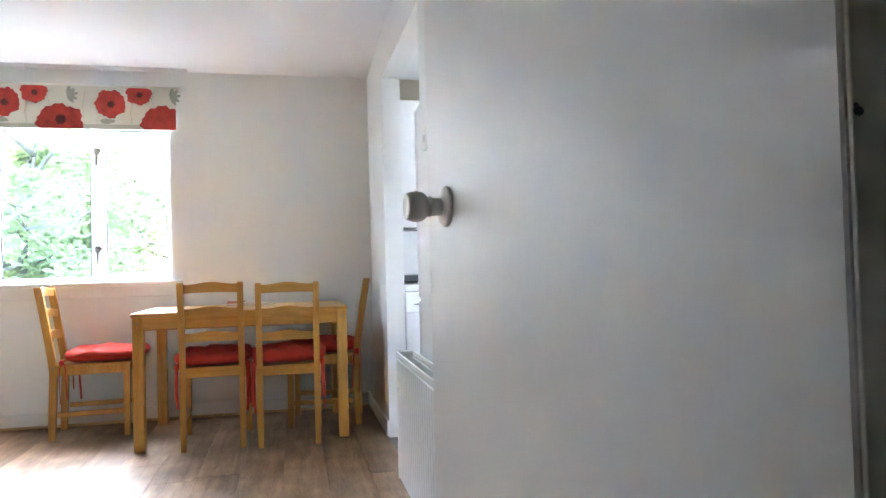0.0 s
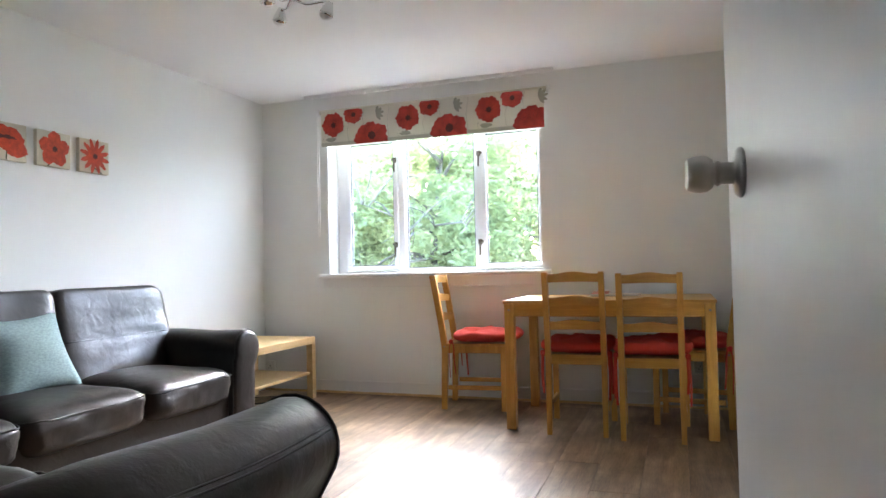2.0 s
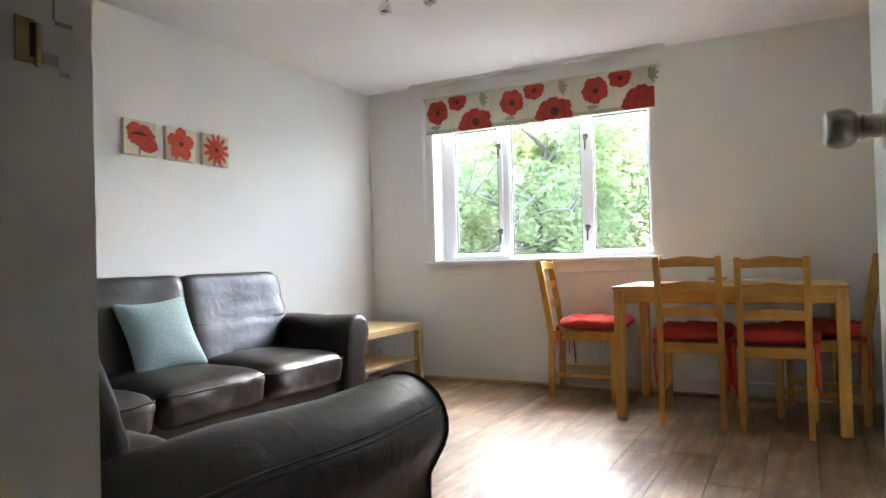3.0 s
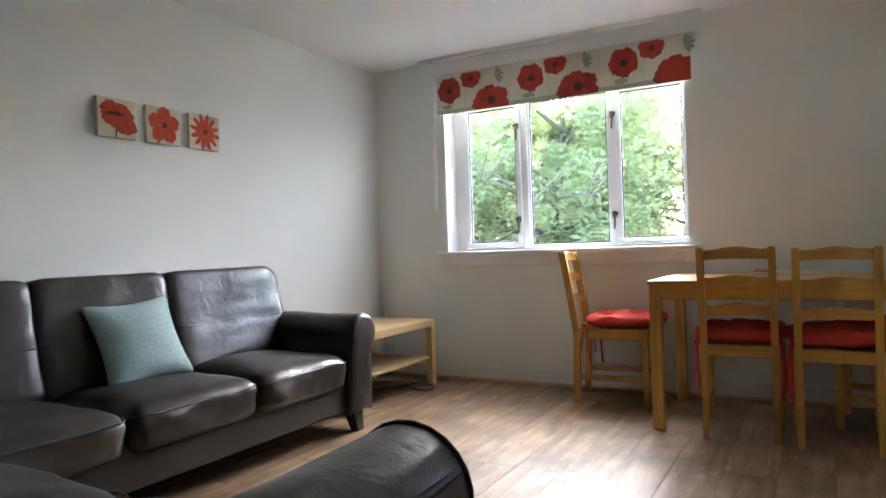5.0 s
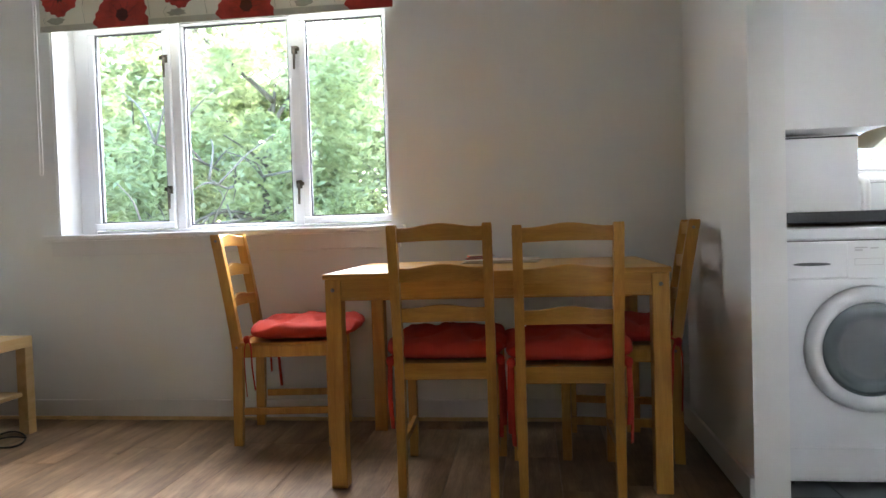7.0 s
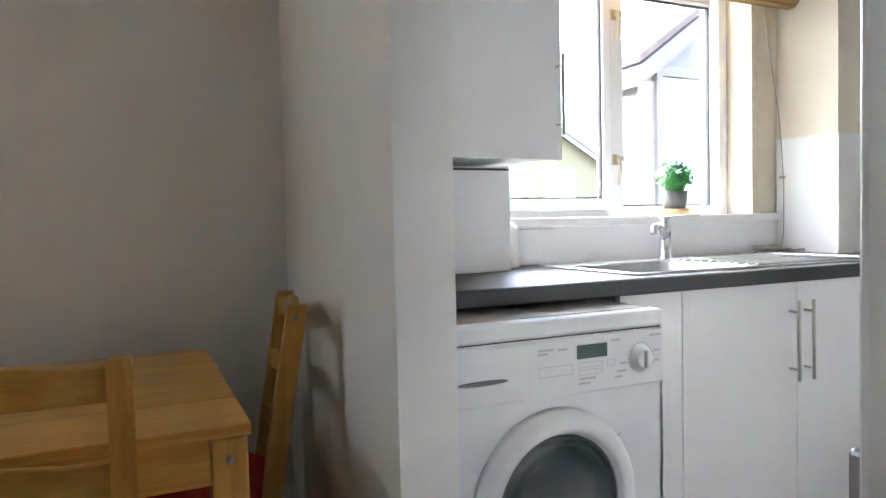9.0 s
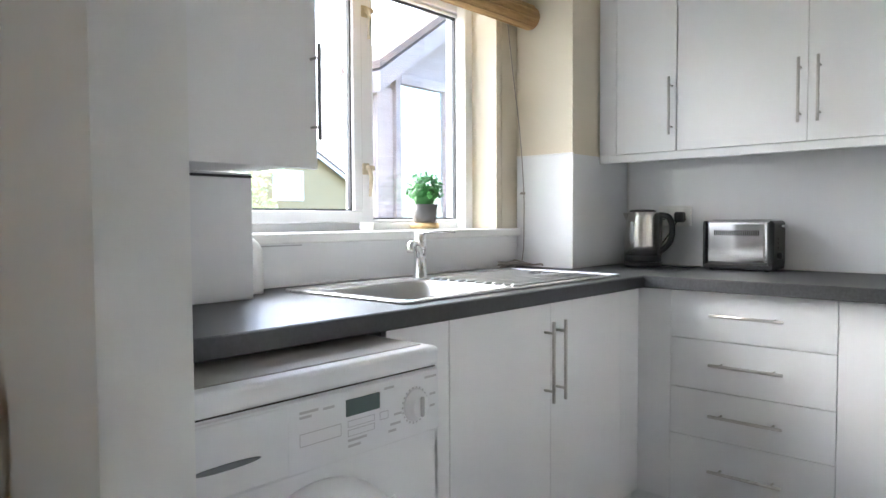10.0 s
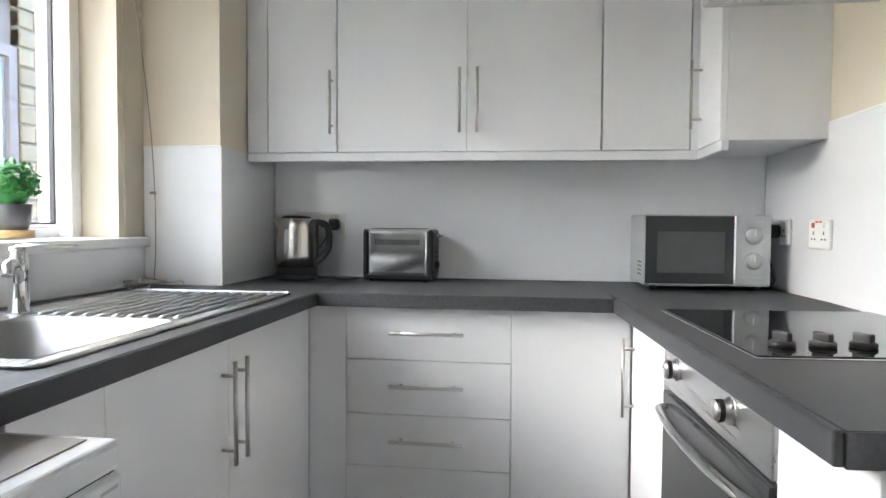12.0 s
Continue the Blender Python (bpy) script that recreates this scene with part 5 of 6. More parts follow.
for x0, x1, z in ((0.735, 0.775, 0.792), (0.735, 0.76, 0.784), (0.785, 0.81, 0.79), (0.93, 0.955, 0.798), (1.04, 1.075, 0.80), (0.84, 0.885, 0.722), (0.84, 0.87, 0.712), (0.955, 0.975, 0.745), (0.945, 0.972, 0.728), (1.055, 1.072, 0.765), (1.055, 1.07, 0.742), (0.94, 0.96, 0.716)):
    bx(b, x0, x1, MY - 0.0064, MY - 0.0055, z - 0.0022, z + 0.0022)
part("control_legend", b, PRINTG, cp, kind="stuff")
b = bm_new()
for x0, x1, z0, z1 in ((0.735, 0.825, 0.735, 0.757), (0.84, 0.905, 0.745, 0.757), (0.84, 0.905, 0.729, 0.741), (0.918, 0.94, 0.742, 0.757)):
    for q in ((x0, x1, z0, z0 + 0.0012), (x0, x1, z1 - 0.0012, z1), (x0, x0 + 0.0012, z0, z1), (x1 - 0.0012, x1, z0, z1)):
        bx(b, q[0], q[1], MY - 0.0064, MY - 0.0055, q[2], q[3])
part("button_outline", b, PRINTG, cp, kind="stuff")
part("maker_plate", bx(bm_new(), 0.556, 0.60, MY - 0.0066, MY - 0.0055, 0.785, 0.797), PRINTG, cp, "plain grey maker's mark")
dr = part("detergent_drawer", bx(bm_new(), MX0 + 0.006, 0.713, MY - 0.0085, MY + 0.01, 0.694, 0.809, 0.003), APPL, wm)
# Flat dark ellipse stands for the shadow curved under the drawer's grip
part("grip_recess", puff(bm_new(), (0.598, MY - 0.0086, 0.741), (0.062, 0.004, 0.0055), 1, 1, 24, 8), RUBBER_AND_SHADOW, dr)
dm2 = Matrix.Translation((PX, MY, PZ_)) @ Matrix.Rotation(radians(90), 4, "X")
dd = part("porthole_door", lathe(bm_new(), [(0.152, 0.012), (0.160, 0.034), (0.172, 0.042), (0.190, 0.038), (0.203, 0.022), (0.206, 0.0), (0.152, 0.0), (0.152, 0.012)], dm2, 56), APPL, wm)
part("rubber_seal", lathe(bm_new(), [(0.153, 0.02), (0.140, 0.010), (0.134, 0.001), (0.153, 0.001)], dm2, 48), RUBBER_AND_SHADOW, dd)
wg_ = part("door_glass", lathe(bm_new(), [(0.154, 0.020), (0.146, 0.028), (0.118, 0.018), (0.098, 0.007), (0.0, 0.005), (0.0, 0.010), (0.096, 0.012), (0.116, 0.023), (0.142, 0.032), (0.154, 0.025)], dm2, 48), DOORGLASS, dd)
wg_.visible_shadow = False
part("drum", lathe(bm_new(), [(0.150, -0.01), (0.150, -0.03), (0.205, -0.05), (0.21, -0.09), (0.21, -0.30), (0.18, -0.33), (0.06, -0.335), (0.05, -0.315), (0.0, -0.315)], dm2, 48), DRUM, wm, "perforated steel drum behind the glass")
for k in range(3):
    a = radians(75 + 120 * k)
    lp = [[dm2 @ Vector(((ra * math.cos(a + da)), (ra * math.sin(a + da)), z)) for ra, da in ((0.208, -0.16), (0.150 + dz, -0.05), (0.150 + dz, 0.05), (0.208, 0.16))] for z, dz in ((-0.07, 0.03), (-0.10, 0), (-0.27, 0), (-0.31, 0.03))]
    part("drum_paddle", rings(bm_new(), lp, smooth=False), STEEL, wm, "steel drum paddle")
b = bm_new()
for i in range(9):
    for k in range(40):
        a = 2 * math.pi * (k + 0.5 * (i % 2)) / 40
        c, n_ = 0.2085 * math.cos(a), 0.2085 * math.sin(a)
        t_ = Vector((-math.sin(a), math.cos(a), 0)) * 0.004
        p = Vector((c, n_, -0.10 - 0.022 * i))
        v = [b.verts.new(dm2 @ (p + q)) for q in (t_, Vector((0, 0, 0.004)), -t_, Vector((0, 0, -0.004)))]
        b.faces.new(v)
part("drum_perforation", b, BLACKP, wm, kind="stuff")
for ra, w_ in ((0.135, 0.006), (0.085, 0.004)):
    part("drum_ridge", lathe(bm_new(), [(ra - w_, -0.331), (ra, -0.322), (ra + w_, -0.331)], dm2, 48), STEEL, wm)
b = bm_new()
for a0 in (35, -38):
    a = radians(a0)
    tube(b, [dm2 @ Vector((0.205 * math.cos(a), 0.205 * math.sin(a), 0.002)), dm2 @ Vector((0.222 * math.cos(a), 0.222 * math.sin(a), 0.002))], 0.0018, 6)
part("door_grip_lines", b, PRINTG, dd)
part("kick_panel", bx(bm_new(), MX0 + 0.004, MX1 - 0.004, MY - 0.004, MY + 0.01, 0.03, 0.135, 0.003), APPL, wm)
for x in (MX0 + 0.05, MX1 - 0.05):
    for y in (MY + 0.05, 4.78):
        part("foot", lathe(bm_new(), [(0, 0), (0.02, 0), (0.02, 0.012), (0.01, 0.02), (0, 0.021)], Matrix.Translation((x, y, 0)), 14), BLACKP, wm)

wm.scale.z = 0.986

# fridge-freezer beside the opening
fr = thing("fridge_freezer", (0.74, 3.1, 0), "tall white fridge freezer beside the kitchen opening", "fridge")
part("cabinet", bx(bm_new(), 0.400, 1.12, YB_N + 0.01, 3.295, 0.03, 1.72, 0.006), APPL, fr)
for z0, z1 in ((0.06, 0.80), (0.81, 1.72)):
    d = part("door", bx(bm_new(), 0.400, 1.12, 3.30, 3.355, z0, z1, 0.012, 3), APPL, fr)
    hz = z1 - 0.05 if z0 < 0.5 else z0 + 0.05
    part("grip", bx(bm_new(), 0.412, 0.428, 3.353, 3.367, hz - 0.03, hz + 0.03, 0.004), SILVER, d)
for x in (0.55, 1.03):
    part("foot", lathe(bm_new(), [(0, 0), (0.02, 0), (0.02, 0.03), (0, 0.03)], Matrix.Translation((x, 3.2, 0)), 12), BLACKP, fr)

# wall cabinets on the end wall
UX, UZ0, UZ1 = 2.661, 1.367, 2.10


def wall_body(name, label, x0, x1, y0, y1):
    t = thing(name, ((x0 + x1) / 2, (y0 + y1) / 2, UZ0), label, "cabinet", "white wall cabinets")
    part("body", bx(bm_new(), x0, x1, y0, y1, UZ0, UZ1), CARCASS, t)
    return t


for y0, y1, hs in ((4.475, 4.735, (4.492,)), (3.539, 4.473, (4.037, 3.985)), (3.246, 3.537, ())):
    u = wall_body("wall_cabinet", ("white single-door wall cabinet with bar handle" if len(hs) == 1 else "white double-door wall cabinet with bar handles") if hs else "plain white corner wall cabinet", UX + 0.02, XB_N - 0.001, y0, y1)
    if len(hs) == 2:
        for a, c, h in ((4.0045, 4.471, 4.026), (3.541, 4.0015, 3.964)):
            d = door_front(u, UX, UX + 0.018, a, c, UZ0 + 0.002, UZ1)
            bar_handle(d, (UX, h, 1.43), (UX, h, 1.652), (-0.034, 0, 0))
    else:
        d = door_front(u, UX, UX + 0.018, y0 + 0.002, y1 - 0.002, UZ0 + 0.002, UZ1)
        for h in hs:
            bar_handle(d, (UX, h, 1.43), (UX, h, 1.652), (-0.034, 0, 0))
u = wall_body("wall_cabinet", "plain white filler panel beside the boxing", UX + 0.02, XB_N - 0.001, 4.737, 4.815)
part("filler", bx(bm_new(), UX, UX + 0.018, 4.737, 4.815, UZ0, UZ1, 0.002), UNIT, u)
u = wall_body("wall_cabinet", "narrow white wall cabinet above the worktop corner", 2.38, XB_N - 0.001, YB_N + 0.002, 3.200)
d = door_front(u, 2.385, UX - 0.002, 3.202, 3.22, UZ0 + 0.002, UZ1)
bar_handle(d, (2.615, 3.22, 1.43), (2.615, 3.22, 1.652), (0, 0.034, 0))
part("corner_post", bx(bm_new(), UX, UX + 0.02, 3.2, 3.243, UZ0, UZ1), UNIT, u)
pl = thing("light_pelmet", (2.65, 4.0, 1.335), "white pelmet rail under the wall cabinets", "pelmet")
part("rail", bx(bm_new(), UX + 0.002, UX + 0.022, 3.222, 4.815, 1.335, UZ0 - 0.001, 0.003), UNIT, pl)
part("rail", bx(bm_new(), 2.37, UX + 0.022, 3.198, 3.22, 1.335, UZ0 - 0.001, 0.003), UNIT, pl)

# wall cabinet left of the kitchen window, boiler box below it
u = thing("wall_cabinet", (0.77, 4.9, 1.227), "white wall cabinet above the washing machine", "cabinet", "white wall cabinets")
part("body", bx(bm_new(), XK_N + 0.002, 1.075, 4.705, YW_N - 0.001, 1.235, UZ1), CARCASS, u)
d = door_front(u, XK_N + 0.004, 1.078, 4.685, 4.703, 1.227, UZ1)
bar_handle(d, (1.062, 4.685, 1.292), (1.062, 4.685, 1.518), (0, -0.034, 0))
bb = thing("boxed_in_meter", (0.75, 5.0, WT), "white boxed-in panel standing on the worktop", "box")
part("box", bx(bm_new(), XK_N + 0.003, 1.02, 4.885, YW_N - 0.001, WT, 1.222, 0.003), PANEL, bb)
part("lid_gap", bx(bm_new(), XK_N + 0.003, 1.018, 4.882, 4.886, 1.210, 1.217), BLACKP, bb)
pp = thing("waste_pipe", (1.09, 5.06, WT), "white plastic pipe rising from the worktop", "pipe")
part("pipe", tube(bm_new(), smooth_line([(1.10, 5.0, WT), (1.10, 5.0, 0.99), (1.097, 5.005, 1.025), (1.075, 5.03, 1.045), (1.03, 5.06, 1.048)], 5), 0.019, 14), WHITEP, pp)

# glossy white splash panels
sp = thing("splash_panel", (1.75, YW_N, WT), "glossy white splash panel under the window", "wall panel", "splash panels")
part("panel", bx(bm_new(), 1.05, 2.450, YW_N - 0.006, YW_N - 0.0005, WT + 0.001, KZ0_N - 0.03), PANEL, sp)
part("joint", bx(bm_new(), 1.05, 1.32, YW_N - 0.008, YW_N - 0.006, 1.0235, 1.0275), SILVER, sp)
sp = thing("splash_panel", (2.47, 4.97, WT), "glossy white panel round the pipe boxing", "wall panel", "splash panels")
part("panel", bx(bm_new(), 2.445, 2.4515, 4.815, YW_N - 0.007, WT + 0.001, 1.365), PANEL, sp)
part("panel", bx(bm_new(), 2.445, XB_N - 0.007, 4.813, 4.8195, WT + 0.001, 1.365), PANEL, sp)
part("corner_trim", bx(bm_new(), 2.441, 2.449, 4.809, 4.817, WT + 0.001, 1.369, 0.002), WHITEP, sp)
part("top_trim", bx(bm_new(), 2.442, 2.4515, 4.817, YW_N - 0.007, 1.365, 1.371, 0.001), WHITEP, sp)
sp = thing("splash_panel", (XB_N, 3.8, WT), "glossy white panel behind the worktop", "wall panel", "splash panels")
part("panel", bx(bm_new(), XB_N - 0.006, XB_N - 0.0005, YB_N + 0.007, 4.813, WT + 0.001, 1.44), PANEL, sp)
part("seal_strip", bx(bm_new(), XB_N - 0.011, XB_N - 0.006, YB_N + 0.012, 4.81, WT + 0.0005, WT + 0.006, 0.002, 2), WHITEP, sp, "white sealant bead")
part("corner_trim", bx(bm_new(), XB_N - 0.012, XB_N - 0.006, 4.806, 4.812, WT + 0.006, 1.365, 0.0015), WHITEP, sp)
sp = thing("splash_panel", (2.0, YB_N, WT), "glossy white panel behind the hob", "wall panel", "splash panels")
part("panel", bx(bm_new(), 1.06, XB_N - 0.007, YB_N + 0.0005, YB_N + 0.006, WT + 0.001, 1.41), PANEL, sp)
part("top_trim", bx(bm_new(), 1.06, 2.375, YB_N + 0.0005, YB_N + 0.008, 1.41, 1.416, 0.001), WHITEP, sp)

# hob and hood
hb = thing("electric_hob", (1.72, 3.16, WT), "black glass hob with four side knobs", "hob")
OVEN_RUN.append(hb)
part("glass", bx(bm_new(), 1.45, 2.05, 2.945, 3.455, WT, WT + 0.006, 0.002), HOBGLASS, hb)
part("steel_trim", bx(bm_new(), 1.446, 2.054, 2.941, 3.459, WT, WT + 0.003, 0.001), CHROME, hb)
for y in (3.377, 3.306, 3.236, 3.166):
    m = Matrix.Translation((1.54, y, WT + 0.006))
    k = part("knob", lathe(bm_new(), [(0, 0), (0.023, 0), (0.023, 0.008), (0.018, 0.011), (0, 0.011)], m, 20), BLACKP, hb)
    b = bx(bm_new(), -0.019, 0.019, -0.006, 0.006, 0.008, 0.026, 0.003)
    bmesh.ops.transform(b, matrix=m @ Matrix.Rotation(radians(20), 4, "Z"), verts=b.verts[:])
    part("knob_grip", b, BLACKP, k)
hd = thing("cooker_hood", (1.71, 3.1, 1.68), "slim grey cooker hood under a white cabinet", "cooker hood")
part("body", bx(bm_new(), 1.445, 2.10, YB_N + 0.008, 3.345, 1.665, 1.75, 0.006), SILVER, hd)
part("filter", bx(bm_new(), 1.49, 2.05, 2.95, 3.30, 1.661, 1.666), STEEL, hd)
u = wall_body("wall_cabinet", "white wall cabinet above the cooker hood", 1.415, 2.376, YB_N + 0.002, 3.16)
bpy.data.objects.remove(u.children[0])
part("body", bx(bm_new(), 1.445, 2.10, YB_N + 0.009, 3.16, 1.751, UZ1), CARCASS, u)
door_front(u, 1.447, 2.098, 3.162, 3.18, 1.753, UZ1)

# kettle
kt = thing("electric_kettle", (2.775, 4.66, WT), "brushed steel electric kettle with black handle", "kettle")
K = Matrix.Translation((2.775, 4.669, WT))
part("base", lathe(bm_new(), [(0, 0.0), (0.078, 0.0), (0.08, 0.006), (0.078, 0.018), (0.0, 0.018)], K, 36), BLACKP, kt)
part("lower_band", lathe(bm_new(), [(0, 0.020), (0.075, 0.020), (0.077, 0.024), (0.0765, 0.048), (0, 0.048)], K, 36), BLACKP, kt)
part("body", lathe(bm_new(), [(0.0, 0.048), (0.0765, 0.048), (0.0755, 0.09), (0.072, 0.15), (0.066, 0.20), (0.063, 0.226), (0.060, 0.230), (0.0, 0.230)], K, 40), STEELV, kt)
part("lid", lathe(bm_new(), [(0, 0.229), (0.056, 0.229), (0.054, 0.236), (0.04, 0.240), (0, 0.241)], K, 32), BLACKP, kt)
b = bm_new()
rings(b, [[K @ Vector(p) for p in q] for q in ([(-0.018, 0.055, 0.18), (0.018, 0.055, 0.18), (0.012, 0.070, 0.188), (-0.012, 0.070, 0.188)], [(-0.02, 0.05, 0.21), (0.02, 0.05, 0.21), (0.010, 0.085, 0.218), (-0.010, 0.085, 0.218)], [(-0.02, 0.05, 0.226), (0.02, 0.05, 0.226), (0.007, 0.090, 0.228), (-0.007, 0.090, 0.228)])], smooth=False)
part("spout", b, STEELV, kt)
part("handle", tube(bm_new(), smooth_line([K @ Vector(p) for p in ((0, -0.055, 0.212), (0, -0.085, 0.216), (0, -0.118, 0.205), (0, -0.130, 0.165), (0, -0.125, 0.115), (0, -0.105, 0.085), (0, -0.075, 0.062))], 5), 0.0125, 10), BLACKP, kt)
part("handle_strip", bx(bm_new(), 2.758, 2.792, 4.586, 4.610, WT + 0.05, WT + 0.222, 0.004), BLACKP, kt)
wg = bm_new()
puff(wg, (2.775 - 0.0715, 4.682, WT + 0.14), (0.004, 0.011, 0.05), 0.7, 0.7, 20, 14)
part("water_gauge", wg, SILVER, kt, "grey water level window")
kc = thing("power_cable", (2.8, 4.5, WT), "black mains cord from kettle to socket", "cord")
part("cord", tube(bm_new(), smooth_line([(2.82, 4.61, WT + 0.004), (2.78, 4.53, WT + 0.004), (2.74, 4.46, WT + 0.004), (2.80, 4.43, WT + 0.006)]), 0.003, 6), CABLE, kc)
part("cord", tube(bm_new(), smooth_line([(2.885, 4.56, 1.10), (2.875, 4.60, 1.03), (2.87, 4.66, 0.96), (2.84, 4.74, WT + 0.01), (2.77, 4.73, WT + 0.008)]), 0.003, 6), CABLE, kc)
part("plug", bx(bm_new(), 2.868, 2.908, 4.535, 4.575, 1.085, 1.13, 0.01, 3), BLACKP, kc)
socket("wall_socket", "white double socket behind the kettle", pose(XB_N - 0.006, 4.585, 1.112, 0, 0, -90))
socket("wall_socket", "white single socket behind the microwave", pose(2.68, YB_N + 0.006, 1.095, 0, 0, 180), False)
socket("wall_socket", "white double socket with orange switches", pose(2.40, YB_N + 0.006, 1.092, 0, 0, 180), True, True)

# toaster
ts = thing("toaster", (2.81, 4.27, WT), "polished steel two-slice toaster with black ends", "toaster")
TXa, TXb, TYa, TYb = 2.745, 2.895, 4.132, 4.40
part("shell", bx(bm_new(), TXa, TXb, TYa + 0.02, TYb - 0.014, WT + 0.018, 1.094, 0.016, 4), CHROME, ts)
for a, c in ((TYa, TYa + 0.024), (TYb - 0.018, TYb)):
    part("end_cap", bx(bm_new(), TXa - 0.003, TXb + 0.003, a, c, WT + 0.012, 1.092, 0.014, 4), BLACKP, ts)
part("base", bx(bm_new(), TXa - 0.002, TXb + 0.002, TYa + 0.004, TYb - 0.004, WT + 0.006, WT + 0.024, 0.004), BLACKP, ts)
for i in range(22):
    y = 4.185 + i * 0.0078
    part("vent_slot", bx(bm_new(), TXa - 0.0008, TXa + 0.0005, y, y + 0.004, 1.035, 1.055), BLACKP, ts)
for x in (2.785, 2.84):
    part("slot", bx(bm_new(), x, x + 0.028, 4.17, 4.375, 1.0925, 1.0955), BLACKP, ts)
part("lever", bx(bx(bm_new(), 2.80, 2.806, TYa - 0.022, TYa, 1.066, 1.074), 2.785, 2.822, TYa - 0.028, TYa - 0.014, 1.064, 1.076, 0.003), CHROME, ts)
part("dial", lathe(bm_new(), [(0, 0), (0.014, 0), (0.013, 0.014), (0, 0.015)], Matrix.Translation((2.80, TYa, 0.96)) @ Matrix.Rotation(radians(90), 4, "X"), 18), BLACKP, ts)
for i in range(3):
    part("button", lathe(bm_new(), [(0, 0), (0.005, 0), (0.004, 0.003), (0, 0.003)], Matrix.Translation((2.80, TYa, 0.99 + i * 0.017)) @ Matrix.Rotation(radians(90), 4, "X"), 10), BLACKP, ts)
for x in (TXa + 0.02, TXb - 0.02):
    for y in (TYa + 0.03, TYb - 0.03):
        part("foot", lathe(bm_new(), [(0, 0), (0.008, 0), (0.008, 0.008), (0, 0.008)], Matrix.Translation((x, y, WT)), 10), BLACKP, ts)

# microwave
mwm = Matrix.Translation((2.625, 3.19, WT)) @ Matrix.Rotation(radians(3), 4, "Z")
mw = new("microwave_oven")
mw.matrix_basis = mwm
tagged(mw, "silver microwave oven with dark window and two dials", "microwave")
W2 = 0.205
part("casing", bx(bm_new(), 0.012, 0.245, -W2, W2, 0.014, 0.25, 0.005), SILVER, mw)
part("front", bx(bm_new(), 0.0, 0.012, -W2, W2, 0.014, 0.25, 0.004), SILVER, mw)
dr = part("door", bx(bm_new(), -0.006, 0.0, -0.085, W2 - 0.002, 0.018, 0.246, 0.002), MWDOOR, mw)
part("viewing_window", bx(bm_new(), -0.0072, -0.006, -0.055, 0.165, 0.058, 0.195, 0.001), MWIN, dr)
part("door_edge", bx(bm_new(), -0.0085, -0.0055, -0.09, -0.083, 0.018, 0.246, 0.001), CHROME, dr)
part("door_edge", bx(bm_new(), -0.0085, -0.0055, -0.083, W2, 0.016, 0.022, 0.001), CHROME, dr)
for z in (0.182, 0.098):
    k = part("dial", lathe(bm_new(), [(0, 0), (0.027, 0), (0.026, 0.012), (0.022, 0.017), (0, 0.017)], Matrix.Translation((0.0, -0.148, z)) @ Matrix.Rotation(radians(-90), 4, "Y"), 28), SILVER, mw)
    part("dial_pointer", bx(bm_new(), -0.0185, -0.0165, -0.150, -0.146, z, z + 0.022), WHITEP, k)
    b = bm_new()
    for j in range(12):
        a = 2 * math.pi * j / 12
        y, zz = -0.148 + 0.034 * math.cos(a), z + 0.034 * math.sin(a)
        bx(b, -0.0006, 0.0, y - 0.0015, y + 0.0015, zz - 0.0015, zz + 0.0015)
    part("dial_marks", b, PRINTG, mw)
b = bm_new()
for i in range(5):
    for j in range(4):
        bx(b, 0.045 + i * 0.014, 0.052 + i * 0.014, W2 - 0.0005, W2 + 0.0006, 0.045 + j * 0.014, 0.051 + j * 0.014)
part("side_vents", b, BLACKP, mw)
part("panel_line", bx(bm_new(), -0.0006, 0, -0.185, -0.11, 0.045, 0.0465), PRINTG, mw)
part("panel_line", bx(bm_new(), -0.0006, 0, -0.18, -0.15, 0.228, 0.231), PRINTG, mw)
for x in (0.03, 0.22):
    for y in (-0.17, 0.17):
        part("foot", lathe(bm_new(), [(0, 0), (0.012, 0), (0.012, 0.015), (0, 0.015)], Matrix.Translation((x, y, 0)), 10), BLACKP, mw)
mc = thing("power_cable", (2.75, 2.9, WT), "black plug and cord beside the microwave", "cord")
part("plug", bx(bm_new(), 2.70, 2.74, YB_N + 0.017, YB_N + 0.055, 1.075, 1.12, 0.01, 3), BLACKP, mc)
part("cord", tube(bm_new(), smooth_line([(2.72, YB_N + 0.045, 1.08), (2.715, YB_N + 0.05, 1.03), (2.69, YB_N + 0.05, 0.98), (2.655, YB_N + 0.05, 0.94), (2.67, YB_N + 0.06, 0.91), (2.73, YB_N + 0.065, WT + 0.004)]), 0.0035, 6), CABLE, mc)

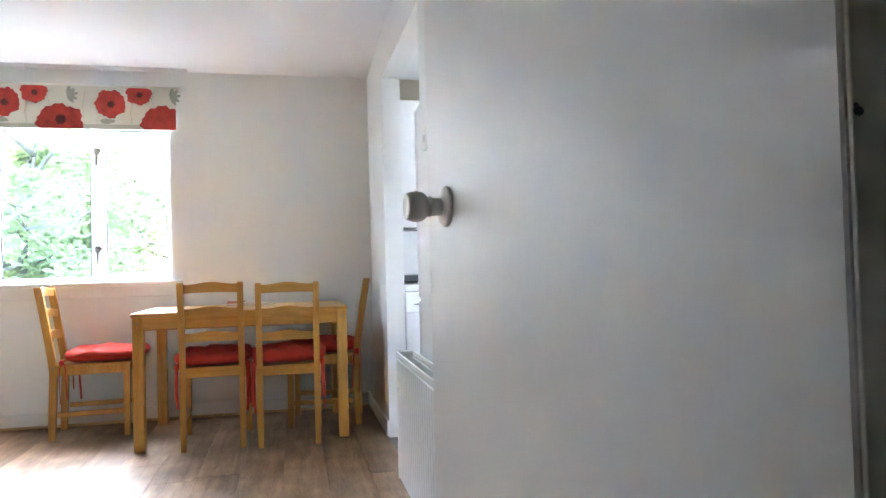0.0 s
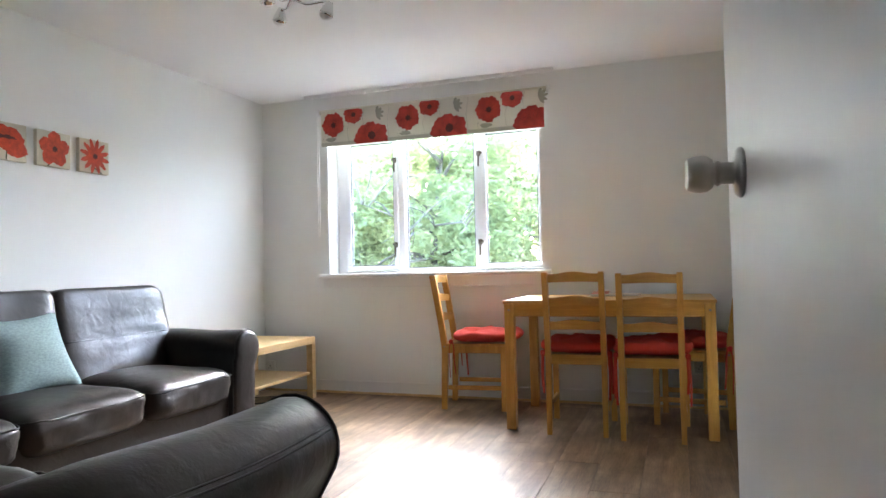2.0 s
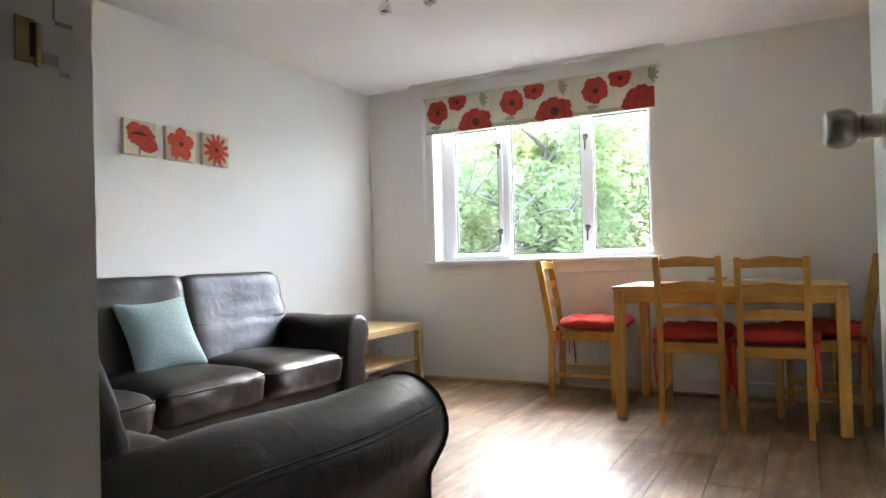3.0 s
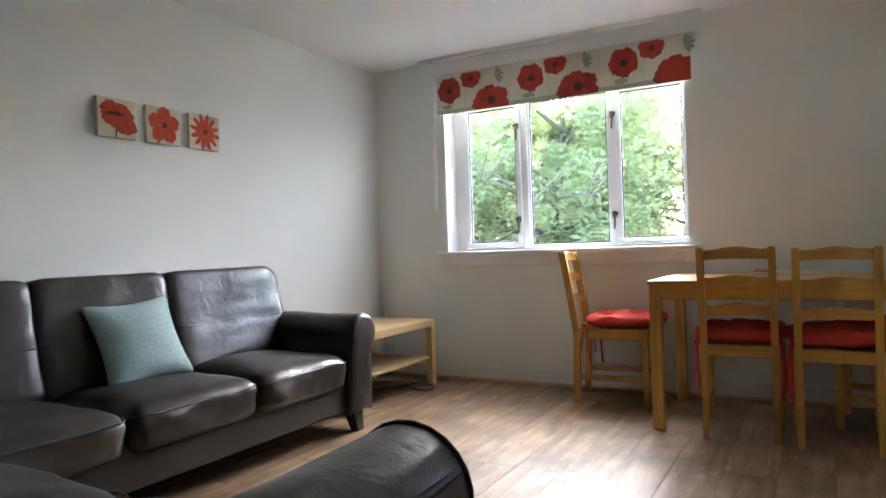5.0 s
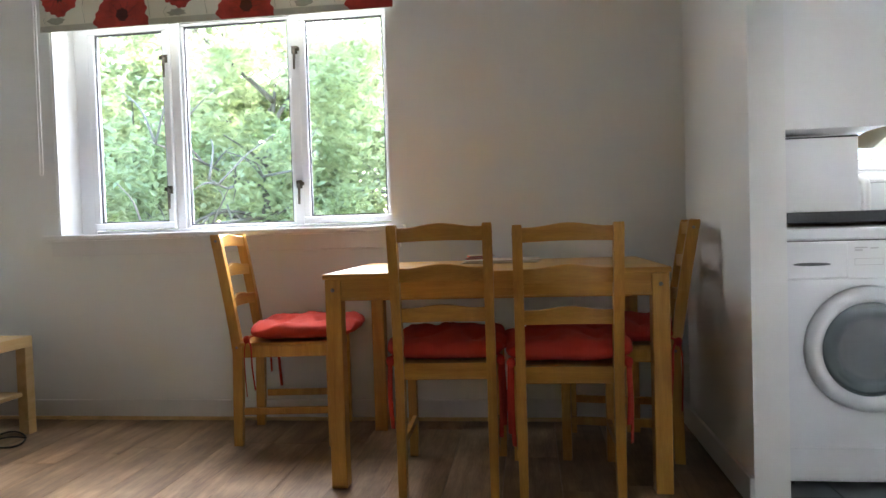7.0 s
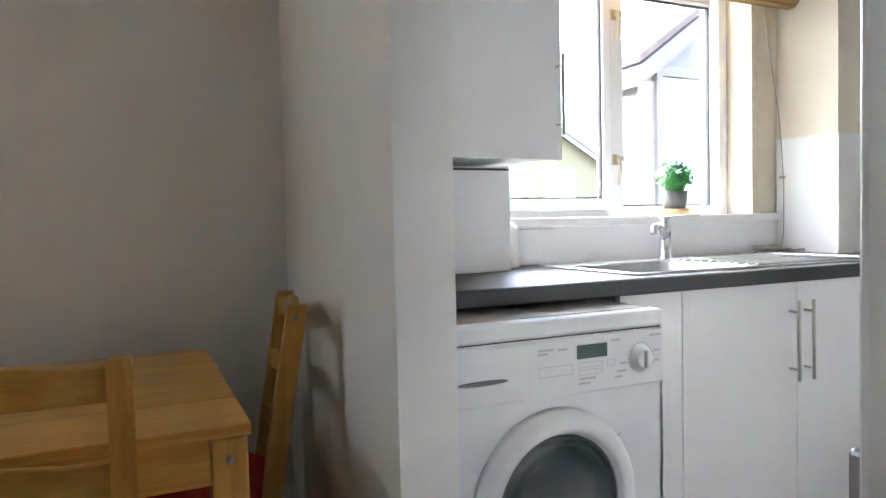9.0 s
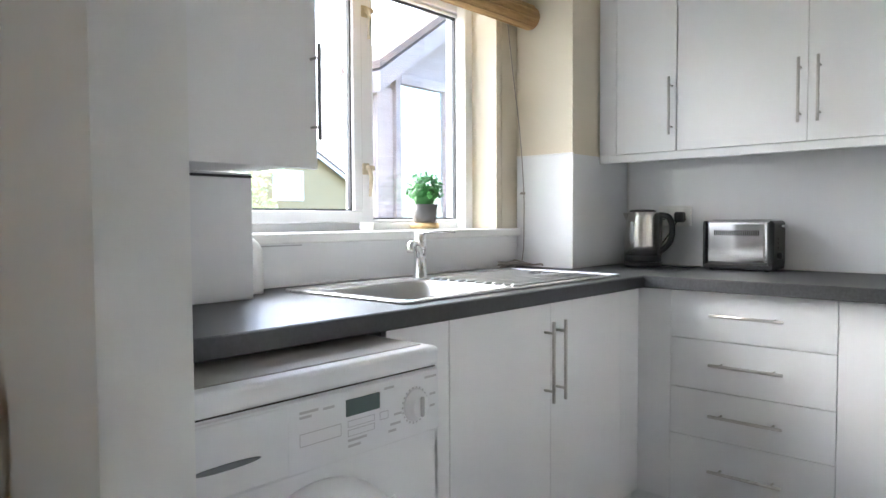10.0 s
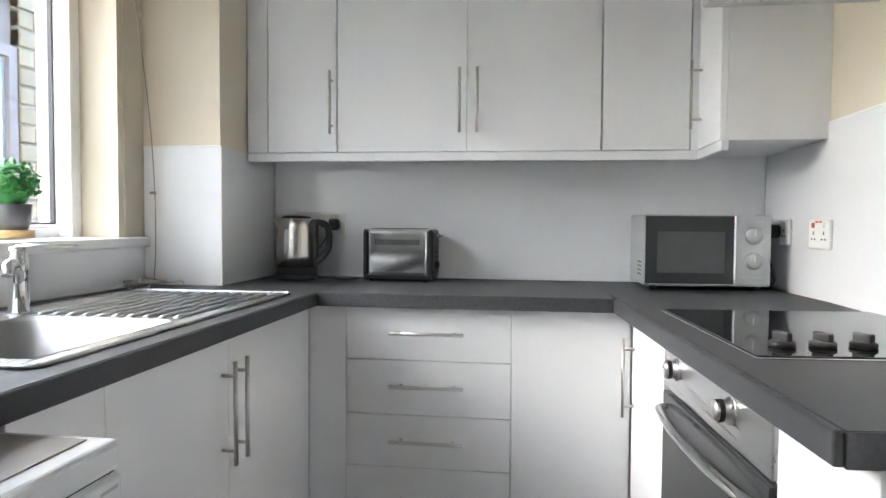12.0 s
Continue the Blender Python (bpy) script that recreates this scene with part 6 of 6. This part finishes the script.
# potted plant on the sill
po = thing("potted_plant", (2.013, 5.232, KZ0_N + 0.003), "small artificial green plant in a grey pot", "plant")
PZ = KZ0_N + 0.003
P = Matrix.Translation((2.013, 5.232, PZ))
part("wooden_saucer", lathe(bm_new(), [(0, 0), (0.058, 0), (0.058, 0.022), (0, 0.022)], P, 30), BIRCH, po)
part("pot", lathe(bm_new(), [(0, 0.022), (0.040, 0.022), (0.048, 0.045), (0.053, 0.095), (0.049, 0.095), (0.045, 0.088), (0, 0.086)], P, 30), POTG, po)
rnd = random.Random(7)
for g in range(3):
    b = bm_new()
    for i in range(190):
        th, ph = rnd.uniform(0, 6.283), math.acos(rnd.uniform(-0.45, 1))
        rr = 0.074 * rnd.uniform(0.6, 1.06)
        c = P @ Vector((rr * math.sin(ph) * math.cos(th), rr * math.sin(ph) * math.sin(th), 0.150 + rr * 0.95 * math.cos(ph)))
        out = (c - P @ Vector((0, 0, 0.12))).normalized()
        rot = out.to_track_quat("Z", "Y").to_matrix().to_4x4() @ Matrix.Rotation(rnd.uniform(0, 6.3), 4, "Z") @ Matrix.Rotation(rnd.uniform(-0.7, 0.7), 4, "X")
        m = Matrix.Translation(c) @ rot
        s = rnd.uniform(0.008, 0.013)
        v = [b.verts.new(m @ Vector(q)) for q in ((0, -s, 0.002), (s * 0.62, 0, -0.001), (0, s, -0.003), (-s * 0.62, 0, -0.001))]
        b.faces.new((v[0], v[1], v[2]))
        b.faces.new((v[0], v[2], v[3]))
    part("foliage", b, LEAFP, po)
part("stems", puff(bm_new(), (2.013, 5.232, PZ + 0.125), (0.046, 0.046, 0.045), 1, 1, 14, 10), LEAFP, po)

# bamboo blind rolled up above the kitchen window, with its cord
kb = thing("bamboo_blind", (1.7, 5.012, 1.93), "woven bamboo blind rolled up over the kitchen window", "blind")
pts = [(0.95 + 1.515 * i / 8, 5.027, 1.945 + 0.003 * math.sin(i * 2)) for i in range(9)]
part("roll", tube(bm_new(), pts, 0.048, 18), BAMBOO, kb)
b = bm_new()
for i in range(9):
    a = 2 * math.pi * i / 9
    tube(b, [(0.95, 5.027 + 0.048 * math.cos(a), 1.945 + 0.048 * math.sin(a)), (2.446, 5.027 + 0.0485 * math.cos(a), 1.946 + 0.0485 * math.sin(a))], 0.0035, 6)
part("slats", b, BAMBOO, kb)
part("hanging_mat", bx(bm_new(), 0.96, 2.435, 5.072, 5.078, 1.95, 2.2), BAMBOO, kb)
part("head_rail", bx(bm_new(), 0.95, 2.44, 5.067, YW_N, 2.2, 2.23, 0.003), BIRCH, kb)
part("pull_cord", tube(bm_new(), smooth_line([(2.31, 5.042, 1.92), (2.35, 5.042, 1.7), (2.4, 5.042, 1.45), (2.425, 5.042, 1.22), (2.427, 5.042, 1.10), (2.425, 5.042, 0.99), (2.4, 5.032, WT + 0.03), (2.39, 5.022, WT + 0.004)], 5), 0.0022, 6), BARK, kb)
part("cord_cleat", tube(bm_new(), [(2.415, 5.052, 1.21), (2.441, 5.052, 1.213)], 0.004, 6), BARK, kb)
part("cleat_post", bx(bm_new(), 2.428, 2.4455, 5.048, 5.058, 1.207, 1.217), BARK, kb)
cc = thing("coiled_cord", (2.31, 5.012, WT), "tangle of brown blind cord on the worktop", "cord")
rnd = random.Random(3)
pts = [(2.31 + 0.085 * math.cos(k * 1.9) + rnd.uniform(-0.045, 0.045), 5.02 + 0.045 * math.sin(k * 2.3) + rnd.uniform(-0.012, 0.012), WT + 0.006 + 0.022 * rnd.random()) for k in range(24)] + [(2.41, 4.98, WT + 0.012), (2.425, 4.95, WT + 0.016), (2.41, 4.935, WT + 0.012)]
part("cord", tube(bm_new(), smooth_line(pts, 5), 0.0034, 6), BARK, cc)

# the oven run stands a little out of square
turn = Matrix.Translation((2.318, 3.524, 0)) @ Matrix.Rotation(radians(RUN), 4, "Z") @ Matrix.Translation((-2.318, -3.524, 0))
for ob in OVEN_RUN:
    ob.matrix_basis = turn @ Matrix.Translation(ob.location)


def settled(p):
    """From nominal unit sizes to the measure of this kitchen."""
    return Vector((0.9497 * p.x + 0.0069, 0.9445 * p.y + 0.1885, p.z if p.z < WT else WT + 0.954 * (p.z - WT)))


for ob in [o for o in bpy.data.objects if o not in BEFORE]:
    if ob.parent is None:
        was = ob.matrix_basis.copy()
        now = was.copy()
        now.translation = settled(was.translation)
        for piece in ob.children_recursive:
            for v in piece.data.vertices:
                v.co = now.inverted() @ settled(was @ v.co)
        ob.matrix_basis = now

# ---- outside: two storeys up, trees before the living room, a neighbour's wing by the kitchen ----
GZ = -2.9
part("ground", bx(bm_new(), -700, 700, -60, 1400, GZ - 0.5, GZ), GRASS, kind="structure")


def leaf_cloud(bm, c, r, n, rnd, size=(0.05, 0.10)):
    for _ in range(n):
        d = Vector((rnd.gauss(0, 1), rnd.gauss(0, 1), rnd.gauss(0, 1)))
        d.normalize()
        p = Vector(c) + d * (r * rnd.uniform(0.35, 1.0))
        s = rnd.uniform(*size)
        q = Euler((rnd.uniform(-0.9, 0.9), rnd.uniform(-0.9, 0.9), rnd.uniform(0, 6.3))).to_matrix()
        v = [bm.verts.new(p + q @ Vector(w)) for w in ((0, -s, 0), (s * 0.5, -s * 0.15, 0.012), (0, s, -0.01), (-s * 0.5, -s * 0.15, 0.012))]
        bm.faces.new((v[0], v[1], v[2]))
        bm.faces.new((v[0], v[2], v[3]))


def tree(base, height, spread, seed, lean=(0, 0), clumps=60, per=110, size=(0.05, 0.10), bare=0, label="leafy green tree with pale grey branches"):
    rnd = random.Random(seed)
    t = thing("tree", base, label, "tree", "trees outside the window")
    b0 = Vector(base)
    top = b0 + Vector((lean[0], lean[1], height * 0.72))
    trunk = smooth_line([b0, b0 + Vector((lean[0] * 0.2 + 0.1, lean[1] * 0.2, height * 0.25)), b0 + Vector((lean[0] * 0.6 - 0.08, lean[1] * 0.6, height * 0.5)), top], 5)
    r = [0.15 * (1 - 0.9 * i / (len(trunk) - 1)) for i in range(len(trunk))]
    tb = tube(bm_new(), trunk, r, 10)
    tips = []
    for k in range(16):
        i = int(len(trunk) * (0.30 + 0.65 * k / 16))
        p = trunk[min(i, len(trunk) - 1)]
        a = k * 2.4 + rnd.uniform(-0.4, 0.4)
        ln = spread * rnd.uniform(0.5, 0.95)
        e = p + Vector((math.cos(a) * ln, math.sin(a) * ln, rnd.uniform(0.1, 0.8)))
        mid = (p + e) / 2 + Vector((rnd.uniform(-0.25, 0.25), rnd.uniform(-0.25, 0.25), rnd.uniform(-0.1, 0.3)))
        line = smooth_line([p, mid, e], 5)
        tube(tb, line, [0.04 * (1 - 0.85 * j / (len(line) - 1)) for j in range(len(line))], 7)
        tips.append(e)
        tips.append(mid)
        for _ in range(2):
            s = line[rnd.randint(3, len(line) - 2)]
            e2 = s + Vector((rnd.uniform(-0.7, 0.7), rnd.uniform(-0.7, 0.7), rnd.uniform(-0.1, 0.6)))
            tube(tb, smooth_line([s, (s + e2) / 2 + Vector((0.05, -0.06, 0.06)), e2], 4), [0.02 - 0.0017 * j for j in range(9)], 6)
            tips.append(e2)
    for k in range(bare):
        p = trunk[int(len(trunk) * (0.60 + 0.16 * k / bare))]
        e = p + Vector((-1.6 + 3.6 * k / bare + rnd.uniform(-0.3, 0.3), -rnd.uniform(3.0, 3.8), rnd.uniform(-0.5, 0.4)))
        line = smooth_line([p, p + (e - p) * 0.35 + Vector((rnd.uniform(-0.2, 0.2), 0, rnd.uniform(0, 0.3))), p + (e - p) * 0.7 + Vector((rnd.uniform(-0.2, 0.2), 0, rnd.uniform(-0.25, 0.1))), e], 5)
        tube(tb, line, [0.027 * (1 - 0.8 * j / (len(line) - 1)) for j in range(len(line))], 7)
        for _ in range(5):
            s = line[rnd.randint(6, len(line) - 2)]
            e2 = s + Vector((rnd.uniform(-0.6, 0.6), rnd.uniform(-0.4, 0.2), rnd.uniform(-0.2, 0.5)))
            tube(tb, smooth_line([s, (s + e2) / 2 + Vector((0.05, -0.04, 0.06)), e2], 4), [0.014 - 0.0012 * j for j in range(9)], 5)
    part("trunk", tb, TRUNK, t)
    for g, lm in enumerate((LEAF1, LEAF2)):
        cb_ = bm_new()
        for k in range(clumps // 2):
            p = tips[rnd.randrange(len(tips))] + Vector((rnd.gauss(0, 0.35), rnd.gauss(0, 0.35), rnd.gauss(0.1, 0.35)))
            leaf_cloud(cb_, p, rnd.uniform(0.25, 0.6), per, rnd, size)
        part("crown", cb_, lm, t)
    return t


tree((-3.9, 10.6, GZ), 8.0, 2.6, 11, (0.3, 0.0), 190, 190, (0.04, 0.08), 7)
tree((-7.4, 10.8, GZ), 8.6, 2.7, 12, (0.2, 0.2), 190, 190, (0.04, 0.08), 4)
tree((-2.2, 13.2, GZ), 8.2, 3.0, 13, (0, 0.3), 140, 150, (0.05, 0.10))
tree((-10.5, 13.5, GZ), 8.5, 3.2, 14, (0, 0.3), 110, 110, (0.08, 0.14))
tree((-5.3, 15.5, GZ), 9.8, 3.6, 15, (0, 0.3), 170, 110, (0.08, 0.15))
tree((-9.0, 18.5, GZ), 11.5, 4.2, 16, (0, 0.3), 170, 110, (0.10, 0.18))

# a far bank of woodland
rnd = random.Random(5)
b = bm_new()
for i in range(150):
    leaf_cloud(b, (-30 + 60 * rnd.random(), 30 + rnd.uniform(-2, 4), GZ + 4.8 * rnd.random() ** 0.8), rnd.uniform(0.9, 1.8), 90, rnd, (0.15, 0.3))
tagged(part("far_woodland", b, LEAF2), "far bank of green trees and shrubs", "woodland", kind="stuff")
b = bm_new()
for i in range(120):
    leaf_cloud(b, (5 + 3.9 * rnd.random(), 17 + rnd.uniform(-0.5, 0.5), GZ + 5.0 * rnd.random()), rnd.uniform(0.4, 0.8), 80, rnd, (0.06, 0.12))
tagged(part("hedge", b, LEAF1), "green garden hedge across the way", "hedge", kind="stuff")

# neighbour's wing: cladding boards, gable board, window, brick
nb = thing("neighbour_wing", (4.2, 7.0, GZ), "neighbouring wing with grey timber cladding and buff brick", "building")
NY = 6.6


def verge(x):
    return 1.93 + (x - 3.05) * 0.70


part("wall", bx(bm_new(), 3.05, 4.9, NY + 0.02, NY + 0.25, GZ, 1.92), CLAD, nb)
b = bm_new()
v = [b.verts.new(p) for p in ((3.05, NY + 0.02, 1.92), (4.9, NY + 0.02, 1.92), (4.9, NY + 0.02, verge(4.9)), (3.05, NY + 0.25, 1.92), (4.9, NY + 0.25, 1.92), (4.9, NY + 0.25, verge(4.9)))]
for f in ((0, 1, 2), (5, 4, 3), (0, 3, 4, 1), (1, 4, 5, 2), (2, 5, 3, 0)):
    b.faces.new([v[i] for i in f])
part("gable", b, CLAD, nb)
for i in range(30):
    z = GZ + 0.05 + i * 0.165
    xs = 3.05 if z < 1.9 else 3.05 + (z - 1.93) / 0.70 + 0.16
    if xs < 3.72:
        if z > 2.0:
            part("board", bx(bm_new(), xs, 3.75, NY - 0.004, NY + 0.02, z, z + 0.155, 0.004, 1), CLAD, nb)
part("board", bx(bm_new(), 3.05, 3.19, NY - 0.004, NY + 0.02, GZ, 1.95, 0.004, 1), CLAD, nb)
for off, w in ((0.0, 0.13), (0.15, 0.05)):
    b = bm_new()
    lp = [[(x, y, verge(x) + off + dz) for y, dz in ((NY - 0.09, 0), (NY + 0.3, 0), (NY + 0.3, w), (NY - 0.09, w))] for x in (3.0, 4.9)]
    part("bargeboard" if off == 0 else "roof_edge", rings(b, lp, smooth=False), CLAD if off == 0 else ROOFT, nb)
wn_ = part("window", bx(bm_new(), 3.235, 3.675, NY - 0.002, NY + 0.02, 0.55, 2.0), OUTGLASS, nb)
b = bm_new()
for q in ((3.19, 3.24, 0.5, 2.05), (3.67, 3.73, 0.5, 2.05), (3.24, 3.67, 0.5, 0.56), (3.24, 3.67, 1.985, 2.05)):
    bx(b, q[0], q[1], NY - 0.03, NY + 0.021, q[2], q[3], 0.004)
part("window_frame", b, CLAD, wn_)
for i in range(34):
    for j in range(5):
        z = -0.25 + i * 0.105
        x = 3.735 + j * 0.225 - (0.11 if i % 2 else 0)
        xa = max(x, 3.735)
        part("brick", bx(bm_new(), xa, x + 0.213, NY - 0.045, NY + 0.02, z, z + 0.092, 0.006, 1), BRICKM, nb)
part("mortar", bx(bm_new(), 3.735, 4.9, NY - 0.03, NY + 0.021, GZ, 3.4), MORTAR, nb)
nb.location.x -= 0.05

# far house: a rendered gable end
fh = thing("far_house", (13.2, 27, GZ), "pale rendered gable house with brown tiled roof", "house")


def gable_z(x):
    return 5.35 - abs(x - 13.2) * 0.575


b = bm_new()
rings(b, [[(8.5, y, GZ), (17.9, y, GZ), (17.9, y, gable_z(17.9)), (13.2, y, gable_z(13.2)), (8.5, y, gable_z(5.9))] for y in (25, 33)], smooth=False)
part("wall", b, RENDERW, fh)
for sx in (-1, 1):
    xe = 13.2 + sx * 5.1
    b = bm_new()
    rings(b, [[(13.2, y, 5.37), (xe, y, gable_z(xe) + 0.02), (xe, y, gable_z(xe) + 0.16), (13.2, y, 5.53)] for y in (24.7, 33.3)], smooth=False)
    part("roof", b, ROOFT, fh)
    b = bm_new()
    rings(b, [[(13.2, y, 5.22), (xe, y, gable_z(xe) - 0.13), (xe, y, gable_z(xe) + 0.01), (13.2, y, 5.36)] for y in (24.66, 24.7)], smooth=False)
    part("bargeboard", b, UPVC, fh)
for x in (9.8, 12.0, 14.4):
    for z in (-1.0, 1.9):
        w_ = part("window", bx(bm_new(), x, x + 1.2, 24.96, 25.0, z, z + 1.0), OUTGLASS, fh)
        bm_ = bm_new()
        for q in ((x - 0.07, x, z - 0.07, z + 1.07), (x + 1.2, x + 1.27, z - 0.07, z + 1.07), (x, x + 1.2, z - 0.07, z), (x, x + 1.2, z + 1.0, z + 1.07), (x + 0.57, x + 0.63, z, z + 1.0)):
            bx(bm_, q[0], q[1], 24.92, 25.0, q[2], q[3])
        part("frame", bm_, UPVC, w_)

# ---- floor pieces ----
rnd = random.Random(2)
x = XL
while x < XR - 0.001:
    x1 = min(x + 0.198, XR)
    y = YE1 - 1.7 - rnd.uniform(0, 1.2)
    while y < YW:
        y1 = min(y + 1.285, YW)
        ya = max(y, -1.1)
        if y1 - ya > 0.02 and not (x1 < -1.25 and y1 < 0.5):
            part("plank", bx(bm_new(), x + 0.0006, x1 - 0.0006, ya + 0.0006, y1 - 0.0006, -0.012, 0.0, 0.0007, 1), LAMINATE, fl)
        y = y1
    x = x1
for i in range(9):
    for j in range(8):
        x0, y0 = XK - 0.11 + i * 0.305, YB + j * 0.305
        x1, y1 = min(x0 + 0.302, XB), min(y0 + 0.302, YW)
        if x1 > x0 + 0.01 and y1 > y0 + 0.01:
            part("floor_tile", bx(bm_new(), x0 + 0.0015, x1, y0 + 0.0015, y1, -0.012, -0.001, 0.001, 1), VINYL, fl)
